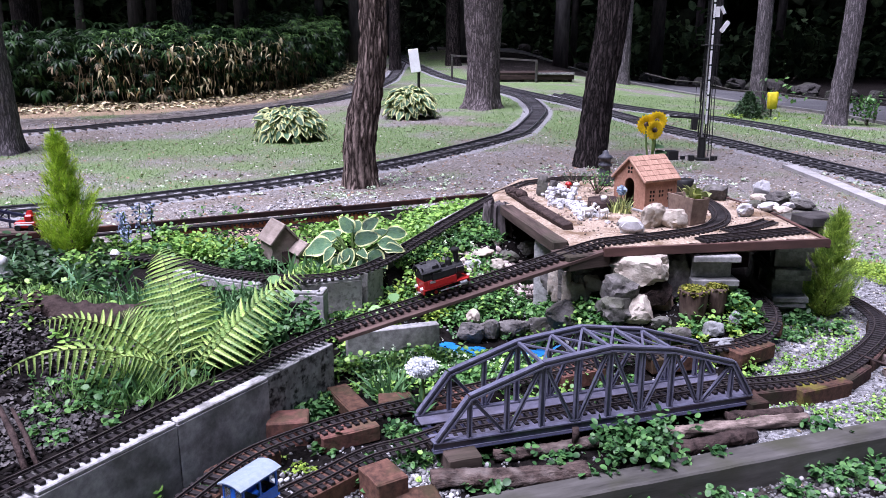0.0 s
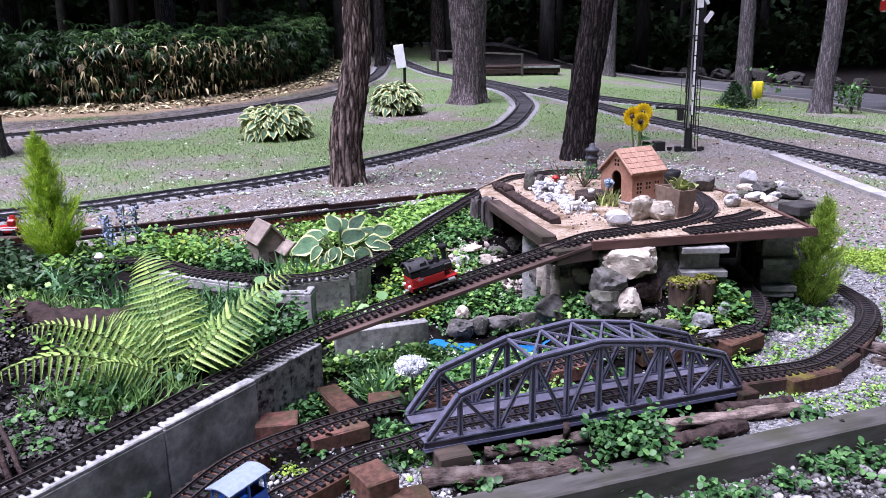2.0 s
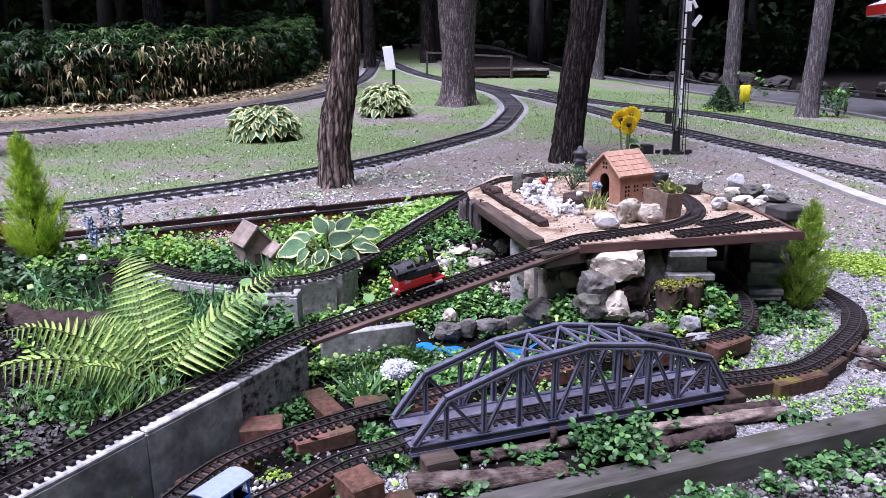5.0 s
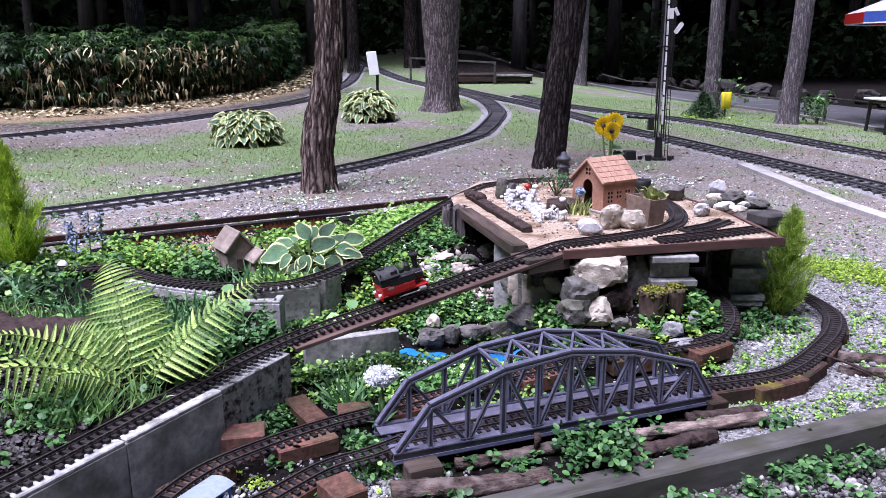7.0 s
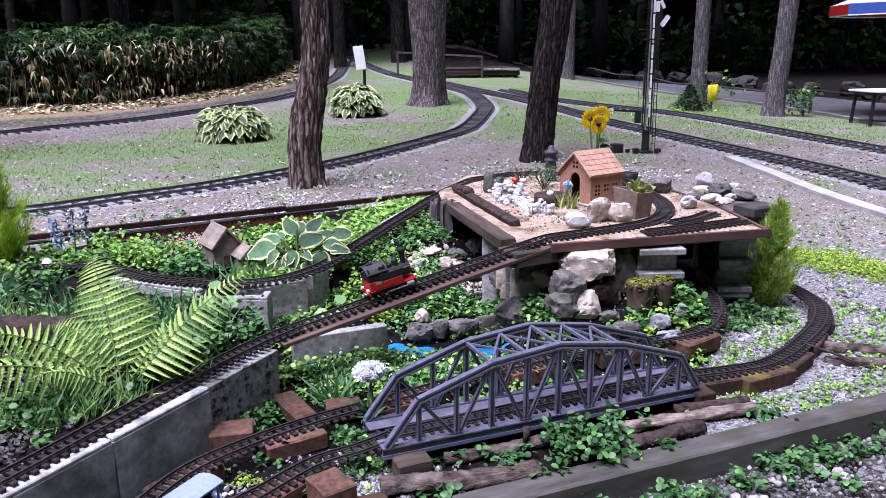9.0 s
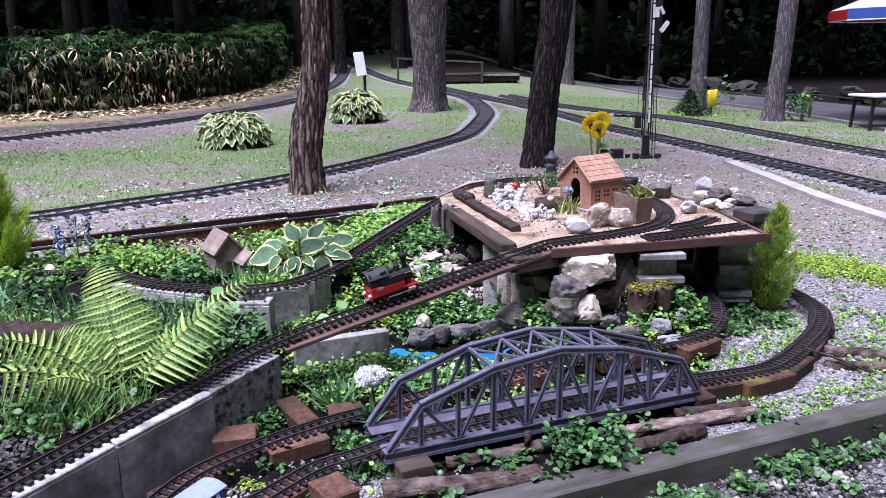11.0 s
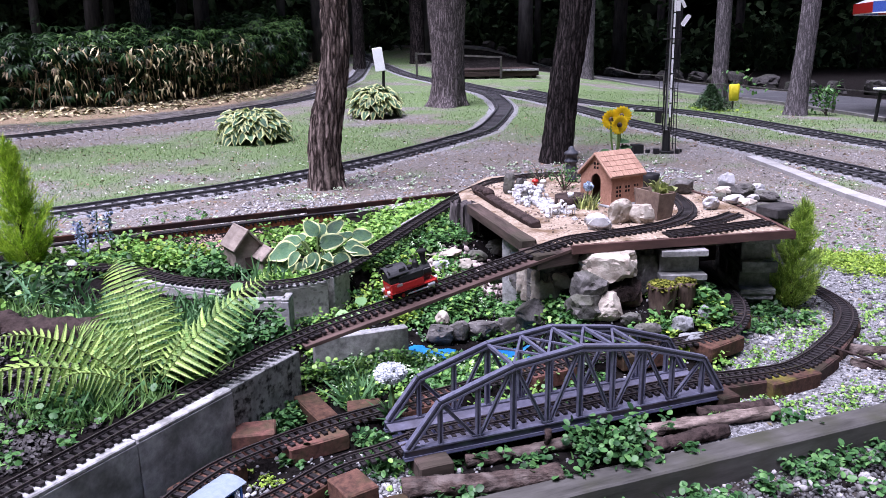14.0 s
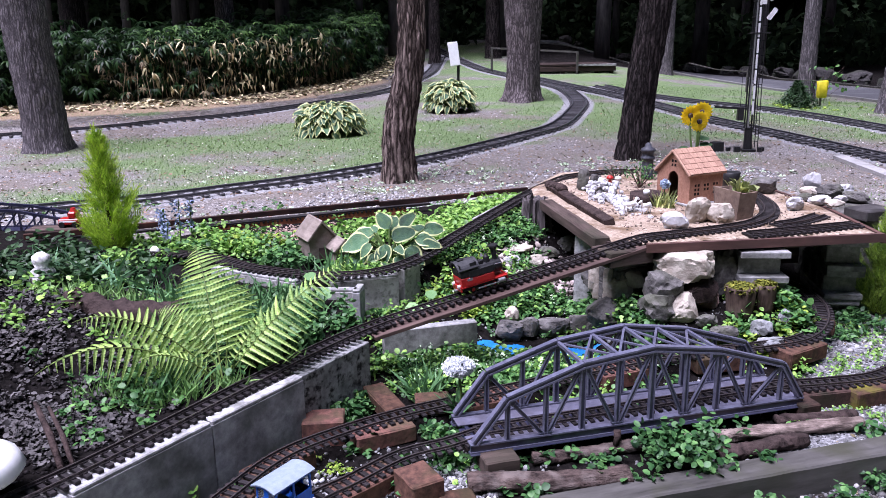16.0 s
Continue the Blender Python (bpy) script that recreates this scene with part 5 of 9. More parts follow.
frond(fern, (-0.745, 2.08, 0.44), (-0.955, 2.15, 0.62), 0.09, 0.09, (0, -0.6, 0.8), 24, 6)
frond(fern, (-0.735, 2.09, 0.44), (-0.60, 2.22, 0.60), 0.06, 0.07, (0, -0.6, 0.8), 20, 7)
frond(fern, (-0.74, 2.09, 0.44), (-0.78, 2.40, 0.62), 0.12, 0.10, (0.1, -0.8, 0.5), 22, 8)


# ---- hostas ----
def hosta_leaf_mesh(width, curl, rim=0.74):
    """A broad pointed leaf, one unit long along y, with a pale margin and a folded midrib."""
    rows, cols = 9, 8
    vs, fs, mi = [], [], []
    for i in range(rows + 1):
        u = i / rows
        w = width * math.sin(math.pi * min(1, u ** 0.72)) ** 0.75 if 0 < u < 1 else 0.012
        for j in range(cols + 1):
            k = j / cols * 2 - 1
            kk = math.copysign(abs(k) ** 0.8, k)
            z = 0.10 * abs(kk) * w / width - curl * u * u + 0.012 * math.sin(k * 9 + u * 3) * w / width + 0.05 * k * k * math.sin(u * 10 + k * 2.2 + width * 40)
            vs.append((kk * w, u, z))
    for i in range(rows):
        for j in range(cols):
            a = i * (cols + 1) + j
            fs.append((a, a + 1, a + cols + 2, a + cols + 1))
            k = abs((j + 0.5) / cols * 2 - 1)
            mi.append(1 if k > rim or (i + 1) / rows > 0.93 else 0)
    me = bpy.data.meshes.new("leaf")
    me.from_pydata(vs, [], fs)
    me.materials.append(M["hosta"])
    me.materials.append(M["hosta_edge"])
    me.polygons.foreach_set("material_index", mi)
    me.polygons.foreach_set("use_smooth", [True] * len(fs))
    return me


HOSTA_LEAVES = [hosta_leaf_mesh(0.36, 0.26, 0.76), hosta_leaf_mesh(0.32, 0.42, 0.76), hosta_leaf_mesh(0.38, 0.18, 0.76)]
HOSTA_PALE = [hosta_leaf_mesh(0.36, 0.5, 0.5), hosta_leaf_mesh(0.33, 0.75, 0.45), hosta_leaf_mesh(0.38, 0.4, 0.55)]


def hosta(label, centre, radius, height, leaf, count, seed, kinds, group=""):
    ob = thing("hosta", label, "hosta", group)
    rng = np.random.default_rng(seed)
    c = Vector(centre)
    for i in range(count):
        u = (i + 0.5) / count
        a = i * 2.39996 + rng.normal(0, 0.25)
        r = radius * math.sqrt(u) * 0.72
        root = c + Vector((math.cos(a) * r * 0.9, math.sin(a) * r * 0.9, height * math.sqrt(max(0.03, 1 - u * u * 0.97)) * rng.uniform(0.85, 1.1)))
        d = Vector((math.cos(a + rng.normal(0, 0.2)), math.sin(a + rng.normal(0, 0.2)), rng.uniform(-0.1, 0.7) - 0.75 * u)).normalized()
        up = Vector((rng.normal(0, 0.35), rng.normal(-0.1, 0.35), 1))
        zax = (up - d * up.dot(d)).normalized()
        m = Matrix((d.cross(zax), d, zax)).transposed().to_4x4()
        m.translation = root
        o = new("leaf", kinds[i % len(kinds)])
        o.parent = ob
        s = leaf * rng.uniform(0.75, 1.15)
        o.matrix_world = m @ Matrix.Diagonal((s, s, s, 1))
        part("stalk", tube([c + Vector((math.cos(a) * 0.02, math.sin(a) * 0.02, -0.01)), c.lerp(root, 0.6) + Vector((0, 0, height * 0.2)), root], leaf * 0.03, 4), M["stem"], ob)
    return ob


def broad_hosta(label, centre):
    """Large leaves on long stalks: root, direction, length and the way the upper face looks."""
    ob = thing("hosta", label, "hosta")
    c = Vector(centre)
    leaves = (((-0.08, -0.01, 0.07), (-1, -0.15, -0.2), 0.145, (0, -0.65, 0.75)), ((-0.065, 0.03, 0.092), (-1, 0, -0.12), 0.135, (0, -0.6, 0.8)),
              ((0.0, 0.05, 0.105), (-0.45, 0.2, 0.6), 0.10, (0.2, -0.9, 0.4)), ((0.015, 0.0, 0.075), (0.9, -0.1, 0.35), 0.12, (-0.1, -0.8, 0.6)),
              ((0.115, 0.0, 0.07), (1, -0.1, -0.05), 0.125, (0, -0.6, 0.8)), ((0.15, 0.05, 0.10), (1, 0, 0.05), 0.10, (0, -0.8, 0.6)),
              ((-0.01, -0.05, 0.06), (0.1, -0.6, -0.7), 0.09, (0, -0.8, 0.6)), ((-0.05, -0.08, 0.03), (-0.15, -0.5, -0.7), 0.08, (0, -0.85, 0.5)),
              ((0.105, -0.05, 0.055), (0.15, -0.5, -0.8), 0.115, (0, -0.85, 0.5)), ((-0.09, -0.03, 0.03), (-0.6, -0.2, -0.75), 0.10, (-0.2, -0.8, 0.5)),
              ((0.05, 0.04, 0.115), (0.5, 0.2, 0.5), 0.10, (0, -0.9, 0.4)), ((0.05, -0.08, 0.02), (0.2, -0.5, -0.6), 0.075, (0, -0.8, 0.6)),
              ((0.0, 0.08, 0.09), (0.1, 0.6, 0.5), 0.11, (0, -0.6, 0.7)), ((-0.06, 0.08, 0.08), (-0.6, 0.6, 0.2), 0.12, (0, -0.3, 0.9)), ((0.09, 0.09, 0.08), (0.7, 0.6, 0.1), 0.12, (0, -0.3, 0.9)))
    rng = np.random.default_rng(61)
    extra = []
    for k in range(16):
        a = k * 2.4
        q = (0.15 * math.cos(a) * rng.uniform(0.5, 1), 0.09 * math.sin(a) * rng.uniform(0.5, 1), rng.uniform(-0.02, 0.07))
        extra.append((q, (math.cos(a) + rng.normal(0, 0.3), 0.6 * math.sin(a) - 0.2, rng.uniform(-0.7, 0.25)), rng.uniform(0.06, 0.10), (rng.normal(0, 0.3), rng.uniform(-0.9, -0.4), 0.7)))
    leaves = leaves + tuple(extra)
    for i, (root, d, ln, up) in enumerate(leaves):
        root, d, up = c + Vector(root), Vector(d).normalized(), Vector(up)
        zax = (up - d * up.dot(d)).normalized()
        m = Matrix((d.cross(zax), d, zax)).transposed().to_4x4()
        m.translation = root
        o = new("leaf", HOSTA_LEAVES[i % 3])
        o.parent = ob
        o.matrix_world = m @ Matrix.Scale(ln * 0.96, 4)
        part("stalk", tube([c + Vector((0, 0.02, -0.10)), c.lerp(root, 0.6) + Vector((0, 0.01, 0.0)), root], 0.004, 5), M["stem"], ob)
    return ob


broad_hosta("hosta with large blue-green leaves edged in cream", (-0.402, 3.27, 0.49))
hosta("rounded clump of hosta with cream-edged leaves on the lawn", (-2.30, 11.6, float(ground_z(-2.3, 11.6))), 0.68, 0.40, 0.18, 300, 5, HOSTA_PALE, "hostas on the lawn")
hosta("rounded clump of hosta with cream-edged leaves by the trees", (-0.62, 14.1, float(ground_z(-0.62, 14.1))), 0.58, 0.46, 0.19, 260, 6, HOSTA_PALE, "hostas on the lawn")


def round_leaf_plant(label, centre):
    """A few broad pale green leaves on short stalks."""
    ob = thing("broad_leaf_plant", label, "plant")
    c = Vector(centre)
    for i, (dx, dy, dz, ln, yaw) in enumerate(((0.0, -0.01, 0.05, 0.085, 170), (0.035, 0.0, 0.035, 0.07, 240), (-0.045, 0.01, 0.04, 0.06, 110), (0.01, 0.03, 0.06, 0.06, 20))):
        root = c + Vector((dx, dy, dz))
        o = new("leaf", ROUND_LEAF)
        o.parent = ob
        o.matrix_world = Matrix.Translation(root) @ pose(0, 0, 0, 28, 0, 0) @ pose(0, 0, 0, 0, 0, yaw) @ Matrix.Scale(ln, 4)
        part("stalk", tube([c, c.lerp(root, 0.5), root], 0.003, 5), M["stem"], ob)
    return ob


ROUND_LEAF = bpy.data.meshes.new("leaf")
ROUND_LEAF.from_pydata(ROUND_V, [], ROUND_F)
ROUND_LEAF.materials.append(M["leaf_fresh"])
ROUND_LEAF.polygons.foreach_set("use_smooth", [True] * len(ROUND_F))
round_leaf_plant("broad round pale green leaves beside the ramp", (-0.20, 2.93, 0.33))
round_leaf_plant("broad round pale green leaves beside the fern", (-0.655, 2.80, 0.445))


# ---- golden conifers ----
def conifer(label, base, height, radius, seed, lean=(0, 0), foliage="thuja"):
    ob = thing("conifer", label, "conifer", "small conifers")
    rng = np.random.default_rng(seed)
    b = Vector(base)
    top = b + Vector((lean[0], lean[1], height))
    part("trunk", tube([b, b.lerp(top, 0.5), b.lerp(top, 0.93)], [0.012, 0.008, 0.002], 6), M["bark"], ob)
    # upswept branchlets, each carrying fine feathery sprigs
    pos, dirs = [], []
    for k in range(230):
        u = rng.uniform(0, 1) ** 1.25
        a = rng.uniform(0, 2 * math.pi)
        ln = radius * ((1 - u) ** 1.05 * 1.3 * (0.75 + 0.25 * smooth(0.0, 0.12, u)) + 0.10) * rng.uniform(0.6, 1.2)
        d = np.array([math.cos(a) * 0.72, math.sin(a) * 0.72, rng.uniform(0.55, 0.95)])
        p0 = np.array([b.x + lean[0] * u, b.y + lean[1] * u, b.z + u * (height - 0.06)])
        m = int(16 + 150 * ln)
        t = rng.uniform(0.15, 1, m)
        q = p0 + d * (t * ln)[:, None] + np.array([0, 0, 0.35])[None] * (t ** 2 * ln * 0.5)[:, None] + rng.normal(0, 0.007, (m, 3))
        pos.append(q)
        dirs.append(np.tile(d, (m, 1)) + np.array([0, 0, 0.5]) * t[:, None] + rng.normal(0, 0.38, (m, 3)))
    m = 90
    t = rng.uniform(0.75, 1.0, m)
    pos.append(np.stack([b.x + lean[0] * t + rng.normal(0, 0.005, m), b.y + lean[1] * t + rng.normal(0, 0.005, m), b.z + t * height - 0.02], 1))
    dirs.append(np.array([0, 0, 1.0]) + rng.normal(0, 0.3, (m, 3)))
    pos, d = np.concatenate(pos), np.concatenate(dirs)
    n = len(pos)
    d /= np.linalg.norm(d, axis=1)[:, None]
    x = np.cross(d, rng.normal(0, 1, (n, 3)))
    x /= np.linalg.norm(x, axis=1)[:, None]
    R = np.stack([x, d, np.cross(x, d)], 2)
    sprig, faces = [], []
    for ang, ln, y0 in ((0, 1, 0), (38, 0.55, 0.2), (-38, 0.55, 0.25), (32, 0.5, 0.5), (-32, 0.45, 0.55)):
        sa, ca = math.sin(math.radians(ang)), math.cos(math.radians(ang))
        k = len(sprig)
        sprig += [(-0.045 * ca, y0 - 0.045 * sa, 0), (0.045 * ca, y0 + 0.045 * sa, 0.02), (sa * ln, y0 + ca * ln, 0.03 * sa)]
        faces.append((k, k + 1, k + 2))
    scatter("crown", sprig, faces, pos, R, rng.uniform(0.022, 0.046, n), M[foliage], "", "", "", ob)
    return ob


conifer("small golden-green conifer in the flower bed", (-1.72, 3.47, 0.42), 0.64, 0.15, 3, (-0.03, 0.0))
conifer("small mid-green conifer on the gravel", (1.672, 3.227, 0.213), 0.53, 0.130, 9, (0.03, 0.0), "thuja_green")


# ---- low plants ----
def patch(label, spots, leaf, material, name="groundcover", lift=0.05, seed=0, tilt=0.45, category="groundcover"):
    """Leaves in soft-edged spots (x, y, rx, ry, count) over the ground, in small rosettes at several heights."""
    rng = np.random.default_rng(seed + 100)
    pos = []
    for cx, cy, rx, ry, n in spots:
        k = max(1, n // 9)
        cen = np.stack([cx + rng.normal(0, 0.5, k) * rx, cy + rng.normal(0, 0.5, k) * ry], 1)
        hh = rng.uniform(0.1, 1, k) * lift
        w = rng.integers(0, k, n)
        p = cen[w] + rng.normal(0, 0.55, (n, 2)) * leaf
        pos.append(np.column_stack([p, ground_z(p[:, 0], p[:, 1]) + 0.004 + hh[w] * rng.uniform(0.5, 1.1, n)]))
    pos = np.concatenate(pos)
    pos = pos[line_dist([(p[0], p[1]) for p in WALL_LINE], pos[:, 0], pos[:, 1]) > 0.058]
    n = len(pos)
    s = rng.uniform(0.55, 1.2, n) * leaf
    return scatter(name, ROUND_V, ROUND_F, pos, turns(n, tilt, rng), np.stack([s * rng.uniform(0.75, 1.1, n), s, s], 1), material, "stuff", label, category)


patch("bright green low plants along the back track", [(-0.30, 3.85, 0.30, 0.25, 1900), (-0.02, 4.05, 0.26, 0.3, 1800), (0.12, 4.40, 0.2, 0.22, 1200), (-0.22, 3.60, 0.16, 0.14, 700), (-0.6, 3.8, 0.2, 0.2, 500)], 0.028, M["leaf_light"], seed=1, lift=0.06)
patch("lime green low plants among the stones", [(-0.09, 3.16, 0.10, 0.10, 420), (-0.03, 3.04, 0.10, 0.06, 260), (-1.08, 3.62, 0.22, 0.14, 500), (0.96, 2.78, 0.09, 0.03, 170), (1.00, 2.70, 0.10, 0.03, 170), (0.82, 2.74, 0.08, 0.03, 90), (0.90, 2.70, 0.12, 0.03, 90), (-0.20, 2.80, 0.16, 0.06, 260), (1.16, 2.84, 0.06, 0.06, 160), (0.02, 3.34, 0.1, 0.1, 160)], 0.022, M["leaf_lime"], seed=2, lift=0.05)
patch("green clover-like plants in the hollow", [(0.10, 3.60, 0.16, 0.16, 900), (0.20, 3.80, 0.12, 0.14, 600), (-0.06, 3.40, 0.14, 0.14, 800), (-0.10, 3.06, 0.12, 0.08, 500), (0.04, 3.08, 0.16, 0.10, 800), (0.16, 3.20, 0.14, 0.12, 700), (0.30, 3.28, 0.14, 0.10, 600), (0.46, 3.16, 0.12, 0.12, 700), (0.52, 2.92, 0.10, 0.08, 500), (0.60, 2.84, 0.10, 0.05, 350), (-0.33, 2.90, 0.10, 0.04, 160), (0.24, 3.45, 0.1, 0.1, 400)], 0.020, M["leaf"], seed=3, lift=0.05)
patch("green clover-like plants before the low board", [(-0.28, 2.60, 0.14, 0.12, 900), (-0.20, 2.48, 0.12, 0.08, 600), (-0.12, 2.66, 0.16, 0.12, 900), (0.03, 2.66, 0.14, 0.10, 700), (0.14, 2.72, 0.14, 0.06, 500), (0.25, 2.60, 0.18, 0.08, 600), (0.42, 2.66, 0.18, 0.06, 450), (0.62, 2.69, 0.16, 0.04, 350), (0.10, 2.50, 0.16, 0.04, 260), (0.28, 2.48, 0.16, 0.03, 200)], 0.019, M["leaf"], seed=18, lift=0.05)
patch("light green seedlings before the low board", [(-0.25, 2.56, 0.16, 0.12, 420), (-0.05, 2.66, 0.2, 0.12, 420), (0.25, 2.62, 0.25, 0.08, 260), (-0.1, 3.2, 0.2, 0.15, 260), (0.2, 3.3, 0.2, 0.2, 260)], 0.022, M["leaf_light"], seed=19, lift=0.07)
patch("pale flowering groundcover behind the bridge", [(-0.22, 2.58, 0.22, 0.16, 300), (0.02, 2.64, 0.22, 0.12, 220), (0.30, 2.60, 0.30, 0.08, 160), (0.15, 3.15, 0.3, 0.15, 160), (0.1, 3.5, 0.2, 0.2, 120)], 0.010, M["leaf_pale"], seed=4, lift=0.07)
patch("dark green leaves round the wall's foot", [(-0.43, 2.23, 0.06, 0.06, 640), (-0.38, 2.32, 0.06, 0.05, 420), (-0.13, 2.11, 0.06, 0.05, 170), (-0.08, 1.96, 0.05, 0.06, 150), (-0.20, 1.87, 0.04, 0.04, 90), (-0.33, 2.03, 0.05, 0.03, 60)], 0.023, M["leaf_mid"], seed=5, lift=0.05)
patch("leafy plants below the rockery", [(0.90, 2.76, 0.10, 0.04, 90), (1.18, 2.93, 0.07, 0.08, 330), (1.17, 2.82, 0.06, 0.05, 150), (0.62, 2.78, 0.06, 0.04, 110), (0.98, 2.80, 0.08, 0.03, 90), (1.27, 2.95, 0.05, 0.07, 170), (1.43, 3.3, 0.08, 0.1, 150)], 0.028, M["leaf"], seed=6, lift=0.07)
patch("low leaves round the gravel conifer", [(1.58, 3.30, 0.14, 0.12, 420), (1.54, 3.12, 0.1, 0.08, 260), (1.43, 2.97, 0.08, 0.06, 160), (1.68, 3.42, 0.1, 0.08, 240), (1.6, 3.02, 0.08, 0.05, 120)], 0.024, M["leaf_mid"], seed=20, lift=0.05)
patch("sprawling strawberry-like plant over the timber", [(0.52, 2.05, 0.09, 0.05, 110), (0.61, 2.02, 0.09, 0.05, 110), (0.68, 2.06, 0.05, 0.05, 60), (0.49, 1.93, 0.05, 0.05, 70), (0.60, 1.92, 0.07, 0.05, 90), (0.55, 1.98, 0.09, 0.05, 160)], 0.024, M["leaf_mid"], seed=7, lift=0.11)
patch("small weeds along the logs", [(0.16, 1.98, 0.07, 0.03, 70), (0.30, 1.90, 0.06, 0.02, 60), (0.42, 1.88, 0.05, 0.02, 60), (0.80, 1.985, 0.07, 0.02, 80), (0.12, 1.81, 0.08, 0.02, 60), (1.16, 2.16, 0.06, 0.03, 60), (0.02, 1.98, 0.05, 0.03, 60), (0.35, 2.0, 0.05, 0.03, 50)], 0.022, M["leaf_mid"], seed=8, lift=0.04)
patch("low weeds in the gravel before the timber", [(0.50, 1.73, 0.14, 0.05, 200), (0.64, 1.79, 0.14, 0.05, 300), (0.78, 1.83, 0.12, 0.05, 170), (0.98, 1.90, 0.08, 0.04, 90), (1.16, 1.98, 0.14, 0.04, 200), (1.32, 2.04, 0.14, 0.05, 160), (1.55, 2.11, 0.2, 0.06, 130), (1.8, 2.2, 0.3, 0.10, 160), (1.3, 1.85, 0.3, 0.10, 80)], 0.022, M["leaf_mid"], seed=9, lift=0.05)
patch("green weeds scattered in the gravel before the timber", [(0.62, 1.77, 0.2, 0.05, 110), (0.84, 1.84, 0.16, 0.05, 80), (1.25, 1.98, 0.25, 0.07, 90), (1.6, 2.1, 0.3, 0.08, 60)], 0.019, M["leaf_mid"], seed=44, lift=0.045)
patch("lush leaves under the fern", [(-0.72, 2.40, 0.20, 0.18, 800), (-0.58, 2.52, 0.14, 0.16, 620), (-0.92, 2.30, 0.2, 0.2, 420), (-0.66, 2.16, 0.12, 0.1, 300), (-0.95, 1.98, 0.1, 0.06, 160), (-0.88, 3.25, 0.16, 0.1, 330), (-0.56, 2.36, 0.06, 0.1, 200), (-0.75, 2.75, 0.15, 0.1, 300)], 0.026, M["leaf_mid"], seed=10, lift=0.08)
patch("yellow-green moss beside the front bricks", [(-0.23, 1.735, 0.05, 0.03, 260), (-0.10, 1.74, 0.04, 0.03, 120), (-0.40, 1.93, 0.06, 0.04, 160), (-0.52, 1.98, 0.05, 0.06, 160)], 0.009, M["leaf_lime"], seed=45, lift=0.012)
patch("small seedlings on the dark soil", [(-1.02, 1.85, 0.14, 0.10, 70), (-0.98, 1.74, 0.08, 0.06, 50), (-1.25, 2.1, 0.2, 0.2, 60), (-0.85, 1.80, 0.05, 0.05, 40), (-0.93, 1.93, 0.10, 0.04, 90), (-1.1, 2.02, 0.12, 0.06, 60)], 0.019, M["leaf"], seed=11, lift=0.04)
patch("dark glossy leaves in the bed", [(-1.95, 3.32, 0.22, 0.18, 700), (-1.75, 3.05, 0.2, 0.16, 400), (-2.15, 3.0, 0.3, 0.2, 500), (-1.5, 3.1, 0.2, 0.12, 260)], 0.035, M["leaf_deep"], seed=12, lift=0.12)
patch("dark curled leaf litter over the soil mound", [(-1.5, 2.2, 0.45, 0.4, 4800), (-1.2, 1.75, 0.22, 0.25, 2600), (-1.0, 1.8, 0.15, 0.2, 1200), (-1.7, 2.8, 0.4, 0.3, 1800)], 0.0145, surface("litter_dark", (0.018, 0.016, 0.016), (0.105, 0.096, 0.098), 30, 0.6, 0, vary=0.6, island=True), seed=13, lift=0.02, name="leaf_litter", category="leaf litter")
patch("leafy plants filling the bed before the rusty beam", [(-1.42, 3.42, 0.16, 0.10, 420), (-1.25, 3.52, 0.18, 0.10, 420), (-1.05, 3.45, 0.14, 0.08, 300), (-1.60, 3.62, 0.16, 0.08, 300), (-1.32, 3.72, 0.2, 0.08, 340), (-1.72, 3.30, 0.16, 0.1, 260)], 0.026, M["leaf_light"], seed=46, lift=0.07)
patch("dark leaves among the light ones in the bed", [(-1.35, 3.48, 0.25, 0.14, 420), (-1.6, 3.4, 0.2, 0.14, 320), (-1.1, 3.62, 0.2, 0.1, 240)], 0.03, M["leaf"], seed=47, lift=0.06)
patch("small leaves along the foot of the concrete wall", [(-0.62, 1.83, 0.03, 0.05, 70), (-0.70, 1.70, 0.03, 0.05, 60), (-0.53, 1.99, 0.03, 0.05, 90), (-0.56, 1.90, 0.03, 0.03, 50), (-0.78, 1.58, 0.03, 0.05, 60)], 0.017, M["leaf"], seed=48, lift=0.03)
patch("yellow-green stonecrop mat on the gravel", [(2.45, 4.15, 0.24, 0.30, 5200), (2.60, 3.95, 0.18, 0.22, 3000), (2.3, 4.5, 0.2, 0.25, 2400), (2.75, 3.75, 0.17, 0.17, 1800), (2.2, 4.2, 0.2, 0.3, 900)], 0.0135, M["leaf_lime"], seed=14, lift=0.03)
patch("green plants beside the garden house", [(-0.86, 3.42, 0.1, 0.08, 200), (-0.52, 3.40, 0.1, 0.1, 160)], 0.034, M["leaf"], seed=15, lift=0.06)
patch("weeds along the lawn's near edge", [(-2.4, 4.6, 0.5, 0.25, 500), (-1.3, 4.75, 0.5, 0.2, 350), (-1.55, 3.9, 0.25, 0.1, 300)], 0.035, M["leaf"], seed=16, lift=0.07)
patch("sparse weeds in the gravel beyond the curve", [(2.6, 5.6, 0.9, 0.7, 1500), (1.9, 6.2, 0.9, 0.6, 900), (3.2, 6.2, 0.6, 0.9, 1100), (2.9, 4.9, 0.4, 0.4, 800), (2.2, 5.0, 0.4, 0.4, 500)], 0.014, M["grass_light"], seed=21, lift=0.012)


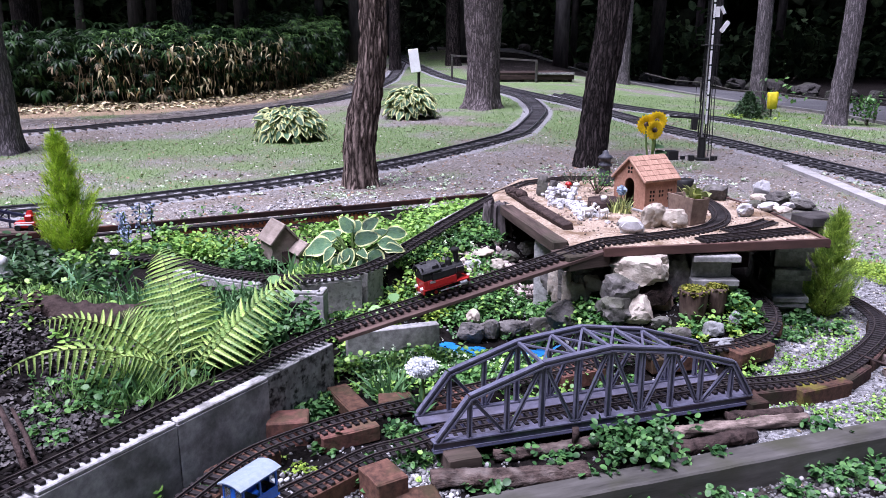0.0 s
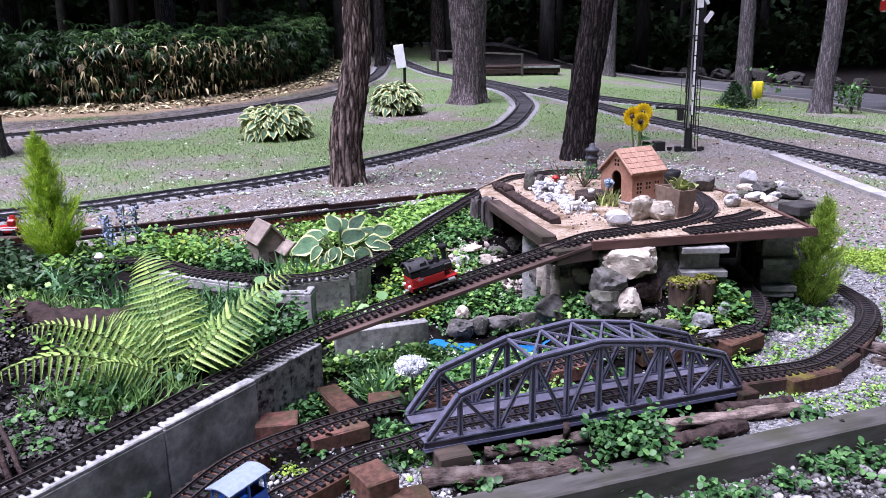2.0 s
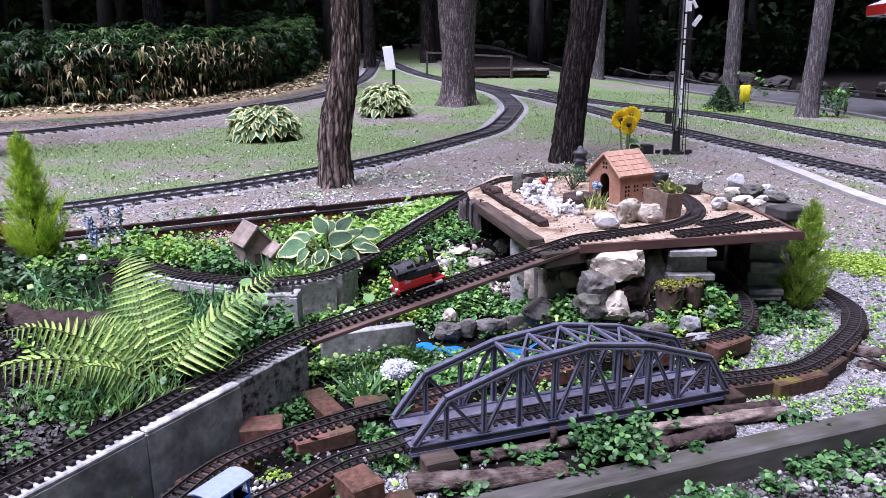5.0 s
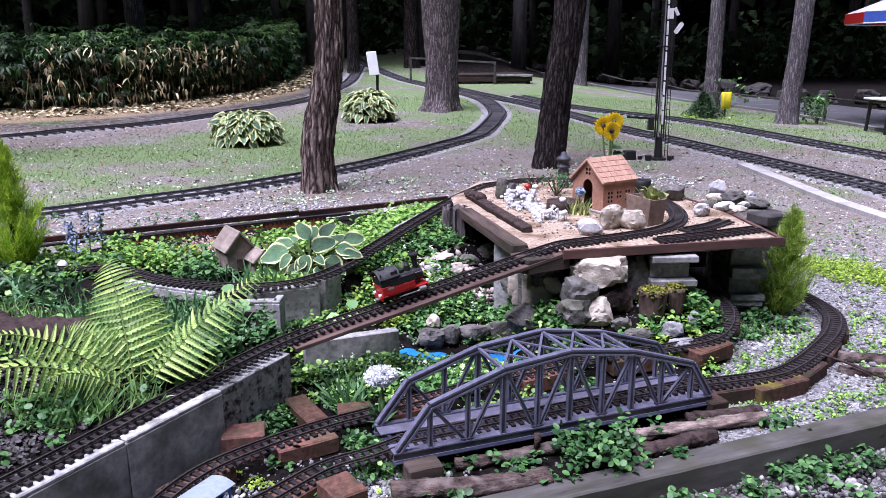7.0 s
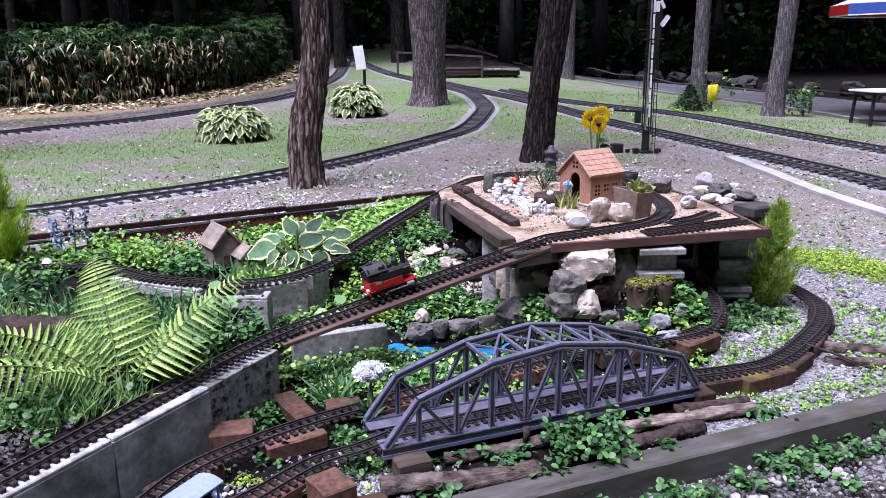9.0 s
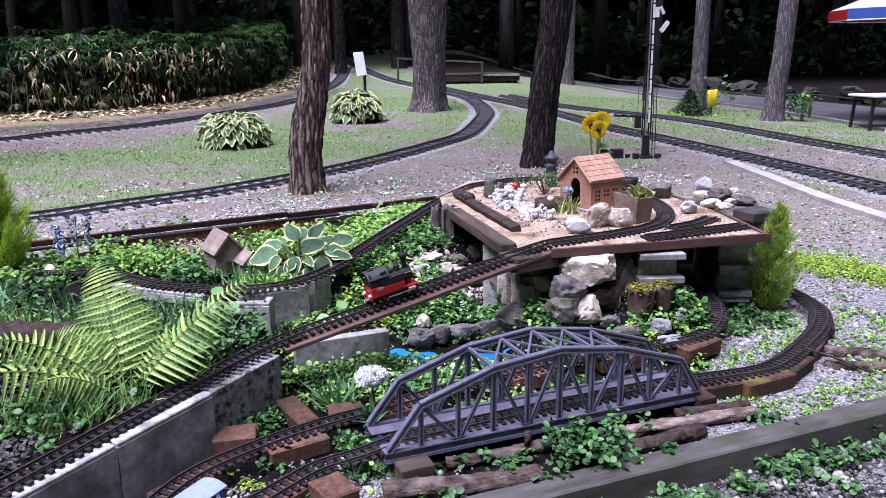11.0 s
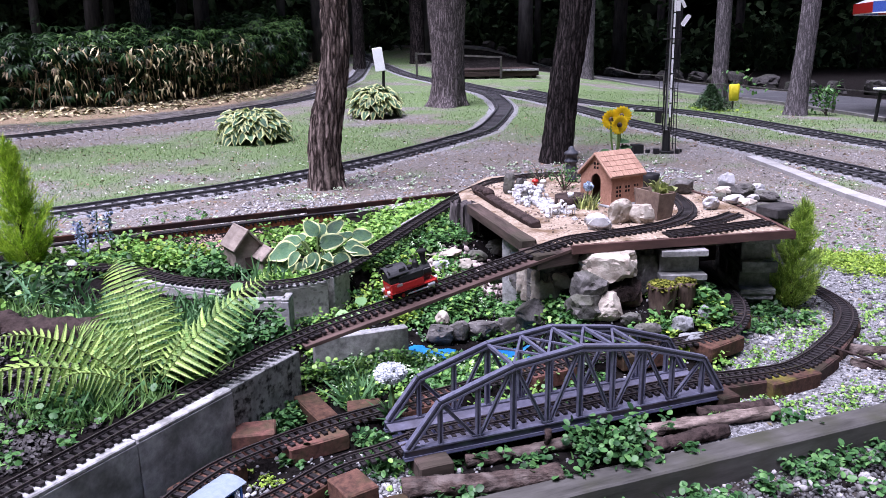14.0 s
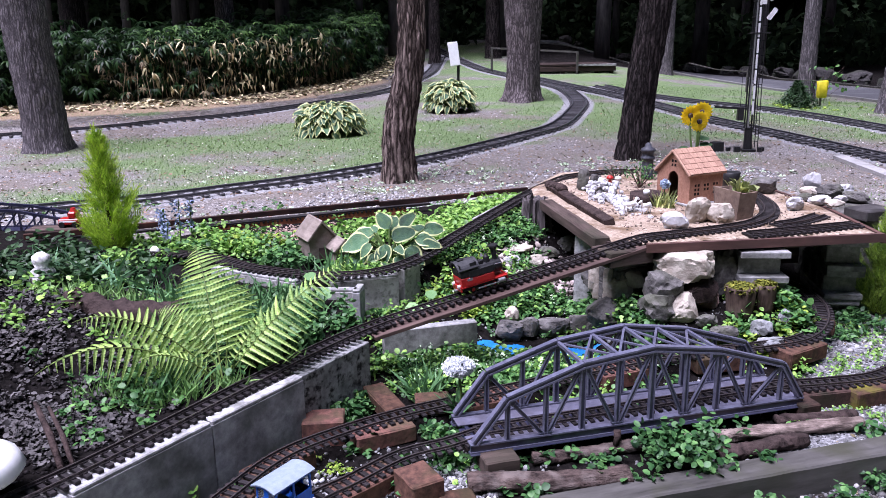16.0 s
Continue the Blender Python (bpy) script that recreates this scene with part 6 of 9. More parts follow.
def weeds(label, box_, count, leaf, material, seed, keep, lift=0.05, dense=4.0, bare=0.1):
    """Small leafy weeds in uneven clumps wherever keep allows."""
    rng = np.random.default_rng(seed)
    x, y = rng.uniform(box_[0], box_[1], count), rng.uniform(box_[2], box_[3], count)
    ok = keep(x, y) & (bumps(x, y, dense, seed) + 0.7 * bumps(x, y, dense * 3, seed + 1) > bare)
    x, y = x[ok], y[ok]
    k = rng.integers(4, 10, len(x))
    cx, cy, h = np.repeat(x, k), np.repeat(y, k), np.repeat(rng.uniform(0.2, 1.0, len(x)) * lift, k)
    n = len(cx)
    px, py = cx + rng.normal(0, 0.6, n) * leaf, cy + rng.normal(0, 0.6, n) * leaf
    pos = np.stack([px, py, ground_z(px, py) + 0.004 + h * rng.uniform(0.4, 1.1, n)], 1)
    s = rng.uniform(0.5, 1.25, n) * leaf
    return scatter("groundcover", ROUND_V, ROUND_F, pos, turns(n, 0.5, rng), np.stack([s * rng.uniform(0.75, 1.1, n), s, s], 1), material, "stuff", label, "groundcover")


def clear_of(*lines):
    flat = [[(p[0], p[1]) for p in ln] for ln in lines]
    return lambda x, y: np.min([line_dist(ln, x, y) for ln in flat], 0)


low_tracks = clear_of(INNER_LINE, OUTER_LINE, OUTER_LINE2)
high_tracks = clear_of(WALL_LINE, BACK_LINE)
hollow = lambda x, y: ((x < -0.03) | (y > 2.02 + 0.334 * x)) & (((x - 0.24) / 0.26) ** 2 + ((y - 2.80) / 0.11) ** 2 > 1) & (low_tracks(x, y) > 0.062) & (side_of(LAYOUT, x, y) > 0.10) & (side_of(PLATEAU, x, y) < -0.05) & (x - 0.5 * (y - 2.3) < 1.0)
bed = lambda x, y: (high_tracks(x, y) > 0.075) & (side_of(PLATEAU, x, y) > 0.08)
weeds("mixed green weeds filling the hollow", (-0.75, 1.35, 1.6, 3.2), 1300, 0.02, M["leaf"], 3, hollow, 0.05, 3.0, -0.1)
weeds("light green weeds among the bricks", (-0.75, 1.35, 1.6, 3.2), 2200, 0.019, M["leaf_light"], 7, hollow, 0.06, 4.0, 0.05)
weeds("dark green weeds over the bed", (-2.5, -0.55, 1.6, 3.9), 1500, 0.027, M["leaf"], 11, bed, 0.07, 2.6, 0.25)
weeds("light green seedlings over the bed", (-2.3, -0.6, 1.6, 3.9), 700, 0.024, M["leaf_light"], 14, lambda x, y: bed(x, y) & (y > 2.2), 0.07, 3.0, 0.1)
weeds("leaves at the foot of the hosta", (-0.62, -0.28, 3.06, 3.26), 170, 0.022, M["leaf_light"], 17, lambda x, y: high_tracks(x, y) > 0.05, 0.06, 3.0, -1.0)
weeds("thin weeds along the back boards", (-4.5, 1.0, 4.7, 7.0), 700, 0.03, M["leaf"], 23, lambda x, y: side_of(LAYOUT, x, y) < -0.1, 0.04, 1.6, 0.1)
weeds("pale green weeds in the gravel by the trees", (-3.0, 4.6, 5.2, 9.5), 1100, 0.03, M["leaf_pale"], 29, lambda x, y: zones(x, y)[3] < 0.3, 0.02, 1.4, 0.15)
weeds("light green seedlings in the white gravel", (0.9, 2.6, 2.2, 3.6), 2600, 0.012, M["leaf_light"], 49, lambda x, y: (low_tracks(x, y) > 0.06) & (zones(x, y)[1] > 0.4), 0.02, 5.0, -0.05)
weeds("low weeds in the white gravel", (0.9, 2.6, 2.2, 3.6), 1700, 0.018, M["leaf"], 19, lambda x, y: (low_tracks(x, y) > 0.07) & (zones(x, y)[1] > 0.5), 0.025, 3.0, 0.1)


def blades(label, spots, size, material, seed, tilt=0.35, name="grass"):
    rng = np.random.default_rng(seed + 500)
    pos = []
    for cx, cy, rx, ry, n in spots:
        p = np.stack([cx + rng.normal(0, 0.5, n) * rx, cy + rng.normal(0, 0.5, n) * ry], 1)
        pos.append(np.column_stack([p, ground_z(p[:, 0], p[:, 1])]))
    pos = np.concatenate(pos)
    n = len(pos)
    s = rng.uniform(0.6, 1.2, n) * size
    return scatter(name, BLADE_V, BLADE_F, pos, turns(n, tilt, rng), np.stack([s * 1.2, s, s], 1), material, "stuff", label, "grass")


blades("tufts of grass in the flower bed", [(-0.95, 2.55, 0.16, 0.14, 200), (-1.05, 2.72, 0.2, 0.16, 170), (-0.8, 2.62, 0.2, 0.2, 160), (-0.86, 2, 0.06, 0.05, 60), (-0.62, 2.36, 0.1, 0.1, 60), (-0.175, 2.379, 0.06, 0.05, 60), (-0.62, 3.1, 0.1, 0.05, 40)], 0.13, M["blade"], 1, 0.4)
def reeds(label, spots, seed):
    rng = np.random.default_rng(seed)
    pos = np.array([(cx + rng.normal(0, 0.05), cy + rng.normal(0, 0.04), float(ground_z(cx, cy))) for cx, cy, k in spots for _ in range(k)])
    n = len(pos)
    R = turns(n, 0.25, rng) @ np.array([[1, 0, 0], [0, 0.62, -0.78], [0, 0.78, 0.62]])
    s = rng.uniform(0.13, 0.24, n)
    m = surface("reed", (0.06, 0.16, 0.075), (0.15, 0.30, 0.15), 20, 0.6, 0, vary=0.3, island=True, sheer=0.15)
    return scatter("reed_leaves", LONG_V, LONG_F, pos, R, np.stack([s * 0.42, s, s], 1), m, "stuff", label, "grass")


blades("thin grass blades under the fern", [(-0.80, 1.97, 0.06, 0.03, 70), (-0.90, 1.92, 0.08, 0.03, 60), (-0.70, 2.05, 0.05, 0.04, 50), (-1.05, 1.98, 0.1, 0.05, 50), (-1.25, 2.72, 0.22, 0.14, 240), (-1.5, 2.8, 0.22, 0.14, 200), (-1.08, 2.85, 0.14, 0.1, 140), (-0.62, 2.2, 0.05, 0.06, 50), (-0.98, 2.45, 0.2, 0.12, 160)], 0.075, M["grass_light"], 3, 0.55)
reeds("broad bluish grass leaves arching over the bed", [(-1.45, 2.95, 12), (-1.62, 3.05, 12), (-1.25, 2.8, 10), (-1.8, 3.1, 10), (-1.35, 3.1, 8), (-1.05, 2.75, 8)], 5)


def lawn_grass():
    rng = np.random.default_rng(77)
    n = 170000
    y = 5.0 + 13.5 * rng.uniform(0, 1, n) ** 1.25
    x = rng.uniform(-0.64, 0.68, n) * (y + 1.5)
    keep = zones(x, y)[0] * (1 - zones(x, y)[3]) > rng.uniform(0.1, 1.3, n)
    x, y = x[keep], y[keep]
    pos = np.stack([x, y, ground_z(x, y)], 1)
    n = len(pos)
    s = rng.uniform(0.012, 0.032, n) * (1 + y * 0.03)
    scatter("lawn_grass", BLADE_V, BLADE_F, pos, turns(n, 0.5, rng), np.stack([s * 2.2, s, s], 1), M["grass"], "stuff", "thin short grass on the lawn", "grass")


lawn_grass()


# ---- flowers ----
def ball_flower(label, at, radius, stem_to):
    ob = thing("white_flower", label, "flower")
    rng = np.random.default_rng(12)
    c = Vector(at)
    part("stem", tube([stem_to, c.lerp(Vector(stem_to), 0.5) + Vector((0.01, 0, 0)), c], 0.004, 6), M["stem"], ob)
    n = 420
    v = rng.normal(0, 1, (n, 3))
    v /= np.linalg.norm(v, axis=1)[:, None]
    pos = np.array(at) + v * radius * rng.uniform(0.75, 1.0, n)[:, None] * np.array([1.1, 1.1, 0.55])
    star = [(0, 0, 0), (1, 0.25, 0.1), (0.8, 0.8, 0.1), (0.1, 1, 0.1), (-0.7, 0.8, 0.1), (-1, 0.2, 0.1), (-0.8, -0.7, 0.1), (0, -1, 0.1), (0.8, -0.7, 0.1)]
    scatter("flower_head", star, [(0, 1, 2), (0, 3, 4), (0, 5, 6), (0, 7, 8)], pos, turns(n, 0.9, rng), np.full(n, 0.011), M["petal_white"], "", "", "", ob)
    m = 26
    p = np.tile(np.array(stem_to), (m, 1)) + rng.normal(0, 0.006, (m, 3))
    scatter("stem_leaves", LONG_V, LONG_F, p, turns(m, 0.25, rng) @ np.array([[1, 0, 0], [0, 0.4, -0.9], [0, 0.9, 0.4]]), rng.uniform(0.07, 0.13, m), M["blade"], "", "", "", ob)
    return ob


ball_flower("round white flower head on a green stem", (-0.065, 2.242, 0.408), 0.042, (-0.069, 2.229, 0.239))


def sunflower(label, base, heads, size):
    ob = thing("sunflower", label, "flower")
    b = Vector(base)
    for k, (dx, dy, dz) in enumerate(heads):
        h = b + Vector((dx, dy, dz))
        part("stem", tube([b, b.lerp(h, 0.6) + Vector((dx * 0.2, 0, 0)), h], 0.006, 6), M["stem"], ob)
        m = look(h, h + Vector((0.05 - 0.2 * k, 1, 0.12)))
        head = part("flower_disc", cyl(size * 0.13, size * 0.10, 0.02, m @ Matrix.Translation((0, 0, 0.01)), 16), M["bark"], ob, "dark brown seed disc")
        for ring, cnt in ((1.0, 18), (0.85, 14)):
            for i in range(cnt):
                a = 2 * math.pi * (i + 0.5 * (ring < 1)) / cnt
                o = new("petal", PETAL)
                o.parent = head
                o.matrix_world = m @ pose(math.cos(a) * size * 0.09, math.sin(a) * size * 0.09, 0.004, 0, 0, math.degrees(a) - 90) @ Matrix.Scale(size * 0.42 * ring, 4) @ pose(0, 0, 0, 12)
    for i, (dx, dz, s) in enumerate(((0.06, 0.12, 1), (-0.05, 0.10, -1), (0.07, 0.16, 1), (0.0, 0.07, 1))):
        o = new("leaf", SUNLEAF)
        o.parent = ob
        o.matrix_world = pose(b.x + dx * 0.4, b.y - 0.01, b.z + dz + 0.02, 20, 15 * s, -70 * s + 20 * i) @ Matrix.Scale(0.085, 4)
    return ob


def simple_leaf(name, material, width):
    me = bpy.data.meshes.new(name)
    me.from_pydata([(x * width / 0.28, y, z) for x, y, z in LEAF_V], [], LEAF_F)
    me.materials.append(material)
    return me


PETAL = simple_leaf("petal", M["petal_yellow"], 0.3)
SUNLEAF = simple_leaf("leaf", M["leaf_deep"], 0.45)
sunflower("artificial sunflower with yellow heads behind the house", (1.262, 4.70, 0.62), [(0.03, 0.02, 0.345), (-0.035, 0.02, 0.325), (0.005, -0.02, 0.295)], 0.125)


def blue_spikes(label, spots):
    ob = thing("blue_flowers", label, "flower")
    rng = np.random.default_rng(33)
    for x, y, h in spots:
        z = float(ground_z(x, y))
        part("stem", tube([(x, y, z), (x + 0.01, y, z + h)], 0.003, 5), M["stem"], ob)
        n = 70
        u = rng.uniform(0.45, 1, n)
        p = np.stack([x + rng.normal(0, 0.012, n), y + rng.normal(0, 0.012, n), z + h * u], 1)
        scatter("flower_spike", CHIP_V, CHIP_F, p, turns(n, 1, rng), rng.uniform(0.008, 0.018, n), M["petal_blue"], "", "", "", ob)
    return ob


blue_spikes("pale blue flower spikes in the bed", [(-1.50, 3.52, 0.22), (-1.44, 3.56, 0.25), (-1.47, 3.48, 0.17), (-1.40, 3.60, 0.24), (-1.53, 3.58, 0.2)])

# ---- dwarf bamboo hedge ----
def hedge():
    ob = thing("bamboo_hedge", "dense dwarf bamboo hedge with dry leaves at its foot", "hedge")
    rng = np.random.default_rng(5)
    line = spline([(-13, 13.8, 0), (-10.5, 15.4, 0), (-8.4, 16.3, 0), (-6.0, 17.2, 0), (-4.6, 19.0, 0), (-3.7, 21.5, 0), (-3.5, 25, 0), (-4.2, 28.5, 0)], 0.05)
    back = np.array([-0.55, 0.83])

    def spread(n, lo, hi, deep0, deep1):
        i = rng.integers(0, len(line), n)
        dep = rng.uniform(deep0, deep1, n)
        xy = line[i, :2] + back * dep[:, None] + rng.normal(0, 0.12, (n, 2))
        h = rng.uniform(lo, hi, n) * (1 + 0.16 * bumps(xy[:, 0], xy[:, 1], 1.7, 9) + 0.10 * bumps(xy[:, 0], xy[:, 1], 5.0, 10))
        return np.column_stack([xy, ground_z(xy[:, 0], xy[:, 1]) + h])
    # fans of long drooping leaves, facing out
    fan, fan_faces = [], []
    for ang, ln in ((-75, 0.8), (-38, 1.0), (0, 1.1), (40, 0.95), (78, 0.75)):
        sa, ca = math.sin(math.radians(ang)), math.cos(math.radians(ang))
        k = len(fan)
        for w, y, z in ((0.0, 0.05, 0), (-0.12, 0.38, 0.0), (0.0, 0.38, 0.04), (0.12, 0.38, 0.0), (-0.095, 0.7, -0.16), (0, 0.7, -0.11), (0.095, 0.7, -0.16), (0, 1, -0.42)):
            fan.append(((w * ca + y * sa) * ln, (-w * sa + y * ca) * ln, z * ln))
        fan_faces += [tuple(k + q for q in f) for f in ((0, 2, 1), (0, 3, 2), (1, 2, 5, 4), (2, 3, 6, 5), (4, 5, 7), (5, 6, 7))]
    single, single_faces = fan[16:24], fan_faces[:6]

    def facing(n, spread_, pitch, wild):
        h = math.atan2(-0.55, -0.83) + rng.normal(0, spread_, n)
        p = -rng.normal(pitch, wild, n)
        c, s_, cp, sp, o, zr = np.cos(h), np.sin(h), np.cos(p), np.sin(p), np.ones(n), np.zeros(n)
        rz = np.stack([np.stack([c, -s_, zr], 1), np.stack([s_, c, zr], 1), np.stack([zr, zr, o], 1)], 1)
        rx = np.stack([np.stack([o, zr, zr], 1), np.stack([zr, cp, -sp], 1), np.stack([zr, sp, cp], 1)], 1)
        return rz @ rx

    def row(name, n, lo, hi, d0, d1, size, mat, label="", sp=0.9, pitch=0.5, wild=0.4, near=None, tv=fan, tf=fan_faces):
        p = spread(n, lo, hi, d0, d1)
        if near:
            p = p[(p[:, 0] > near[0]) & (p[:, 0] < near[1])]
        if tv is single:      # dry leaves hang in clumps
            p = p[bumps(p[:, 0], p[:, 2] * 2, 3.2, 15) + 0.6 * bumps(p[:, 0], p[:, 2], 9.0, 16) > -0.12]
        k = len(p)
        return tagged(scatter(name, tv, tf, p, facing(k, sp, pitch, wild), rng.uniform(size[0], size[1], k), mat, "", "", "", ob), label)

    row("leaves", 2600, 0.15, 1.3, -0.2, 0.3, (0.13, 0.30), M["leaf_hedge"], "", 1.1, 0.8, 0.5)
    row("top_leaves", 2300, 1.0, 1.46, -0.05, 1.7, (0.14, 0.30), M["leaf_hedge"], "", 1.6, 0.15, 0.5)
    # lit colour on the top and right end only; the left stays shade-dark
    row("light_leaves", 1500, 0.95, 1.5, -0.05, 1.3, (0.12, 0.24), M["leaf_lit"], "lighter green leaves with daylight put into their colour", 1.4, 0.2, 0.45, (-7.6, -2.5))
    row("side_leaves", 1500, 0.35, 1.5, -0.15, 0.5, (0.12, 0.26), M["leaf_lit"], "lighter green leaves with daylight put into their colour", 1.0, 0.3, 0.45, (-5.0, -2.5))
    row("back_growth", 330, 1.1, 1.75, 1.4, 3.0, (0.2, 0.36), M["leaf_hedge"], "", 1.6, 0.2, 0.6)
    row("brown_leaves", 520, 0.1, 1.1, -0.25, 0.2, (0.10, 0.22), M["leaf_brown"], "withered brown leaves", 0.9, 1.0, 0.35, (-8.2, -3.4))
    row("dry_leaves", 3000, 0.2, 1.3, -0.45, -0.05, (0.08, 0.24), M["leaf_dry"], "withered straw-coloured leaves", 1.3, 1.0, 0.7, (-7.1, -3.9), single, single_faces)
    # thin straw-coloured canes showing below the leaves
    cane = [(-0.5, -0.5, 0), (0.5, -0.5, 0), (0, 0.5, 0), (-0.4, -0.4, 1), (0.4, -0.4, 1), (0, 0.4, 1)]
    p = spread(420, 0.0, 0.001, -0.35, 0.0)
    p = p[(p[:, 0] > -7.6) & (p[:, 0] < -3.6)]
    k = len(p)
    p[:, 2] = ground_z(p[:, 0], p[:, 1]) - 0.02
    scatter("cane_growth", cane, [(0, 1, 4, 3), (1, 2, 5, 4), (2, 0, 3, 5)], p, turns(k, 0.10, rng), np.stack([np.full(k, 0.016), np.full(k, 0.016), rng.uniform(0.5, 1.0, k)], 1), M["leaf_brown"], "stuff", "thin dry bamboo canes", "", ob)
    # a near-black filler that stands in for the shade between the leaves
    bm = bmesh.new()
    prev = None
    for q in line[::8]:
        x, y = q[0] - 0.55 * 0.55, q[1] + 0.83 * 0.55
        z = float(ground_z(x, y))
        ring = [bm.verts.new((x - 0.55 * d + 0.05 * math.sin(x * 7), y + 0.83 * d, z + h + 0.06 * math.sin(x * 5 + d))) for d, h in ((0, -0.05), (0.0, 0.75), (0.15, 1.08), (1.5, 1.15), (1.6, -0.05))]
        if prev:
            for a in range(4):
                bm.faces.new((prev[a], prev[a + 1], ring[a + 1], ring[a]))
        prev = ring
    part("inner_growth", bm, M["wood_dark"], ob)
    # fallen dry leaves
    for n, mat, words in ((1500, "leaf_dry", "straw-coloured fallen bamboo leaves below the hedge"), (1700, "leaf_brown", "brown fallen bamboo leaves below the hedge")):
        p = spread(n, 0.0, 0.001, -1.7, 0.2)
        p[:, 2] = ground_z(p[:, 0], p[:, 1]) + rng.uniform(0.005, 0.04, n)
        scatter("fallen_leaves", LONG_V, LONG_F, p, turns(n, 0.22, rng), np.stack([rng.uniform(0.25, 0.5, n), rng.uniform(0.10, 0.22, n), np.full(n, 0.2)], 1), M[mat], "stuff", words, "leaf litter")


hedge()

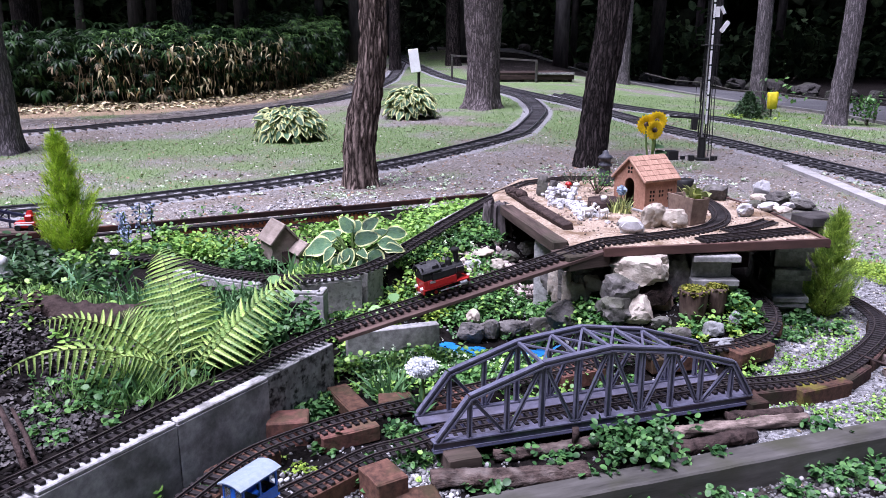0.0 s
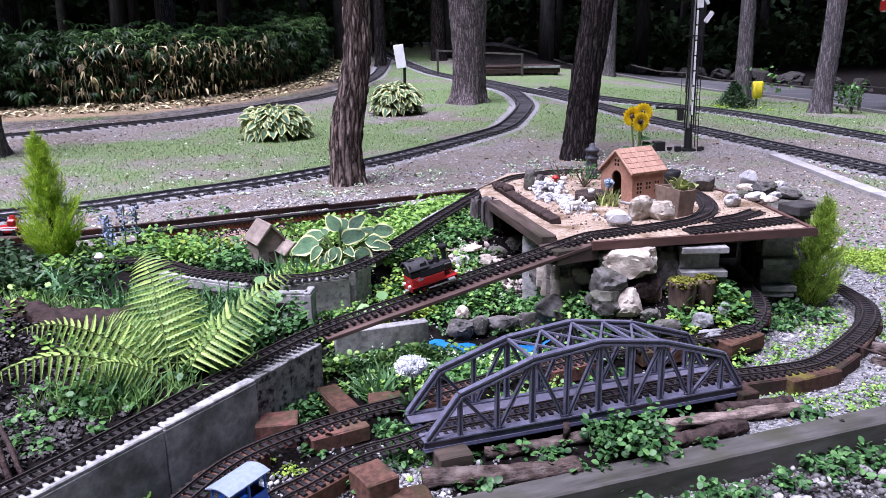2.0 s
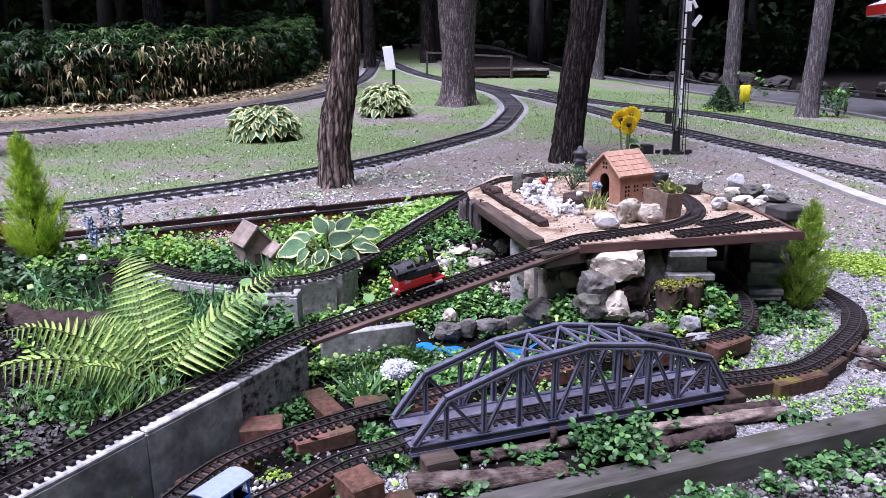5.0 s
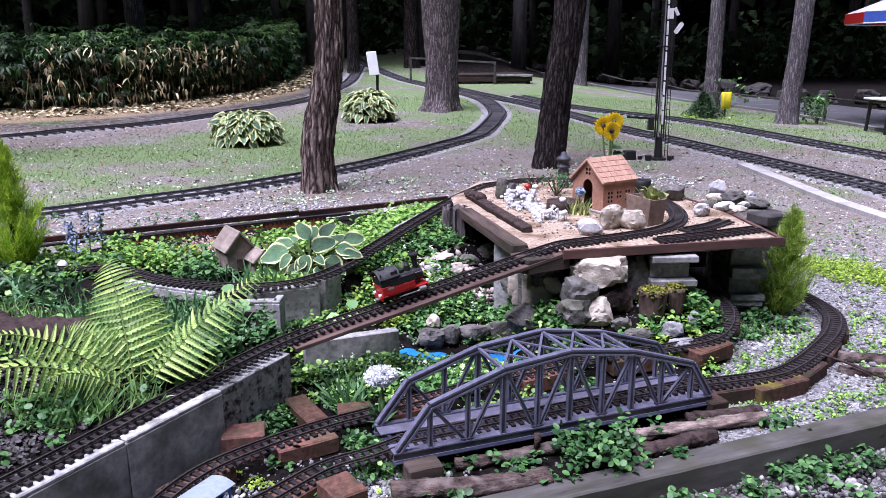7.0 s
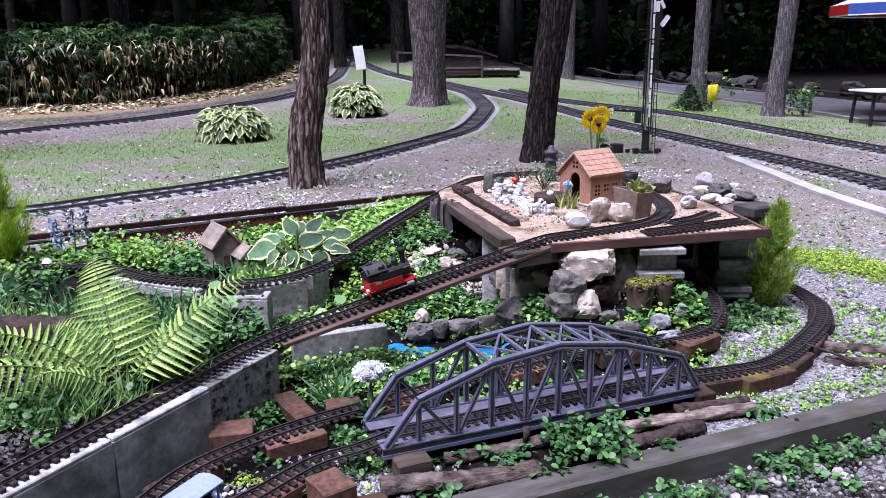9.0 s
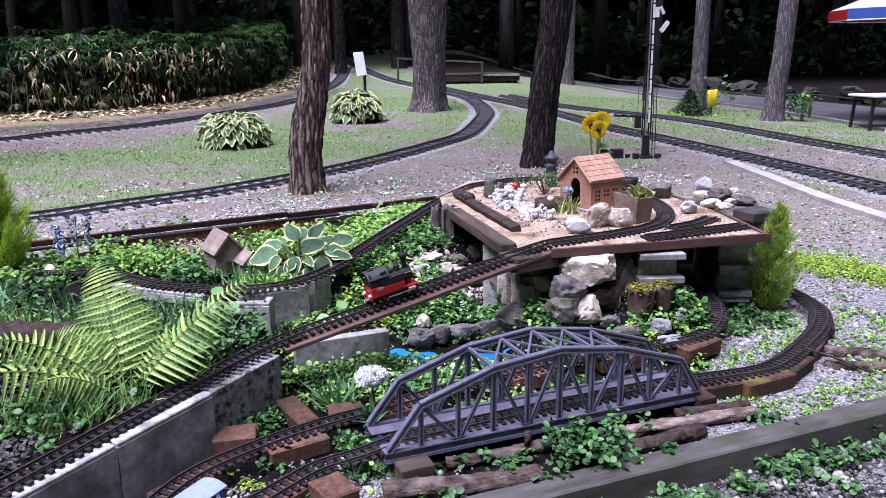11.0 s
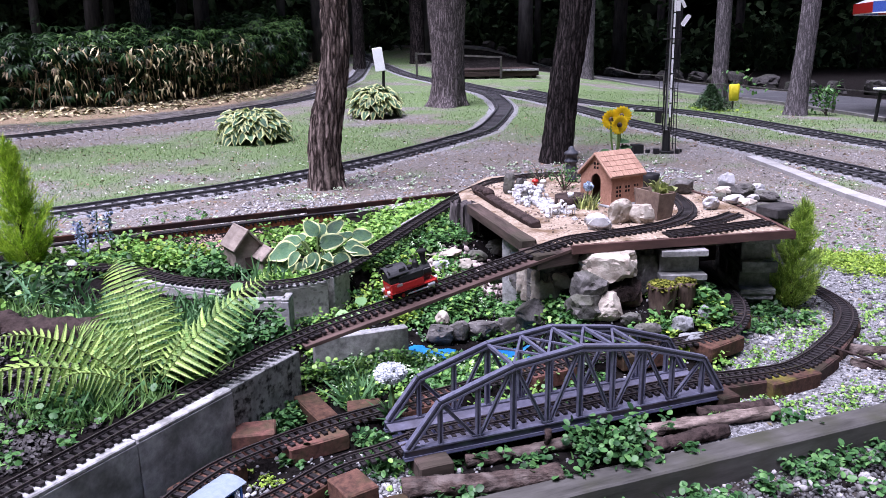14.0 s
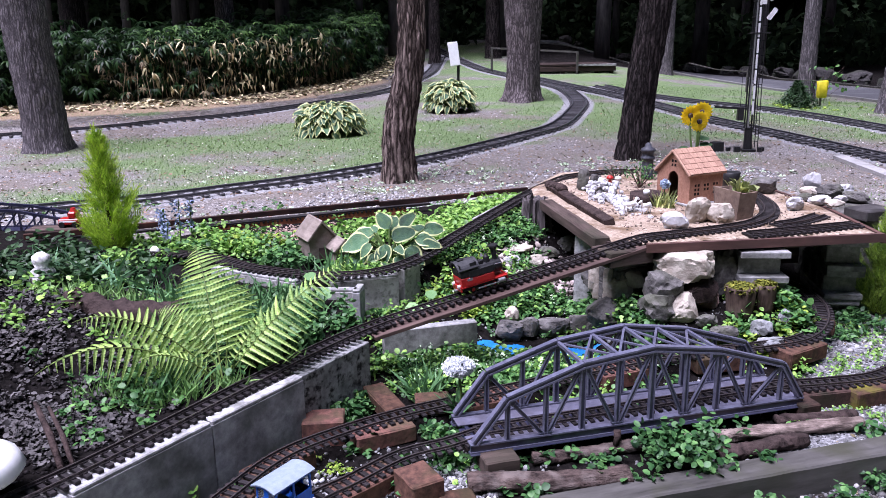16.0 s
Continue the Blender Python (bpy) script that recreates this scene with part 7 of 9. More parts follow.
# ---- rocks ----
M["stone_mid"] = surface("stone_mid", (0.13, 0.135, 0.145), (0.40, 0.41, 0.43), 30, 0.85, 0.9, (0.08, 0.085, 0.07), 12, 0.6, distance=0.008)
M["stone_rosy"] = surface("stone_rosy", (0.16, 0.09, 0.075), (0.48, 0.37, 0.33), 34, 0.85, 0.9, (0.10, 0.05, 0.04), 14, 0.7, distance=0.008)
ROCKS = [
    ('large pale cream rock under the platform edge', (0.797, 2.959, 0.531), (0.221, 0.166, 0.133), 'stone_pale'),
    ('dark brown rock behind the pale one', (0.939, 3.046, 0.468), (0.140, 0.105, 0.205), 'stone_dark'),
    ('rounded grey rock in the rockery', (0.695, 2.890, 0.463), (0.133, 0.100, 0.107), 'stone_dark'),
    ('grey rock with mossy patches in the rockery', (0.671, 2.880, 0.383), (0.151, 0.114, 0.108), 'stone_dark'),
    ('upright pale block of stone in the rockery', (0.766, 2.859, 0.380), (0.097, 0.073, 0.116), 'stone_pale'),
    ('pale upright stone slab in the rockery', (0.535, 2.995, 0.40), (0.115, 0.07, 0.19), 'stone_pale'),
    ('narrow pale stone slab under the ramp', (0.48, 3.10, 0.42), (0.07, 0.05, 0.13), 'stone_pale'),
    ('pale rock half hidden under the ramp', (0.593, 3.021, 0.452), (0.106, 0.080, 0.087), 'stone_pale'),
    ('dark rock low under the ramp', (0.488, 2.911, 0.344), (0.135, 0.101, 0.109), 'stone_dark'),
    ('reddish stone in the rockery', (0.874, 2.977, 0.398), (0.105, 0.079, 0.106), 'stone_rosy'),
    ('pale grey stone beside the inner track', (1.05, 2.715, 0.300), (0.10, 0.06, 0.036), 'stone_mid'),
    ('blue-grey stone among the leaves', (1.035, 2.79, 0.335), (0.075, 0.056, 0.060), 'stone_mid'),
    ('pale grey stone leaning among the leaves', (1.145, 2.85, 0.345), (0.060, 0.045, 0.075), 'stone_mid'),
    ('dark flat stone among the leaves', (0.875, 2.72, 0.335), (0.100, 0.06, 0.060), 'stone_dark'),
    ('dark stone at the foot of the rockery', (0.84, 2.80, 0.355), (0.07, 0.05, 0.05), 'stone_dark'),
    ('brown stone slab under the pale rock', (0.84, 2.93, 0.43), (0.15, 0.10, 0.09), 'log_dark'),
    ('dark grey stone at the pond edge', (0.109, 2.923, 0.274), (0.100, 0.075, 0.081), 'stone_dark'),
    ('dark grey stone at the pond edge', (0.189, 2.953, 0.272), (0.078, 0.059, 0.082), 'stone_dark'),
    ('dark grey stone at the pond edge', (0.284, 2.991, 0.258), (0.126, 0.094, 0.083), 'stone_dark'),
    ('dark grey stone at the pond edge', (0.384, 3.013, 0.260), (0.089, 0.067, 0.084), 'stone_dark'),
    ('dark grey stone at the pond edge', (0.458, 2.928, 0.290), (0.077, 0.058, 0.072), 'stone_dark'),
    ('small pale stone above the pond', (0.127, 3.024, 0.306), (0.056, 0.042, 0.059), 'stone_pale'),
    ('pale flat stone in the hollow', (0.015, 3.204, 0.412), (0.098, 0.074, 0.057), 'stone_pale'),
    ('grey stone beside the platform plank', (0.430, 3.782, 0.405), (0.103, 0.077, 0.072), 'stone_dark'),
    ('grey flat stone in the hollow', (0.318, 3.626, 0.402), (0.094, 0.070, 0.058), 'stone_dark'),
    ('pale flat stone in the hollow', (0.149, 3.543, 0.444), (0.161, 0.121, 0.034), 'stone_pale'),
    ('pale stone in the hollow', (0.227, 3.490, 0.397), (0.106, 0.080, 0.050), 'stone_pale'),
    ('white stone in the hollow', (0.132, 3.433, 0.418), (0.078, 0.059, 0.044), 'stone_white'),
    ('white stone beside the platform track', (0.800, 3.185, 0.652), (0.099, 0.072, 0.068), 'stone_white'),
    ('pale rounded stone on the platform', (0.915, 3.299, 0.668), (0.109, 0.079, 0.103), 'stone_pale'),
    ('pale grey rounded stone on the platform', (1.005, 3.284, 0.658), (0.103, 0.075, 0.081), 'stone_pale'),
    ('grey boulder behind the platform track', (1.410, 3.954, 0.656), (0.142, 0.103, 0.077), 'stone_dark'),
    ('upright white stone on the platform', (1.665, 4.001, 0.665), (0.072, 0.052, 0.098), 'stone_white'),
    ('white angular stone on the platform', (1.408, 3.532, 0.650), (0.081, 0.059, 0.064), 'stone_white'),
    ('pale stone on the platform', (1.594, 3.823, 0.644), (0.088, 0.064, 0.050), 'stone_pale'),
    ('dark stone in the rock heap', (1.672, 3.809, 0.652), (0.112, 0.082, 0.069), 'stone_dark'),
    ('white stone in the rock heap', (1.769, 3.867, 0.647), (0.082, 0.060, 0.057), 'stone_white'),
    ('grey stone in the rock heap', (1.753, 3.703, 0.643), (0.103, 0.075, 0.049), 'stone_dark'),
    ('flat white stone in the rock heap', (1.575, 3.669, 0.639), (0.084, 0.061, 0.039), 'stone_white'),
    ('flat pale stone in the rock heap', (1.611, 3.592, 0.638), (0.077, 0.056, 0.035), 'stone_pale'),
    ('small grey stone in the rock heap', (1.532, 3.733, 0.638), (0.067, 0.049, 0.037), 'stone_dark'),
    ('small white stone in the rock heap', (1.685, 3.702, 0.635), (0.061, 0.044, 0.030), 'stone_white'),
    ('small grey standing stone on the platform', (0.527, 4.054, 0.672), (0.059, 0.043, 0.112), 'stone_dark'),
    ('small brown standing stone on the platform', (0.581, 4.050, 0.660), (0.046, 0.034, 0.086), 'stone_dark'),
    ('small pale stone on the platform', (0.832, 3.339, 0.639), (0.050, 0.036, 0.039), 'stone_pale'),
    ('small grey stone on the platform', (0.787, 3.315, 0.634), (0.038, 0.028, 0.027), 'stone_dark'),
    ('dark rounded rock below the platform plank', (0.375, 3.32, 0.405), (0.10, 0.08, 0.085), 'stone_dark'),
    ('dark rock beside the pale post', (0.47, 3.19, 0.41), (0.09, 0.07, 0.08), 'stone_dark'),
    ('small brown stone on the platform', (0.631, 4.257, 0.643), (0.049, 0.035, 0.049), 'stone_dark'),
]
for k, (label, where, size, kind) in enumerate(ROCKS):
    rock(label, where, size, k * 1.37 + 2, M[kind], (k * 23) % 40 - 20, "rock", "rockery stones")


def mossy_stump(label, at, r, h, seed):
    """A short log set on end, tapering down, with a mossy cut top."""
    ob = thing("mossy_stump", label, "stump", "mossy stumps")
    rng = np.random.default_rng(seed)
    z = np.linspace(0, h, 7)
    part("wood", tube([(at[0], at[1], at[2] + q) for q in z], list(r * (0.72 + 0.28 * (z / h) ** 0.6)), 26, None, 0.09, seed), M["stump_brown"], ob, "", True)
    n = 460
    a, q = rng.uniform(0, 6.283, n), np.sqrt(rng.uniform(0, 1, n)) * r * 1.03
    p = np.stack([at[0] + q * np.cos(a), at[1] + q * np.sin(a), at[2] + h + 0.004 + 0.006 * rng.uniform(-1, 1, n) - 0.012 * (q / r) ** 4], 1)
    scatter("moss", CHIP_V, CHIP_F, p, turns(n, 0.6, rng), rng.uniform(0.007, 0.016, n), M["moss"], "", "yellow-green moss", "", ob)
    return ob


M["stump_brown"] = surface("stump_brown", (0.022, 0.015, 0.013), (0.12, 0.083, 0.068), 46, 0.9, 0.9, (0.17, 0.13, 0.11), 14, 0.5, stretch=(1, 1, 0.16), distance=0.006)
M["moss"] = surface("moss", (0.06, 0.072, 0.012), (0.20, 0.205, 0.04), 30, 0.9, 0, vary=0.5, island=True)
mossy_stump("short brown log on end with a mossy top below the platform", (0.985, 2.885, 0.33), 0.058, 0.135, 3)
mossy_stump("small dark log on end leaning on the mossy one", (1.085, 2.915, 0.35), 0.044, 0.115, 5)

# ---- bricks and blocks under the tracks ----
def brick(label, centre, yaw, size=(0.2, 0.095, 0.058), tilt=0, material="brick", name="brick"):
    bm = box(size, None, 0.004)
    bmesh.ops.subdivide_edges(bm, edges=bm.edges[:], cuts=1)
    for v in bm.verts:
        v.co += Vector((noise.noise(v.co * 30 + Vector(centre)), noise.noise(v.co * 27), noise.noise(v.co * 33 + Vector((centre[1], 0, 0))))) * 0.0022
    ob = part(name, bm, M[material])
    ob.matrix_world = pose(*centre, tilt, 0, yaw)
    return tagged(ob, label, "brick", "bricks under the track")


M["brick_moss"] = surface("brick_moss", (0.035, 0.022, 0.018), (0.10, 0.055, 0.042), 60, 0.9, 0.6, (0.17, 0.17, 0.02), 9, 0.8, distance=0.004)
# darker copy of the brick: dark brown, with the shadow put in its colour
M["brick_shaded"] = surface("brick_shaded", (0.022, 0.015, 0.014), (0.075, 0.045, 0.038), 50, 0.85, 0.7, (0.02, 0.022, 0.014), 11, 0.7, vary=0.3, distance=0.004)
brick("red brick under the inner track", (-0.285, 2.095, 0.254), 28, (0.185, 0.078, 0.052))
brick("red brick beside the concrete wall", (-0.466, 2.119, 0.262), 8, (0.125, 0.095, 0.08))
brick("red brick lying aslant in the plants", (-0.306, 2.291, 0.262), -61, (0.2, 0.07, 0.05))
brick("brown brick behind the inner track", (-0.152, 2.288, 0.262), 8, (0.11, 0.07, 0.05))
brick("red brick under the outer track", (-0.294, 1.81, 0.252), 48, (0.19, 0.08, 0.058))
brick("square brown brick on end beside the track", (-0.154, 1.80, 0.262), 33, (0.092, 0.112, 0.078), 0, "brick")
brick("broken orange brick on the soil", (-0.065, 1.77, 0.235), 20, (0.12, 0.07, 0.03), 8)
brick("red brick under the inner curve", (1.136, 2.684, 0.279), 33)
brick("mossy brick under the outer curve", (1.272, 2.41, 0.251), 22, (0.22, 0.09, 0.062), 0, "brick_moss")
brick("dark brick under the outer curve", (1.431, 2.525, 0.248), 42, (0.2, 0.09, 0.06), 0, "brick_shaded")
brick("dark brick under the outer curve", (1.60, 2.71, 0.248), 50, (0.2, 0.09, 0.06), 0, "brick_shaded")
brick("dark brick under the outer curve", (1.772, 2.944, 0.248), 64, (0.2, 0.09, 0.06), 0, "brick_shaded")
brick("brown brick under the outer track", (1.096, 2.379, 0.252), 14, (0.2, 0.085, 0.06), 0, "brick_shaded")
brick("wooden block under the bridge end", (0.028, 2.013, 0.255), 18.5, (0.10, 0.24, 0.055), 0, "plank", "wood_block")
brick("small brick under the bridge end", (0.985, 2.345, 0.255), 18.5, (0.07, 0.20, 0.052), 0, "brick_shaded")
brick("dark brick under the inner track", (-0.546, 1.894, 0.252), 55, (0.2, 0.09, 0.058))
brick("dark brick under the inner track", (0.046, 2.309, 0.255), 25, (0.2, 0.09, 0.056))
brick("dark brick under the inner track", (0.487, 2.525, 0.259), 25, (0.2, 0.09, 0.058))
brick("dark brick under the inner track", (0.84, 2.635, 0.267), 12, (0.2, 0.09, 0.058))
brick("dark brick under the inner track", (1.325, 2.979, 0.297), 75, (0.2, 0.09, 0.058))
brick("dark brick under the inner track", (-0.643, 1.664, 0.251), 66, (0.2, 0.09, 0.058))
brick("dark brick under the outer track", (-0.458, 1.611, 0.251), 58, (0.2, 0.09, 0.058))
brick("dark concrete block standing behind the conifer", (1.66, 3.45, 0.395), 20, (0.12, 0.11, 0.41), 0, "stone_dark", "concrete_block")
brick("flat dark paving slab beside the platform", (1.70, 3.44, 0.625), 20, (0.17, 0.13, 0.045), 0, "stone_wood", "paving_slab")
brick("dark wooden block under the ramp's end", (0.545, 2.945, 0.575), 26, (0.20, 0.13, 0.06), 0, "plank", "wood_block")
for z in (0.24, 0.305, 0.37, 0.435, 0.50):
    brick("dark concrete block stacked below the ramp's end", (0.57, 3.05, z + 0.032), 22 + z * 20, (0.16, 0.11, 0.064), 0, "stone_dark", "concrete_block")


# ---- logs ----
def log(label, a, b, r, seed, squash=0.85, bark="log"):
    a, b = Vector(a), Vector(b)
    pts = [a.lerp(b, u) + Vector((0, 0, 0.15 * r * math.sin(u * 5 + seed))) + Vector((0.2 * r * math.sin(u * 7 + seed), 0.35 * r * math.sin(u * 4 + seed * 2), 0)) for u in np.linspace(0, 1, 44)]
    ob = part("log", tube(pts, [r * (1 + 0.05 * math.sin(i * 0.6 + seed) + 0.07 * noise.noise(Vector((i * 0.9, seed, 0)))) for i in range(44)], 22, None, 0.32, seed, squash), M[bark], None, "", True)
    return tagged(ob, label, "log", "rotting logs")


M["log"] = surface("log", (0.012, 0.009, 0.009), (0.13, 0.095, 0.085), 48, 0.95, 1.0, (0.24, 0.205, 0.19), 16, 0.5, stretch=(0.4, 1, 1), distance=0.014)
M["log_pale"] = surface("log_pale", (0.05, 0.036, 0.032), (0.34, 0.27, 0.24), 42, 0.95, 1.0, (0.035, 0.025, 0.022), 14, 0.75, stretch=(0.4, 1, 1), distance=0.014)
def stake(label, a, b, r):
    ob = part("stick", tube([a, Vector(a).lerp(Vector(b), 0.5) + Vector((0.004, 0, 0.004)), b], [r * 0.6, r, r * 0.9], 7, None, 0.3, 3), M["log_dark"], None, "", True)
    return tagged(ob, label, "stick")


log("rotting grey-brown log on the timber edge", (-0.034, 1.828, 0.248), (0.39, 1.898, 0.252), 0.030, 1)
log("thin rotting log behind the front log", (0.143, 1.985, 0.244), (0.456, 2.058, 0.244), 0.020, 2)
log("pale rotting log beside the bridge", (0.60, 2.086, 0.250), (1.142, 2.202, 0.250), 0.021, 3, 0.9, "log_pale")
log("dark brown log close to the bridge", (0.90, 2.222, 0.245), (1.151, 2.262, 0.245), 0.020, 4, 0.85, "log_dark")
log("short crumbling dark log behind the timber", (0.675, 2.026, 0.246), (0.943, 2.096, 0.246), 0.023, 5, 0.9, "log_dark")
stake("short dark stub of a branch standing by the log", (0.385, 2.04, 0.25), (0.39, 2.045, 0.30), 0.012)
log("brown log on the gravel by the curve", (1.59, 2.582, 0.235), (2.076, 2.397, 0.235), 0.024, 6)
log("brown log lying beside another by the curve", (1.643, 2.697, 0.235), (2.208, 2.52, 0.235), 0.026, 7)
log("dark mossy log half buried in the bed", (-1.46, 2.58, 0.50), (-1.02, 2.48, 0.485), 0.052, 8, 0.85, "log_dark")


plank("rough_beam", (0.368, 4.06, 0.640), (0.540, 3.23, 0.636), 0.046, 0.036, "rough dark old beam lying along the platform", M["log_dark"], "beam", 14)
log("short dark log end beside the curved track", (0.36, 4.10, 0.65), (0.41, 3.88, 0.66), 0.026, 10, 0.8, "log_dark")


stake("dark broken stick leaning by the track", (-1.085, 1.715, 0.535), (-0.945, 1.56, 0.43), 0.009)
stake("dark broken stick beside the other", (-1.055, 1.72, 0.52), (-0.925, 1.575, 0.43), 0.007)
stake("thin pale twig across the gravel", (1.511, 2.618, 0.297), (1.722, 2.468, 0.235), 0.005)

M["log_grey"] = surface("log_grey", (0.02, 0.017, 0.018), (0.16, 0.14, 0.145), 40, 0.95, 1.0, (0.03, 0.025, 0.025), 18, 0.7, stretch=(1, 1, 0.2), distance=0.012)


def stump(label, at, r, h):
    bm = bmesh.new()
    prev = None
    for i, u in enumerate(np.linspace(0, 1, 9)):
        ring = []
        for k in range(40):
            a = 2 * math.pi * k / 40
            f = 1 + 0.22 * math.sin(a * 10 + 0.9 * math.sin(a * 3)) + 0.07 * noise.noise(Vector((math.cos(a) * 4, math.sin(a) * 4, u * 2)))
            jag = 0.05 * noise.noise(Vector((math.cos(a) * 5, math.sin(a) * 5, 7))) if i == 8 else 0
            ring.append(bm.verts.new((r * (1.2 - 0.25 * u) * f * math.cos(a), r * (1.2 - 0.25 * u) * f * math.sin(a), h * u + jag)))
        if prev:
            for k in range(40):
                bm.faces.new((prev[k], prev[(k + 1) % 40], ring[(k + 1) % 40], ring[k]))
        prev = ring
    bm.faces.new(prev)
    ob = part("tree_stump", bm, M["log_grey"])
    ob.matrix_world = pose(*at)
    return tagged(ob, label, "stump")


stump("weathered grey fluted tree stump at the platform corner", (0.275, 3.865, 0.42), 0.062, 0.20)

# ---- pond liner ----
def pond():
    xs, ys = np.linspace(-0.04, 0.46, 46), np.linspace(2.70, 2.87, 22)
    vs, fs = [], []
    for y in ys:
        for x in xs:
            z = float(ground_z(x, y)) + 0.010 + 0.011 * noise.noise(Vector((x * 16, y * 16, 2)))
            vs.append((x, y, z))
    w = len(xs)
    for j in range(len(ys) - 1):
        for i in range(w - 1):
            u, v = i / (w - 1), j / (len(ys) - 1)
            edge = min(u, 1 - u, v, 1 - v) + 0.12 * noise.noise(Vector((u * 7, v * 5, 5)))
            if edge > 0.07 and not 0.42 < u < 0.62:
                fs.append((j * w + i, j * w + i + 1, (j + 1) * w + i + 1, (j + 1) * w + i))
    me = bpy.data.meshes.new("pond_liner")
    me.from_pydata(vs, [], fs)
    me.polygons.foreach_set("use_smooth", [True] * len(fs))
    ob = link_mesh("pond_liner", me, M["tarp"])
    sol = ob.modifiers.new("thickness", 'SOLIDIFY')
    sol.thickness = 0.002
    return tagged(ob, "crumpled bright blue plastic pond liner", "pond liner")


M["tarp"] = surface("tarp", (0.012, 0.16, 0.52), (0.03, 0.28, 0.66), 20, 0.3, 0.2, spec=0.5, distance=0.004)
pond()

# ---- back edging behind the bed ----
M["rust"] = surface("rust", (0.26, 0.085, 0.045), (0.42, 0.15, 0.08), 40, 0.85, 0.4, (0.06, 0.03, 0.025), 9, 0.6, stretch=(0.4, 1, 1), distance=0.002)
M["rust_dark"] = surface("rust_dark", (0.014, 0.010, 0.010), (0.050, 0.030, 0.026), 36, 0.8, 0.4, (0.14, 0.055, 0.035), 7, 0.45, stretch=(0.3, 1, 1), distance=0.002)
plank("edge_board", (-2.3, 3.70, 0.475), (-0.60, 4.455, 0.49), 0.02, 0.03, "long dark brown board edging the bed", M["rust_dark"], "board")
plank("edge_board", (-0.60, 4.458, 0.48), (0.28, 4.815, 0.495), 0.02, 0.03, "dark brown board edging the bed", M["rust_dark"], "board")


def rusty_beam(a, b):
    ob = thing("rusty_beam", "rust-red riveted beam carrying an old track", "beam")
    a, b = Vector(a), Vector(b)
    part("web", bar(a - Vector((0, 0, 0.008)), b - Vector((0, 0, 0.008)), 0.022, 0.066), M["rust"], ob)
    part("flange", bar(a + Vector((0, 0, 0.028)), b + Vector((0, 0, 0.028)), 0.03, 0.007), M["tie"], ob)
    d = (b - a).normalized()
    side = Vector((d.y, -d.x, 0))
    for k in range(44):
        p = a.lerp(b, (k + 0.5) / 44) + side * 0.013 + Vector((0, 0, 0.018))
        part("rivet", box((0.010, 0.008, 0.010), Matrix.Translation(p) @ d.to_track_quat('X', 'Z').to_matrix().to_4x4(), 0.001), M["tie"], ob)
    return ob


rusty_beam((-1.42, 3.895, 0.455), (-0.43, 4.30, 0.475))
plank("edge_board", (-1.86, 3.74, 0.480), (-0.30, 4.37, 0.498), 0.03, 0.014, "narrow dark ledge with an old rail", M["tie"], "board")

# ---- weathered toy houses in the bed ----
def toy_house(label, at, yaw, w, l, h, ridge):
    ob = thing("toy_house", label, "model house", "toy houses in the bed")
    bm = bmesh.new()
    ring = [(-w / 2, 0), (w / 2, 0), (w / 2, h), (0, ridge - 0.006), (-w / 2, h)]
    a = [bm.verts.new((x, -l / 2, z)) for x, z in ring]
    b = [bm.verts.new((x, l / 2, z)) for x, z in ring]
    bm.faces.new(a)
    bm.faces.new(list(reversed(b)))
    for i in range(5):
        bm.faces.new((a[i], a[(i + 1) % 5], b[(i + 1) % 5], b[i]))
    part("wall", bm, M["grey_wood"], ob)
    for s in (-1, 1):
        d = math.hypot(w / 2 + 0.012, ridge - h + 0.01)
        ang = math.degrees(math.atan2(ridge - h, w / 2))
        part("roof", box((d + 0.008, l + 0.03, 0.010), pose(s * (w / 4 + 0.004), 0, (h + ridge) / 2 + 0.002, 0, s * ang, 0), 0.002), M["grey_wood"], ob)
    part("doorway", box((w * 0.3, 0.004, h * 0.55), Matrix.Translation((0, -l / 2 - 0.001, h * 0.3)), 0.001), M["plank"], ob)
    ob.matrix_world = pose(*at, 0, 0, yaw)
    return ob


M["grey_wood"] = surface("grey_wood", (0.17, 0.14, 0.12), (0.30, 0.255, 0.225), 40, 0.95, 0.5, (0.12, 0.10, 0.09), 14, 0.5, stretch=(1, 0.3, 1), distance=0.002, vary=0.12)
toy_house("weathered grey wooden toy house in the bed", (-0.745, 3.40, 0.45), 32, 0.12, 0.15, 0.10, 0.17)
toy_house("small weathered wooden toy shed beside the house", (-0.625, 3.33, 0.45), 32, 0.075, 0.09, 0.06, 0.095)

# ---- things on the platform ----
PZ = 0.622


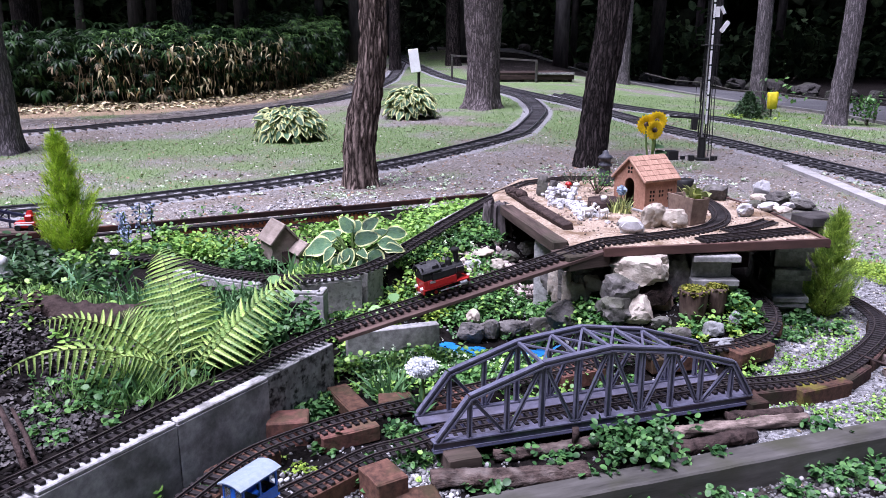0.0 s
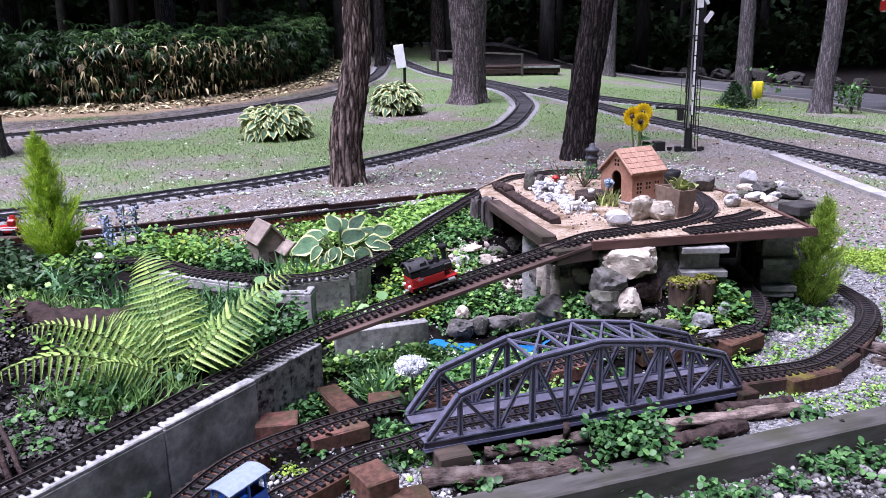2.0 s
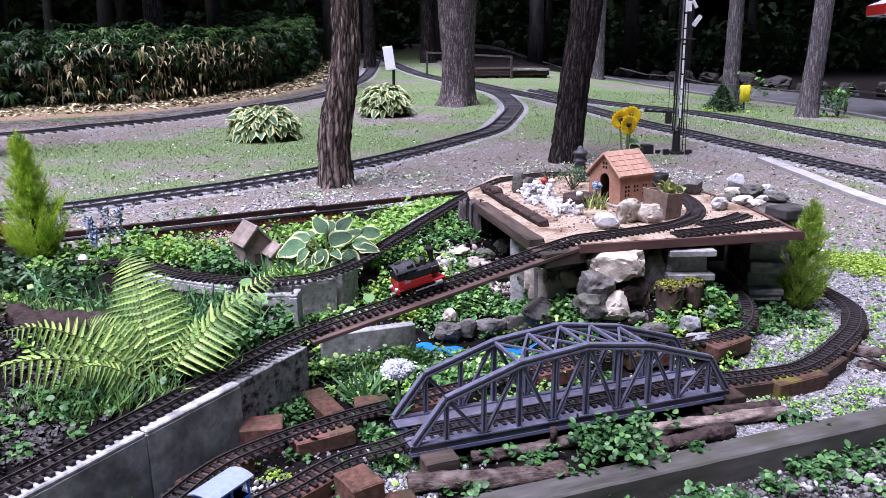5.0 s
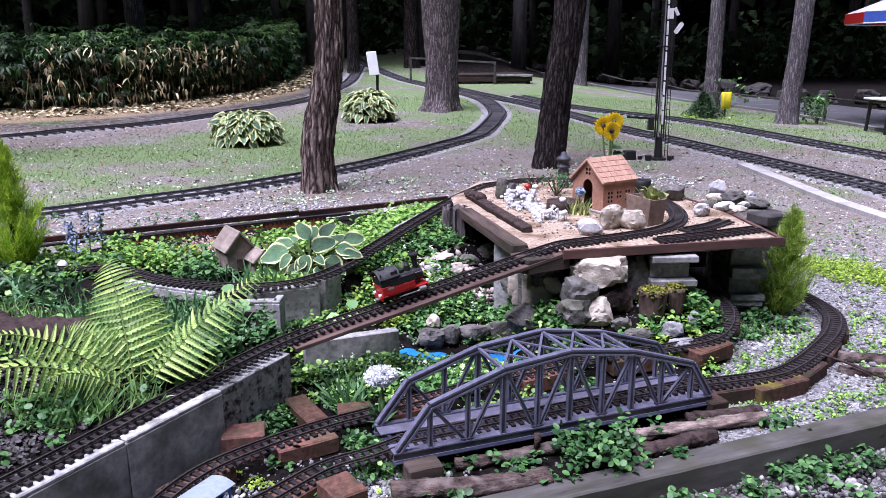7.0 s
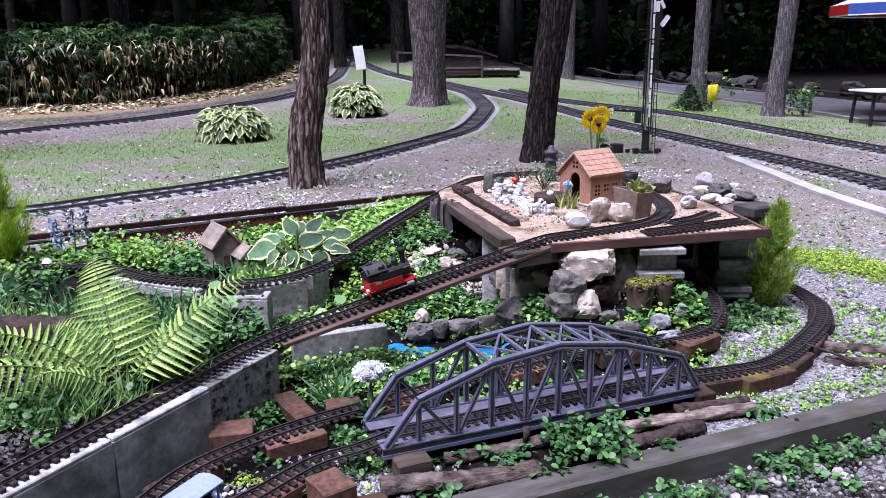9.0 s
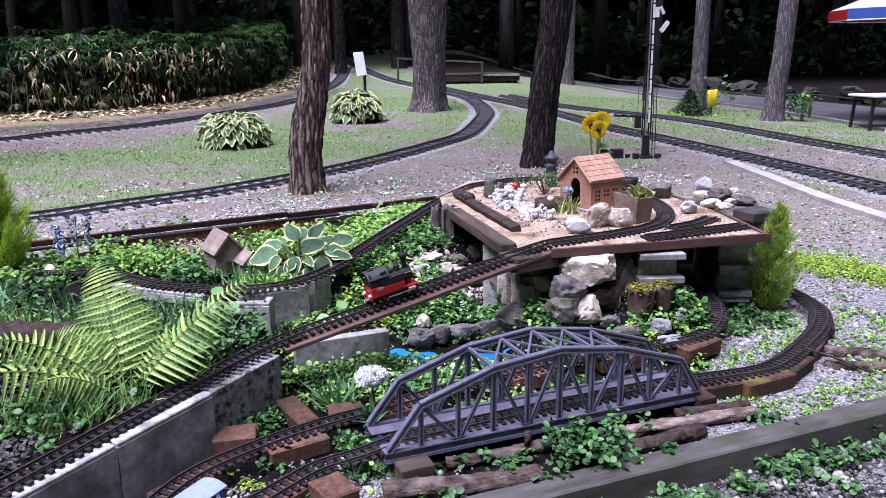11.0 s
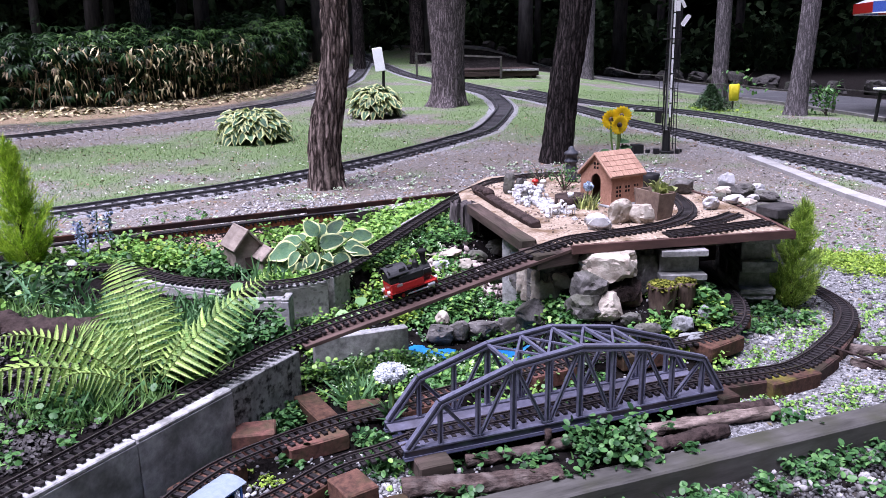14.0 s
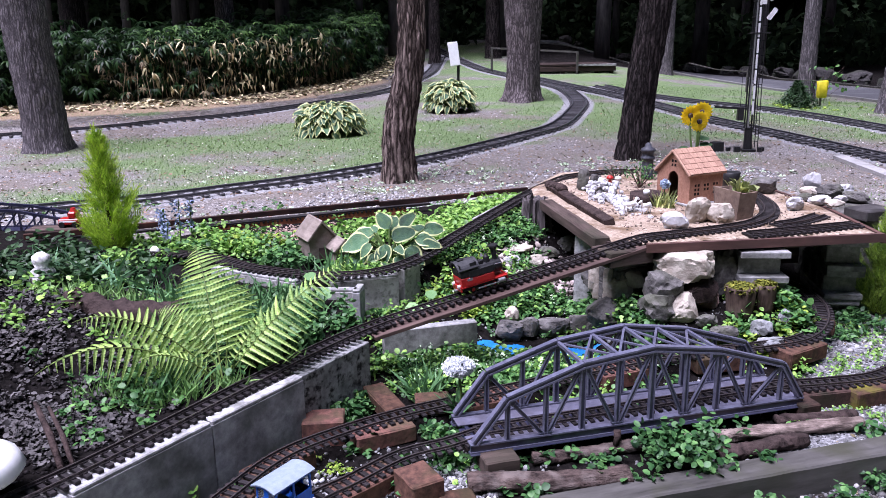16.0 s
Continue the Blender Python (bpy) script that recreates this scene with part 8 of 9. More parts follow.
def planter():
    ob = thing("planter", "tapered brown wooden planter with a leafy plant", "planter")
    m = pose(1.10, 3.405, PZ, 0, 0, -70)

    def panel(name, corners, thick):
        """A flat panel through four corners, thickened inwards."""
        bm = bmesh.new()
        f = bm.faces.new([bm.verts.new(m @ Vector(c)) for c in corners])
        bmesh.ops.recalc_face_normals(bm, faces=bm.faces)
        ext = bmesh.ops.extrude_face_region(bm, geom=[f])
        inward = (m @ Vector((0, 0, 0.06)) - f.calc_center_median()).normalized() * thick
        bmesh.ops.translate(bm, verts=[v for v in ext["geom"] if isinstance(v, bmesh.types.BMVert)], vec=inward)
        part(name, bm, M["clay_brown"], ob)
    a, b, c, d, h = 0.092, 0.044, 0.076, 0.040, 0.122      # half length and width above and below
    for s in (-1, 1):
        panel("side_panel", [(-c, s * d, 0), (c, s * d, 0), (a, s * b, h), (-a, s * b, h)], 0.010)
        panel("end_panel", [(s * c, -d, 0.001), (s * c, d, 0.001), (s * a, b, h - 0.004), (s * a, -b, h - 0.004)], 0.009)
    part("soil", box((0.14, 0.066, 0.06), m @ pose(0, 0, 0.07)), M["tie"], ob, "dark potting soil")
    rng = np.random.default_rng(2)
    n = 44
    c = m @ Vector((0.03, 0.005, 0.108))
    p = np.tile(np.array(c), (n, 1)) + rng.normal(0, 0.016, (n, 3))
    tilt = turns(n, 0.35, rng) @ np.array([[1, 0, 0], [0, 0.55, -0.83], [0, 0.83, 0.55]])
    scatter("leaves", LEAF_V, LEAF_F, p, tilt, rng.uniform(0.035, 0.075, n), M["leaf_straw"], "", "broad pale yellow-green leaves", "", ob)
    return ob


M["leaf_straw"] = surface("leaf_straw", (0.17, 0.24, 0.06), (0.52, 0.55, 0.26), 34, 0.5, 0.1, vary=0.6, island=True, sheer=0.2)
M["clay_brown"] = surface("clay_brown", (0.14, 0.10, 0.08), (0.25, 0.185, 0.15), 40, 0.85, 0.3, (0.09, 0.065, 0.055), 9, 0.5, distance=0.002)
planter()


def white_heap():
    rng = np.random.default_rng(8)
    shapes = []
    for k in range(5):
        bm = rock_mesh((1, 0.9, 0.75), 40 + k, 2, 0.55)
        me = bpy.data.meshes.new("white_stone")
        bm.to_mesh(me)
        bm.free()
        me.materials.append(M["chalk"])
        shapes.append(me)
    for k in range(210):
        u = rng.uniform(0, 1)
        x = 0.575 + 0.13 * u + rng.normal(0, 0.035)
        y = 4.02 - 0.52 * u + rng.normal(0, 0.06)
        s = rng.uniform(0.014, 0.036)
        h = 0.065 * math.exp(-((y - 3.9) / 0.12) ** 2) * rng.uniform(0, 1.2)
        o = new("white_stone", shapes[k % 5])
        o.matrix_world = pose(x, y, PZ + s * 0.28 + h, rng.uniform(-20, 20), rng.uniform(-20, 20), rng.uniform(0, 360)) @ Matrix.Scale(s, 4)
        tagged(o, "white quartz pebble in a heap on the sand", "stone", "white quartz heap")


M["chalk"] = surface("chalk", (0.42, 0.42, 0.45), (0.74, 0.74, 0.77), 6, 0.8, 0.6, vary=0.3, distance=0.03)
white_heap()


def animal_figure(label, at, yaw, s, material):
    """A plain four-legged ornament, one mesh."""
    bm = tube([(-0.5, 0, 0.62), (-0.35, 0, 0.66), (0.0, 0, 0.62), (0.35, 0, 0.66), (0.5, 0, 0.72)], [0.10, 0.19, 0.17, 0.2, 0.12], 10)
    tube([(0.42, 0, 0.72), (0.58, 0, 0.95), (0.62, 0, 1.02)], [0.11, 0.085, 0.07], 8, bm)
    tube([(0.55, 0, 1.02), (0.72, 0, 0.98), (0.85, 0, 0.92)], [0.09, 0.085, 0.05], 8, bm)
    for x in (-0.36, 0.36):
        for y in (-0.1, 0.1):
            tube([(x, y, 0.6), (x + 0.02, y, 0.3), (x, y, 0.0)], [0.075, 0.05, 0.045], 6, bm)
    ob = part("animal_figure", bm, material, None, "", True)
    ob.matrix_world = pose(*at, 0, 0, yaw) @ Matrix.Scale(s, 4)
    return tagged(ob, label, "figurine", "figurines on the platform")


animal_figure("white four-legged garden figurine on the sand", (0.665, 3.48, PZ), 30, 0.065, M["white_paint"])
animal_figure("white four-legged garden figurine on the sand", (0.735, 3.46, PZ), -140, 0.062, M["white_paint"])
animal_figure("small brown four-legged figurine on the sand", (0.70, 3.56, PZ), 80, 0.05, M["clay_brown"])


def lathe(name, prof, material, m, label, category, group="", seg=20):
    bm = bmesh.new()
    rings = [[bm.verts.new((r * math.cos(2 * math.pi * k / seg), r * math.sin(2 * math.pi * k / seg), z)) for k in range(seg)] for r, z in prof]
    for a, b in zip(rings, rings[1:]):
        for k in range(seg):
            bm.faces.new((a[k], a[(k + 1) % seg], b[(k + 1) % seg], b[k]))
    bm.faces.new(list(reversed(rings[0])))
    bm.faces.new(rings[-1])
    ob = part(name, bm, material, None, "", True)
    ob.matrix_world = m
    return tagged(ob, label, category, group)


M["lantern_grey"] = surface("lantern_grey", (0.018, 0.02, 0.027), (0.075, 0.08, 0.10), 50, 0.6, 0.4, (0.03, 0.03, 0.035), 16, 0.6, distance=0.002)
lathe("toadstool_ornament", [(0.012, 0), (0.014, 0.02), (0.010, 0.035), (0.028, 0.036), (0.026, 0.048), (0.015, 0.06), (0.002, 0.064)], M["red_paint"], pose(0.70, 4.27, PZ) @ Matrix.Scale(0.72, 4), "small red and white toadstool ornament on the sand", "ornament")
lathe("toadstool_ornament", [(0.012, 0), (0.016, 0.02), (0.012, 0.03), (0.02, 0.032), (0.016, 0.044), (0.002, 0.05)], M["white_paint"], pose(0.735, 4.22, PZ), "small white toadstool ornament on the sand", "ornament")
lathe("stone_lantern", [(0.040, 0), (0.042, 0.02), (0.036, 0.03), (0.038, 0.10), (0.034, 0.125), (0.046, 0.13), (0.046, 0.142), (0.036, 0.15), (0.038, 0.175), (0.050, 0.182), (0.046, 0.196), (0.022, 0.21), (0.020, 0.225), (0.008, 0.235)], M["lantern_grey"], pose(0.93, 4.42, PZ) @ Matrix.Diagonal((0.85, 0.85, 0.86, 1)), "dark blue-grey lantern ornament beside the house", "lantern")
lathe("dark_pot", [(0.035, 0), (0.045, 0.04), (0.05, 0.08), (0.046, 0.082), (0.02, 0.07)], M["black_metal"], pose(1.30, 4.12, PZ), "dark round flower pot behind the house", "pot")
lathe("white_pot", [(0.022, 0), (0.03, 0.03), (0.032, 0.05), (0.025, 0.055), (0.01, 0.05)], M["white_paint"], pose(0.775, 3.66, PZ + 0.046) @ Matrix.Scale(0.5, 4), "small white pot standing on the wood slice before the clay house", "pot")


def wood_slice():
    """A thick dark slice of trunk lying flat on the sand."""
    bm = bmesh.new()
    rings = []
    for f, z in ((0.97, 0.0), (1.0, 0.012), (1.0, 0.045), (0.96, 0.052)):
        rings.append([bm.verts.new((math.cos(a) * 0.085 * f * (1 + 0.07 * math.sin(a * 3 + 1) + 0.04 * math.sin(a * 7)), math.sin(a) * 0.105 * f * (1 + 0.06 * math.sin(a * 2)), z)) for a in np.linspace(0, 2 * math.pi, 36, False)])
    for p, q in zip(rings, rings[1:]):
        for k in range(36):
            bm.faces.new((p[k], p[(k + 1) % 36], q[(k + 1) % 36], q[k]))
    bm.faces.new(rings[-1])
    ob = part("wood_slice", bm, M["log_dark"])
    ob.matrix_world = pose(0.79, 3.72, PZ - 0.004, 0, 0, -20)
    return tagged(ob, "thick dark brown slice of trunk lying beside the house", "wood slice")


wood_slice()


def potted_flower():
    ob = thing("blue_flower", "blue flower with thin green leaves before the house", "flower")
    rng = np.random.default_rng(14)
    n = 120
    v = rng.normal(0, 1, (n, 3))
    v /= np.linalg.norm(v, axis=1)[:, None]
    part("stem", tube([(0.845, 3.63, PZ), (0.85, 3.63, PZ + 0.06), (0.852, 3.63, PZ + 0.10)], 0.003, 5), M["stem"], ob)
    scatter("petals", CHIP_V, CHIP_F, np.array((0.852, 3.63, PZ + 0.105)) + v * 0.019, turns(n, 1, rng), rng.uniform(0.010, 0.018, n), M["petal_sky"], "", "", "", ob)
    n = 70
    p = np.tile(np.array((0.85, 3.61, PZ)), (n, 1)) + rng.normal(0, 0.022, (n, 3)) * np.array([1, 1, 0])
    scatter("leaves", BLADE_V, BLADE_F, p, turns(n, 0.35, rng), np.stack([np.full(n, 0.11)] + [rng.uniform(0.05, 0.10, n)] * 2, 1), M["leaf_straw"], "", "", "", ob)


M["petal_sky"] = surface("petal_sky", (0.20, 0.29, 0.42), (0.42, 0.50, 0.60), 30, 0.6, 0, vary=0.4, island=True)
potted_flower()


def twig_shrub(label, at, size, count, seed, material):
    ob = thing("small_shrub", label, "shrub")
    rng = np.random.default_rng(seed)
    b = Vector(at)
    tips = []
    for k in range(11):
        t = b + Vector((rng.normal(0, 0.4) * size, rng.normal(0, 0.4) * size, rng.uniform(0.5, 1.0) * size))
        part("twig", tube([b, b.lerp(t, 0.5) + Vector((0, 0, 0.1 * size)), t], [0.004, 0.0025, 0.001], 4), M["bark"], ob)
        tips.append(t)
    w = rng.integers(0, 11, count)
    p = np.array([tuple(b.lerp(tips[i], rng.uniform(0.5, 1.05))) for i in w]) + rng.normal(0, 0.10, (count, 3)) * size
    scatter("leaves", LEAF_V, LEAF_F, p, turns(count, 0.7, rng), rng.uniform(0.09, 0.16, count) * size, material, "", "", "", ob)
    return ob


twig_shrub("sparse grey-green shrub behind the white stones", (0.83, 4.12, PZ), 0.14, 170, 21, M["leaf"])
twig_shrub("sparse twiggy shrub by the back of the platform", (0.74, 4.36, PZ), 0.10, 80, 22, M["leaf_deep"])

# ---- ornaments in the left bed ----
M["cat"] = surface("cat", (0.78, 0.78, 0.78), (0.7, 0.69, 0.68), 20, 0.4, 0, (0.03, 0.03, 0.03), 22, 1.0)
lathe("cat_ornament", [(0.05, 0), (0.055, 0.03), (0.045, 0.065), (0.028, 0.08), (0.036, 0.10), (0.034, 0.125), (0.012, 0.14)], M["cat"], pose(-1.80, 3.0, 0.44), "white and black ceramic cat ornament among leaves", "ornament")
lathe("white_ornament", [(0.045, 0), (0.04, 0.05), (0.03, 0.06), (0.11, 0.07), (0.125, 0.09), (0.11, 0.125), (0.07, 0.155), (0.02, 0.168)], M["white_paint"], pose(-1.075, 1.445, 0.425) @ Matrix.Scale(0.85, 4), "white mushroom-shaped ceramic ornament beside the track", "ornament")
lathe("white_ornament", [(0.03, 0), (0.04, 0.03), (0.035, 0.06), (0.015, 0.085)], M["white_paint"], pose(-1.50, 3.40, 0.45) @ Matrix.Scale(0.6, 4), "small white ornament by the blue flowers", "ornament")

# ---- red and black steam engine ----
def wheel_set(parent, x, y, z, r, material):
    w = part("wheel", cyl(r, r, 0.010, pose(x, y, z, 90), 18), M["black_metal"], parent)
    part("rim", cyl(r * 1.12, r * 1.12, 0.003, pose(x, y - math.copysign(0.005, y), z, 90), 18), M["rail"], w)
    part("hub", cyl(r * 0.55, r * 0.5, 0.004, pose(x, y + math.copysign(0.006, y), z, 90), 12), material, w)


def steam_engine(m):
    ob = thing("toy_steam_engine", "red and black toy steam engine on the ramp track", "model train")
    B, R = M["black_metal"], M["red_paint"]
    part("chassis", box((0.215, 0.06, 0.02), pose(0, 0, 0.028), 0.002), B, ob)
    part("footplate", box((0.235, 0.098, 0.006), pose(0, 0, 0.042), 0.001), R, ob)
    for x in (-0.118, 0.118):
        beam = part("buffer_beam", box((0.008, 0.092, 0.026), pose(x, 0, 0.036), 0.002), R, ob)
        part("coupling", box((0.016, 0.02, 0.008), pose(x * 1.09, 0, 0.026), 0.002), M["steel"], beam)
        for y in (-0.03, 0.03):
            part("lamp", cyl(0.008, 0.008, 0.012, pose(x * 1.04, y, 0.05, 0, 90), 12), M["white_paint"], beam, "white lamp")
    for s in (-1, 1):
        part("side_tank", box((0.15, 0.03, 0.034), pose(-0.02, s * 0.035, 0.062), 0.003), R, ob, "glossy red lower tank")
        part("tank_top", box((0.13, 0.03, 0.036), pose(-0.005, s * 0.035, 0.0975), 0.004), B, ob, "black upper tank")
        part("cylinder", cyl(0.012, 0.012, 0.035, pose(0.085, s * 0.045, 0.026, 0, 90), 14), M["steel"], ob, "silver cylinder")
        part("connecting_rod", box((0.11, 0.004, 0.006), pose(0.02, s * 0.045, 0.02), 0.001), M["steel"], ob)
        for x in (-0.055, 0.005, 0.055):
            wheel_set(ob, x, s * 0.028, 0.017, 0.0165, R)
    part("cab_lower", box((0.085, 0.096, 0.042), pose(-0.07, 0, 0.066), 0.003), R, ob)
    part("cab_body", box((0.083, 0.094, 0.03), pose(-0.07, 0, 0.102), 0.003), B, ob)
    for x in (-0.110, -0.030):
        for y in (-0.044, 0.044):
            part("cab_post", box((0.006, 0.008, 0.058), pose(x, y, 0.123), 0.001), B, ob)
        part("cab_wall", box((0.005, 0.026, 0.056), pose(x, 0, 0.122), 0.001), B, ob)
        part("cab_lintel", box((0.005, 0.09, 0.014), pose(x, 0, 0.145), 0.001), B, ob)
    for s in (-1, 1):
        part("cab_side", box((0.03, 0.004, 0.056), pose(-0.045, s * 0.046, 0.122), 0.001), B, ob)
        part("cab_side", box((0.03, 0.004, 0.022), pose(-0.09, s * 0.046, 0.105), 0.001), B, ob)
    bm = bmesh.new()
    arc = [(math.sin(a) * 0.058, 0.142 + math.cos(a) * 0.058 - 0.040) for a in np.linspace(-1.15, 1.15, 13)]
    fr = [bm.verts.new((-0.122, y, z)) for y, z in arc] + [bm.verts.new((-0.122, y * 0.97, z - 0.005)) for y, z in reversed(arc)]
    bk = [bm.verts.new((-0.016, v.co.y, v.co.z)) for v in fr]
    k = len(fr)
    for i in range(k):
        bm.faces.new((fr[i], fr[(i + 1) % k], bk[(i + 1) % k], bk[i]))
    bm.faces.new(fr)
    bm.faces.new(list(reversed(bk)))
    part("cab_roof", bm, M["roof_grey"], ob, "curved dark grey roof")
    part("roof_vent", box((0.03, 0.022, 0.008), pose(-0.085, 0, 0.162), 0.002), B, ob)
    part("boiler", cyl(0.032, 0.032, 0.125, pose(0.045, 0, 0.088, 0, 90), 24), B, ob, "round black boiler")
    part("smokebox_door", cyl(0.027, 0.02, 0.006, pose(0.110, 0, 0.088, 0, 90), 20), B, ob)
    part("chimney", cyl(0.011, 0.013, 0.055, pose(0.088, 0, 0.135), 16), B, ob)
    part("chimney_cap", cyl(0.013, 0.022, 0.022, pose(0.088, 0, 0.170), 16), B, ob)
    part("chimney_rim", cyl(0.0225, 0.021, 0.006, pose(0.088, 0, 0.184), 16), B, ob)
    part("steam_dome", cyl(0.016, 0.014, 0.026, pose(0.045, 0, 0.130), 16), B, ob)
    part("dome_cap", cyl(0.014, 0.005, 0.012, pose(0.045, 0, 0.149), 16), B, ob)
    part("sand_box", box((0.024, 0.026, 0.02), pose(0.012, 0, 0.126), 0.004), B, ob)
    part("bell", cyl(0.009, 0.003, 0.014, pose(0.03, 0.012, 0.152), 12), M["steel"], ob)
    for s in (-1, 1):
        part("handrail", tube([(0.0, s * 0.034, 0.105), (0.10, s * 0.034, 0.105)], 0.0016, 6), M["steel"], ob)
    part("number_plate", box((0.028, 0.002, 0.012), pose(-0.07, -0.0495, 0.075), 0.0005), M["steel"], ob)
    ob.matrix_world = m
    return ob


M["roof_grey"] = surface("roof_grey", (0.022, 0.022, 0.025), (0.05, 0.05, 0.055), 60, 0.45, 0.05)
def on_line(line, x):
    """The place and turn of a vehicle on a straight stretch of line at that x; on the rails' heads."""
    for a, b in zip(line, line[1:]):
        if a[0] <= x <= b[0]:
            u = (x - a[0]) / (b[0] - a[0])
            d = Vector(b) - Vector(a)
            p = Vector(a).lerp(Vector(b), u)
            return Matrix.Translation(p + Vector((0, 0, 0.0175))) @ d.to_track_quat('X', 'Z').to_matrix().to_4x4()


steam_engine(on_line(UP_LINE, 0.005) @ Matrix.Scale(0.77, 4))


# ---- blue rail car ----
def rail_car(m):
    ob = thing("toy_rail_car", "bright blue toy rail car with a pale roof", "model train")
    B = M["blue_paint"]
    part("chassis", box((0.15, 0.06, 0.02), pose(0, 0, 0.028), 0.002), M["black_metal"], ob)
    part("floor", box((0.165, 0.092, 0.008), pose(0, 0, 0.042), 0.001), B, ob)
    for s in (-1, 1):
        part("side_panel", box((0.15, 0.004, 0.034), pose(0, s * 0.043, 0.062), 0.001), B, ob)
        part("end_panel", box((0.004, 0.086, 0.034), pose(s * 0.073, 0, 0.062), 0.001), B, ob)
        for x in (-0.072, 0.0, 0.072):
            part("post", box((0.008, 0.006, 0.05), pose(x, s * 0.042, 0.103), 0.001), B, ob)
        part("end_post", box((0.006, 0.02, 0.05), pose(s * 0.073, 0, 0.103), 0.001), B, ob)
        part("lintel", box((0.152, 0.005, 0.010), pose(0, s * 0.0425, 0.131), 0.001), B, ob)
        part("end_lintel", box((0.005, 0.084, 0.010), pose(s * 0.073, 0, 0.131), 0.001), B, ob)
        part("windscreen", box((0.0015, 0.03, 0.04), pose(s * 0.073, 0.024, 0.103)), M["pane"], ob)
        part("windscreen", box((0.0015, 0.03, 0.04), pose(s * 0.073, -0.024, 0.103)), M["pane"], ob)
        for x in (-0.045, 0.045):
            wheel_set(ob, x, s * 0.028, 0.017, 0.0165, M["black_metal"])
    bm = bmesh.new()
    arc = [(y, 0.137 + 0.014 * math.cos(y / 0.052 * 1.45)) for y in np.linspace(-0.052, 0.052, 11)]
    fr = [bm.verts.new((-0.09, y, z)) for y, z in arc] + [bm.verts.new((-0.09, y * 0.98, z - 0.004)) for y, z in reversed(arc)]
    bk = [bm.verts.new((0.09, v.co.y, v.co.z)) for v in fr]
    k = len(fr)
    for i in range(k):
        bm.faces.new((fr[i], fr[(i + 1) % k], bk[(i + 1) % k], bk[i]))
    bm.faces.new(fr)
    bm.faces.new(list(reversed(bk)))
    part("roof", bm, M["pale_roof"], ob, "pale blue-grey curved roof")
    part("seat", box((0.05, 0.07, 0.02), pose(-0.02, 0, 0.06), 0.003), M["black_metal"], ob)
    part("control_box", box((0.02, 0.05, 0.035), pose(0.055, 0, 0.068), 0.003), M["black_metal"], ob)
    for s in (-1, 1):
        for y in (-0.03, 0.03):
            part("headlight", cyl(0.006, 0.006, 0.006, pose(s * 0.078, y, 0.058, 0, 90), 10), M["white_paint"], ob)
    ob.matrix_world = m
    return ob


M["pale_roof"] = surface("pale_roof", (0.20, 0.25, 0.34), (0.27, 0.32, 0.42), 60, 0.4, 0.03, (0.17, 0.21, 0.27), 12, 0.3)


def pane_material():
    m = bpy.data.materials.new("pane")
    m.use_nodes = True
    b = m.node_tree.nodes["Principled BSDF"]
    b.inputs["Base Color"].default_value = (0.75, 0.85, 0.95, 1)
    b.inputs["Transmission Weight"].default_value = 0.9
    b.inputs["Roughness"].default_value = 0.05
    return m


M["pane"] = pane_material()
rail_car(on_line(OUTER_LINE, -0.452) @ Matrix.Scale(0.74, 4))


# ---- small dark bridge and red toy at the far left ----
def small_bridge():
    ob = thing("small_truss_bridge", "small dark blue-grey model truss bridge behind the bed", "model bridge")
    a, b = Vector((-3.35, 4.02, 0.40)), Vector((-2.33, 4.12, 0.40))
    d = (b - a).normalized()
    n = Vector((-d.y, d.x, 0))
    P = M["truss"]
    for k in (0, 0.16):
        o = n * k
        part("bottom_chord", bar(a + o, b + o, 0.02, 0.025), P, ob)
        top = [a + o, a + d * 0.2 + o + Vector((0, 0, 0.13)), a + d * 0.55 + o + Vector((0, 0, 0.15)), a + d * 0.8 + o + Vector((0, 0, 0.125)), b + o + Vector((0, 0, 0.075))]
        for p, q in zip(top, top[1:]):
            part("top_chord", bar(p, q, 0.018, 0.014), P, ob)
        for i in range(1, 9):
            s = i / 9 * (b - a).length
            h = np.interp(s, [0, 0.2, 0.55, 0.8, (b - a).length], [0, 0.13, 0.15, 0.125, 0.075])
            part("post", bar(a + o + d * s, a + o + d * s + Vector((0, 0, float(h))), 0.009, 0.009), P, ob)
            if i < 8:
                part("diagonal", bar(a + o + d * s, a + o + d * (s + 0.11) + Vector((0, 0, float(h) * 0.95)), 0.007, 0.008), P, ob)
    part("deck", bar(a + n * 0.08, b + n * 0.08, 0.14, 0.012), P, ob)
    for e in (a, b):
        part("pier", box((0.1, 0.2, 0.42), Matrix.Translation(e + n * 0.08 + Vector((0, 0, -0.22)))), M["concrete"], ob)
    return ob


small_bridge()


def red_toy():
    ob = thing("toy_car", "small red and white toy car on the back edge", "toy")
    m = pose(-2.23, 4.03, 0.455, 0, 0, 6)
    part("body", box((0.11, 0.07, 0.035), m @ pose(0, 0, 0.03), 0.006), M["red_paint"], ob)
    part("cab", box((0.045, 0.06, 0.04), m @ pose(0.02, 0, 0.065), 0.008), M["red_paint"], ob)
    part("stripe", box((0.09, 0.072, 0.008), m @ pose(-0.005, 0, 0.032), 0.001), M["white_paint"], ob)
    part("roof", cyl(0.02, 0.012, 0.02, m @ pose(0.02, 0, 0.093), 12), M["red_paint"], ob)
    for x in (-0.035, 0.035):
        for y in (-0.036, 0.036):
            part("wheel", cyl(0.016, 0.016, 0.01, m @ pose(x, y, 0.016, 90), 14), M["black_metal"], ob)
    plank("ledge_board", (-2.45, 4.0, 0.44), (-2.0, 4.05, 0.44), 0.12, 0.03, "short dark board on the back edge", M["plank"])
    return ob


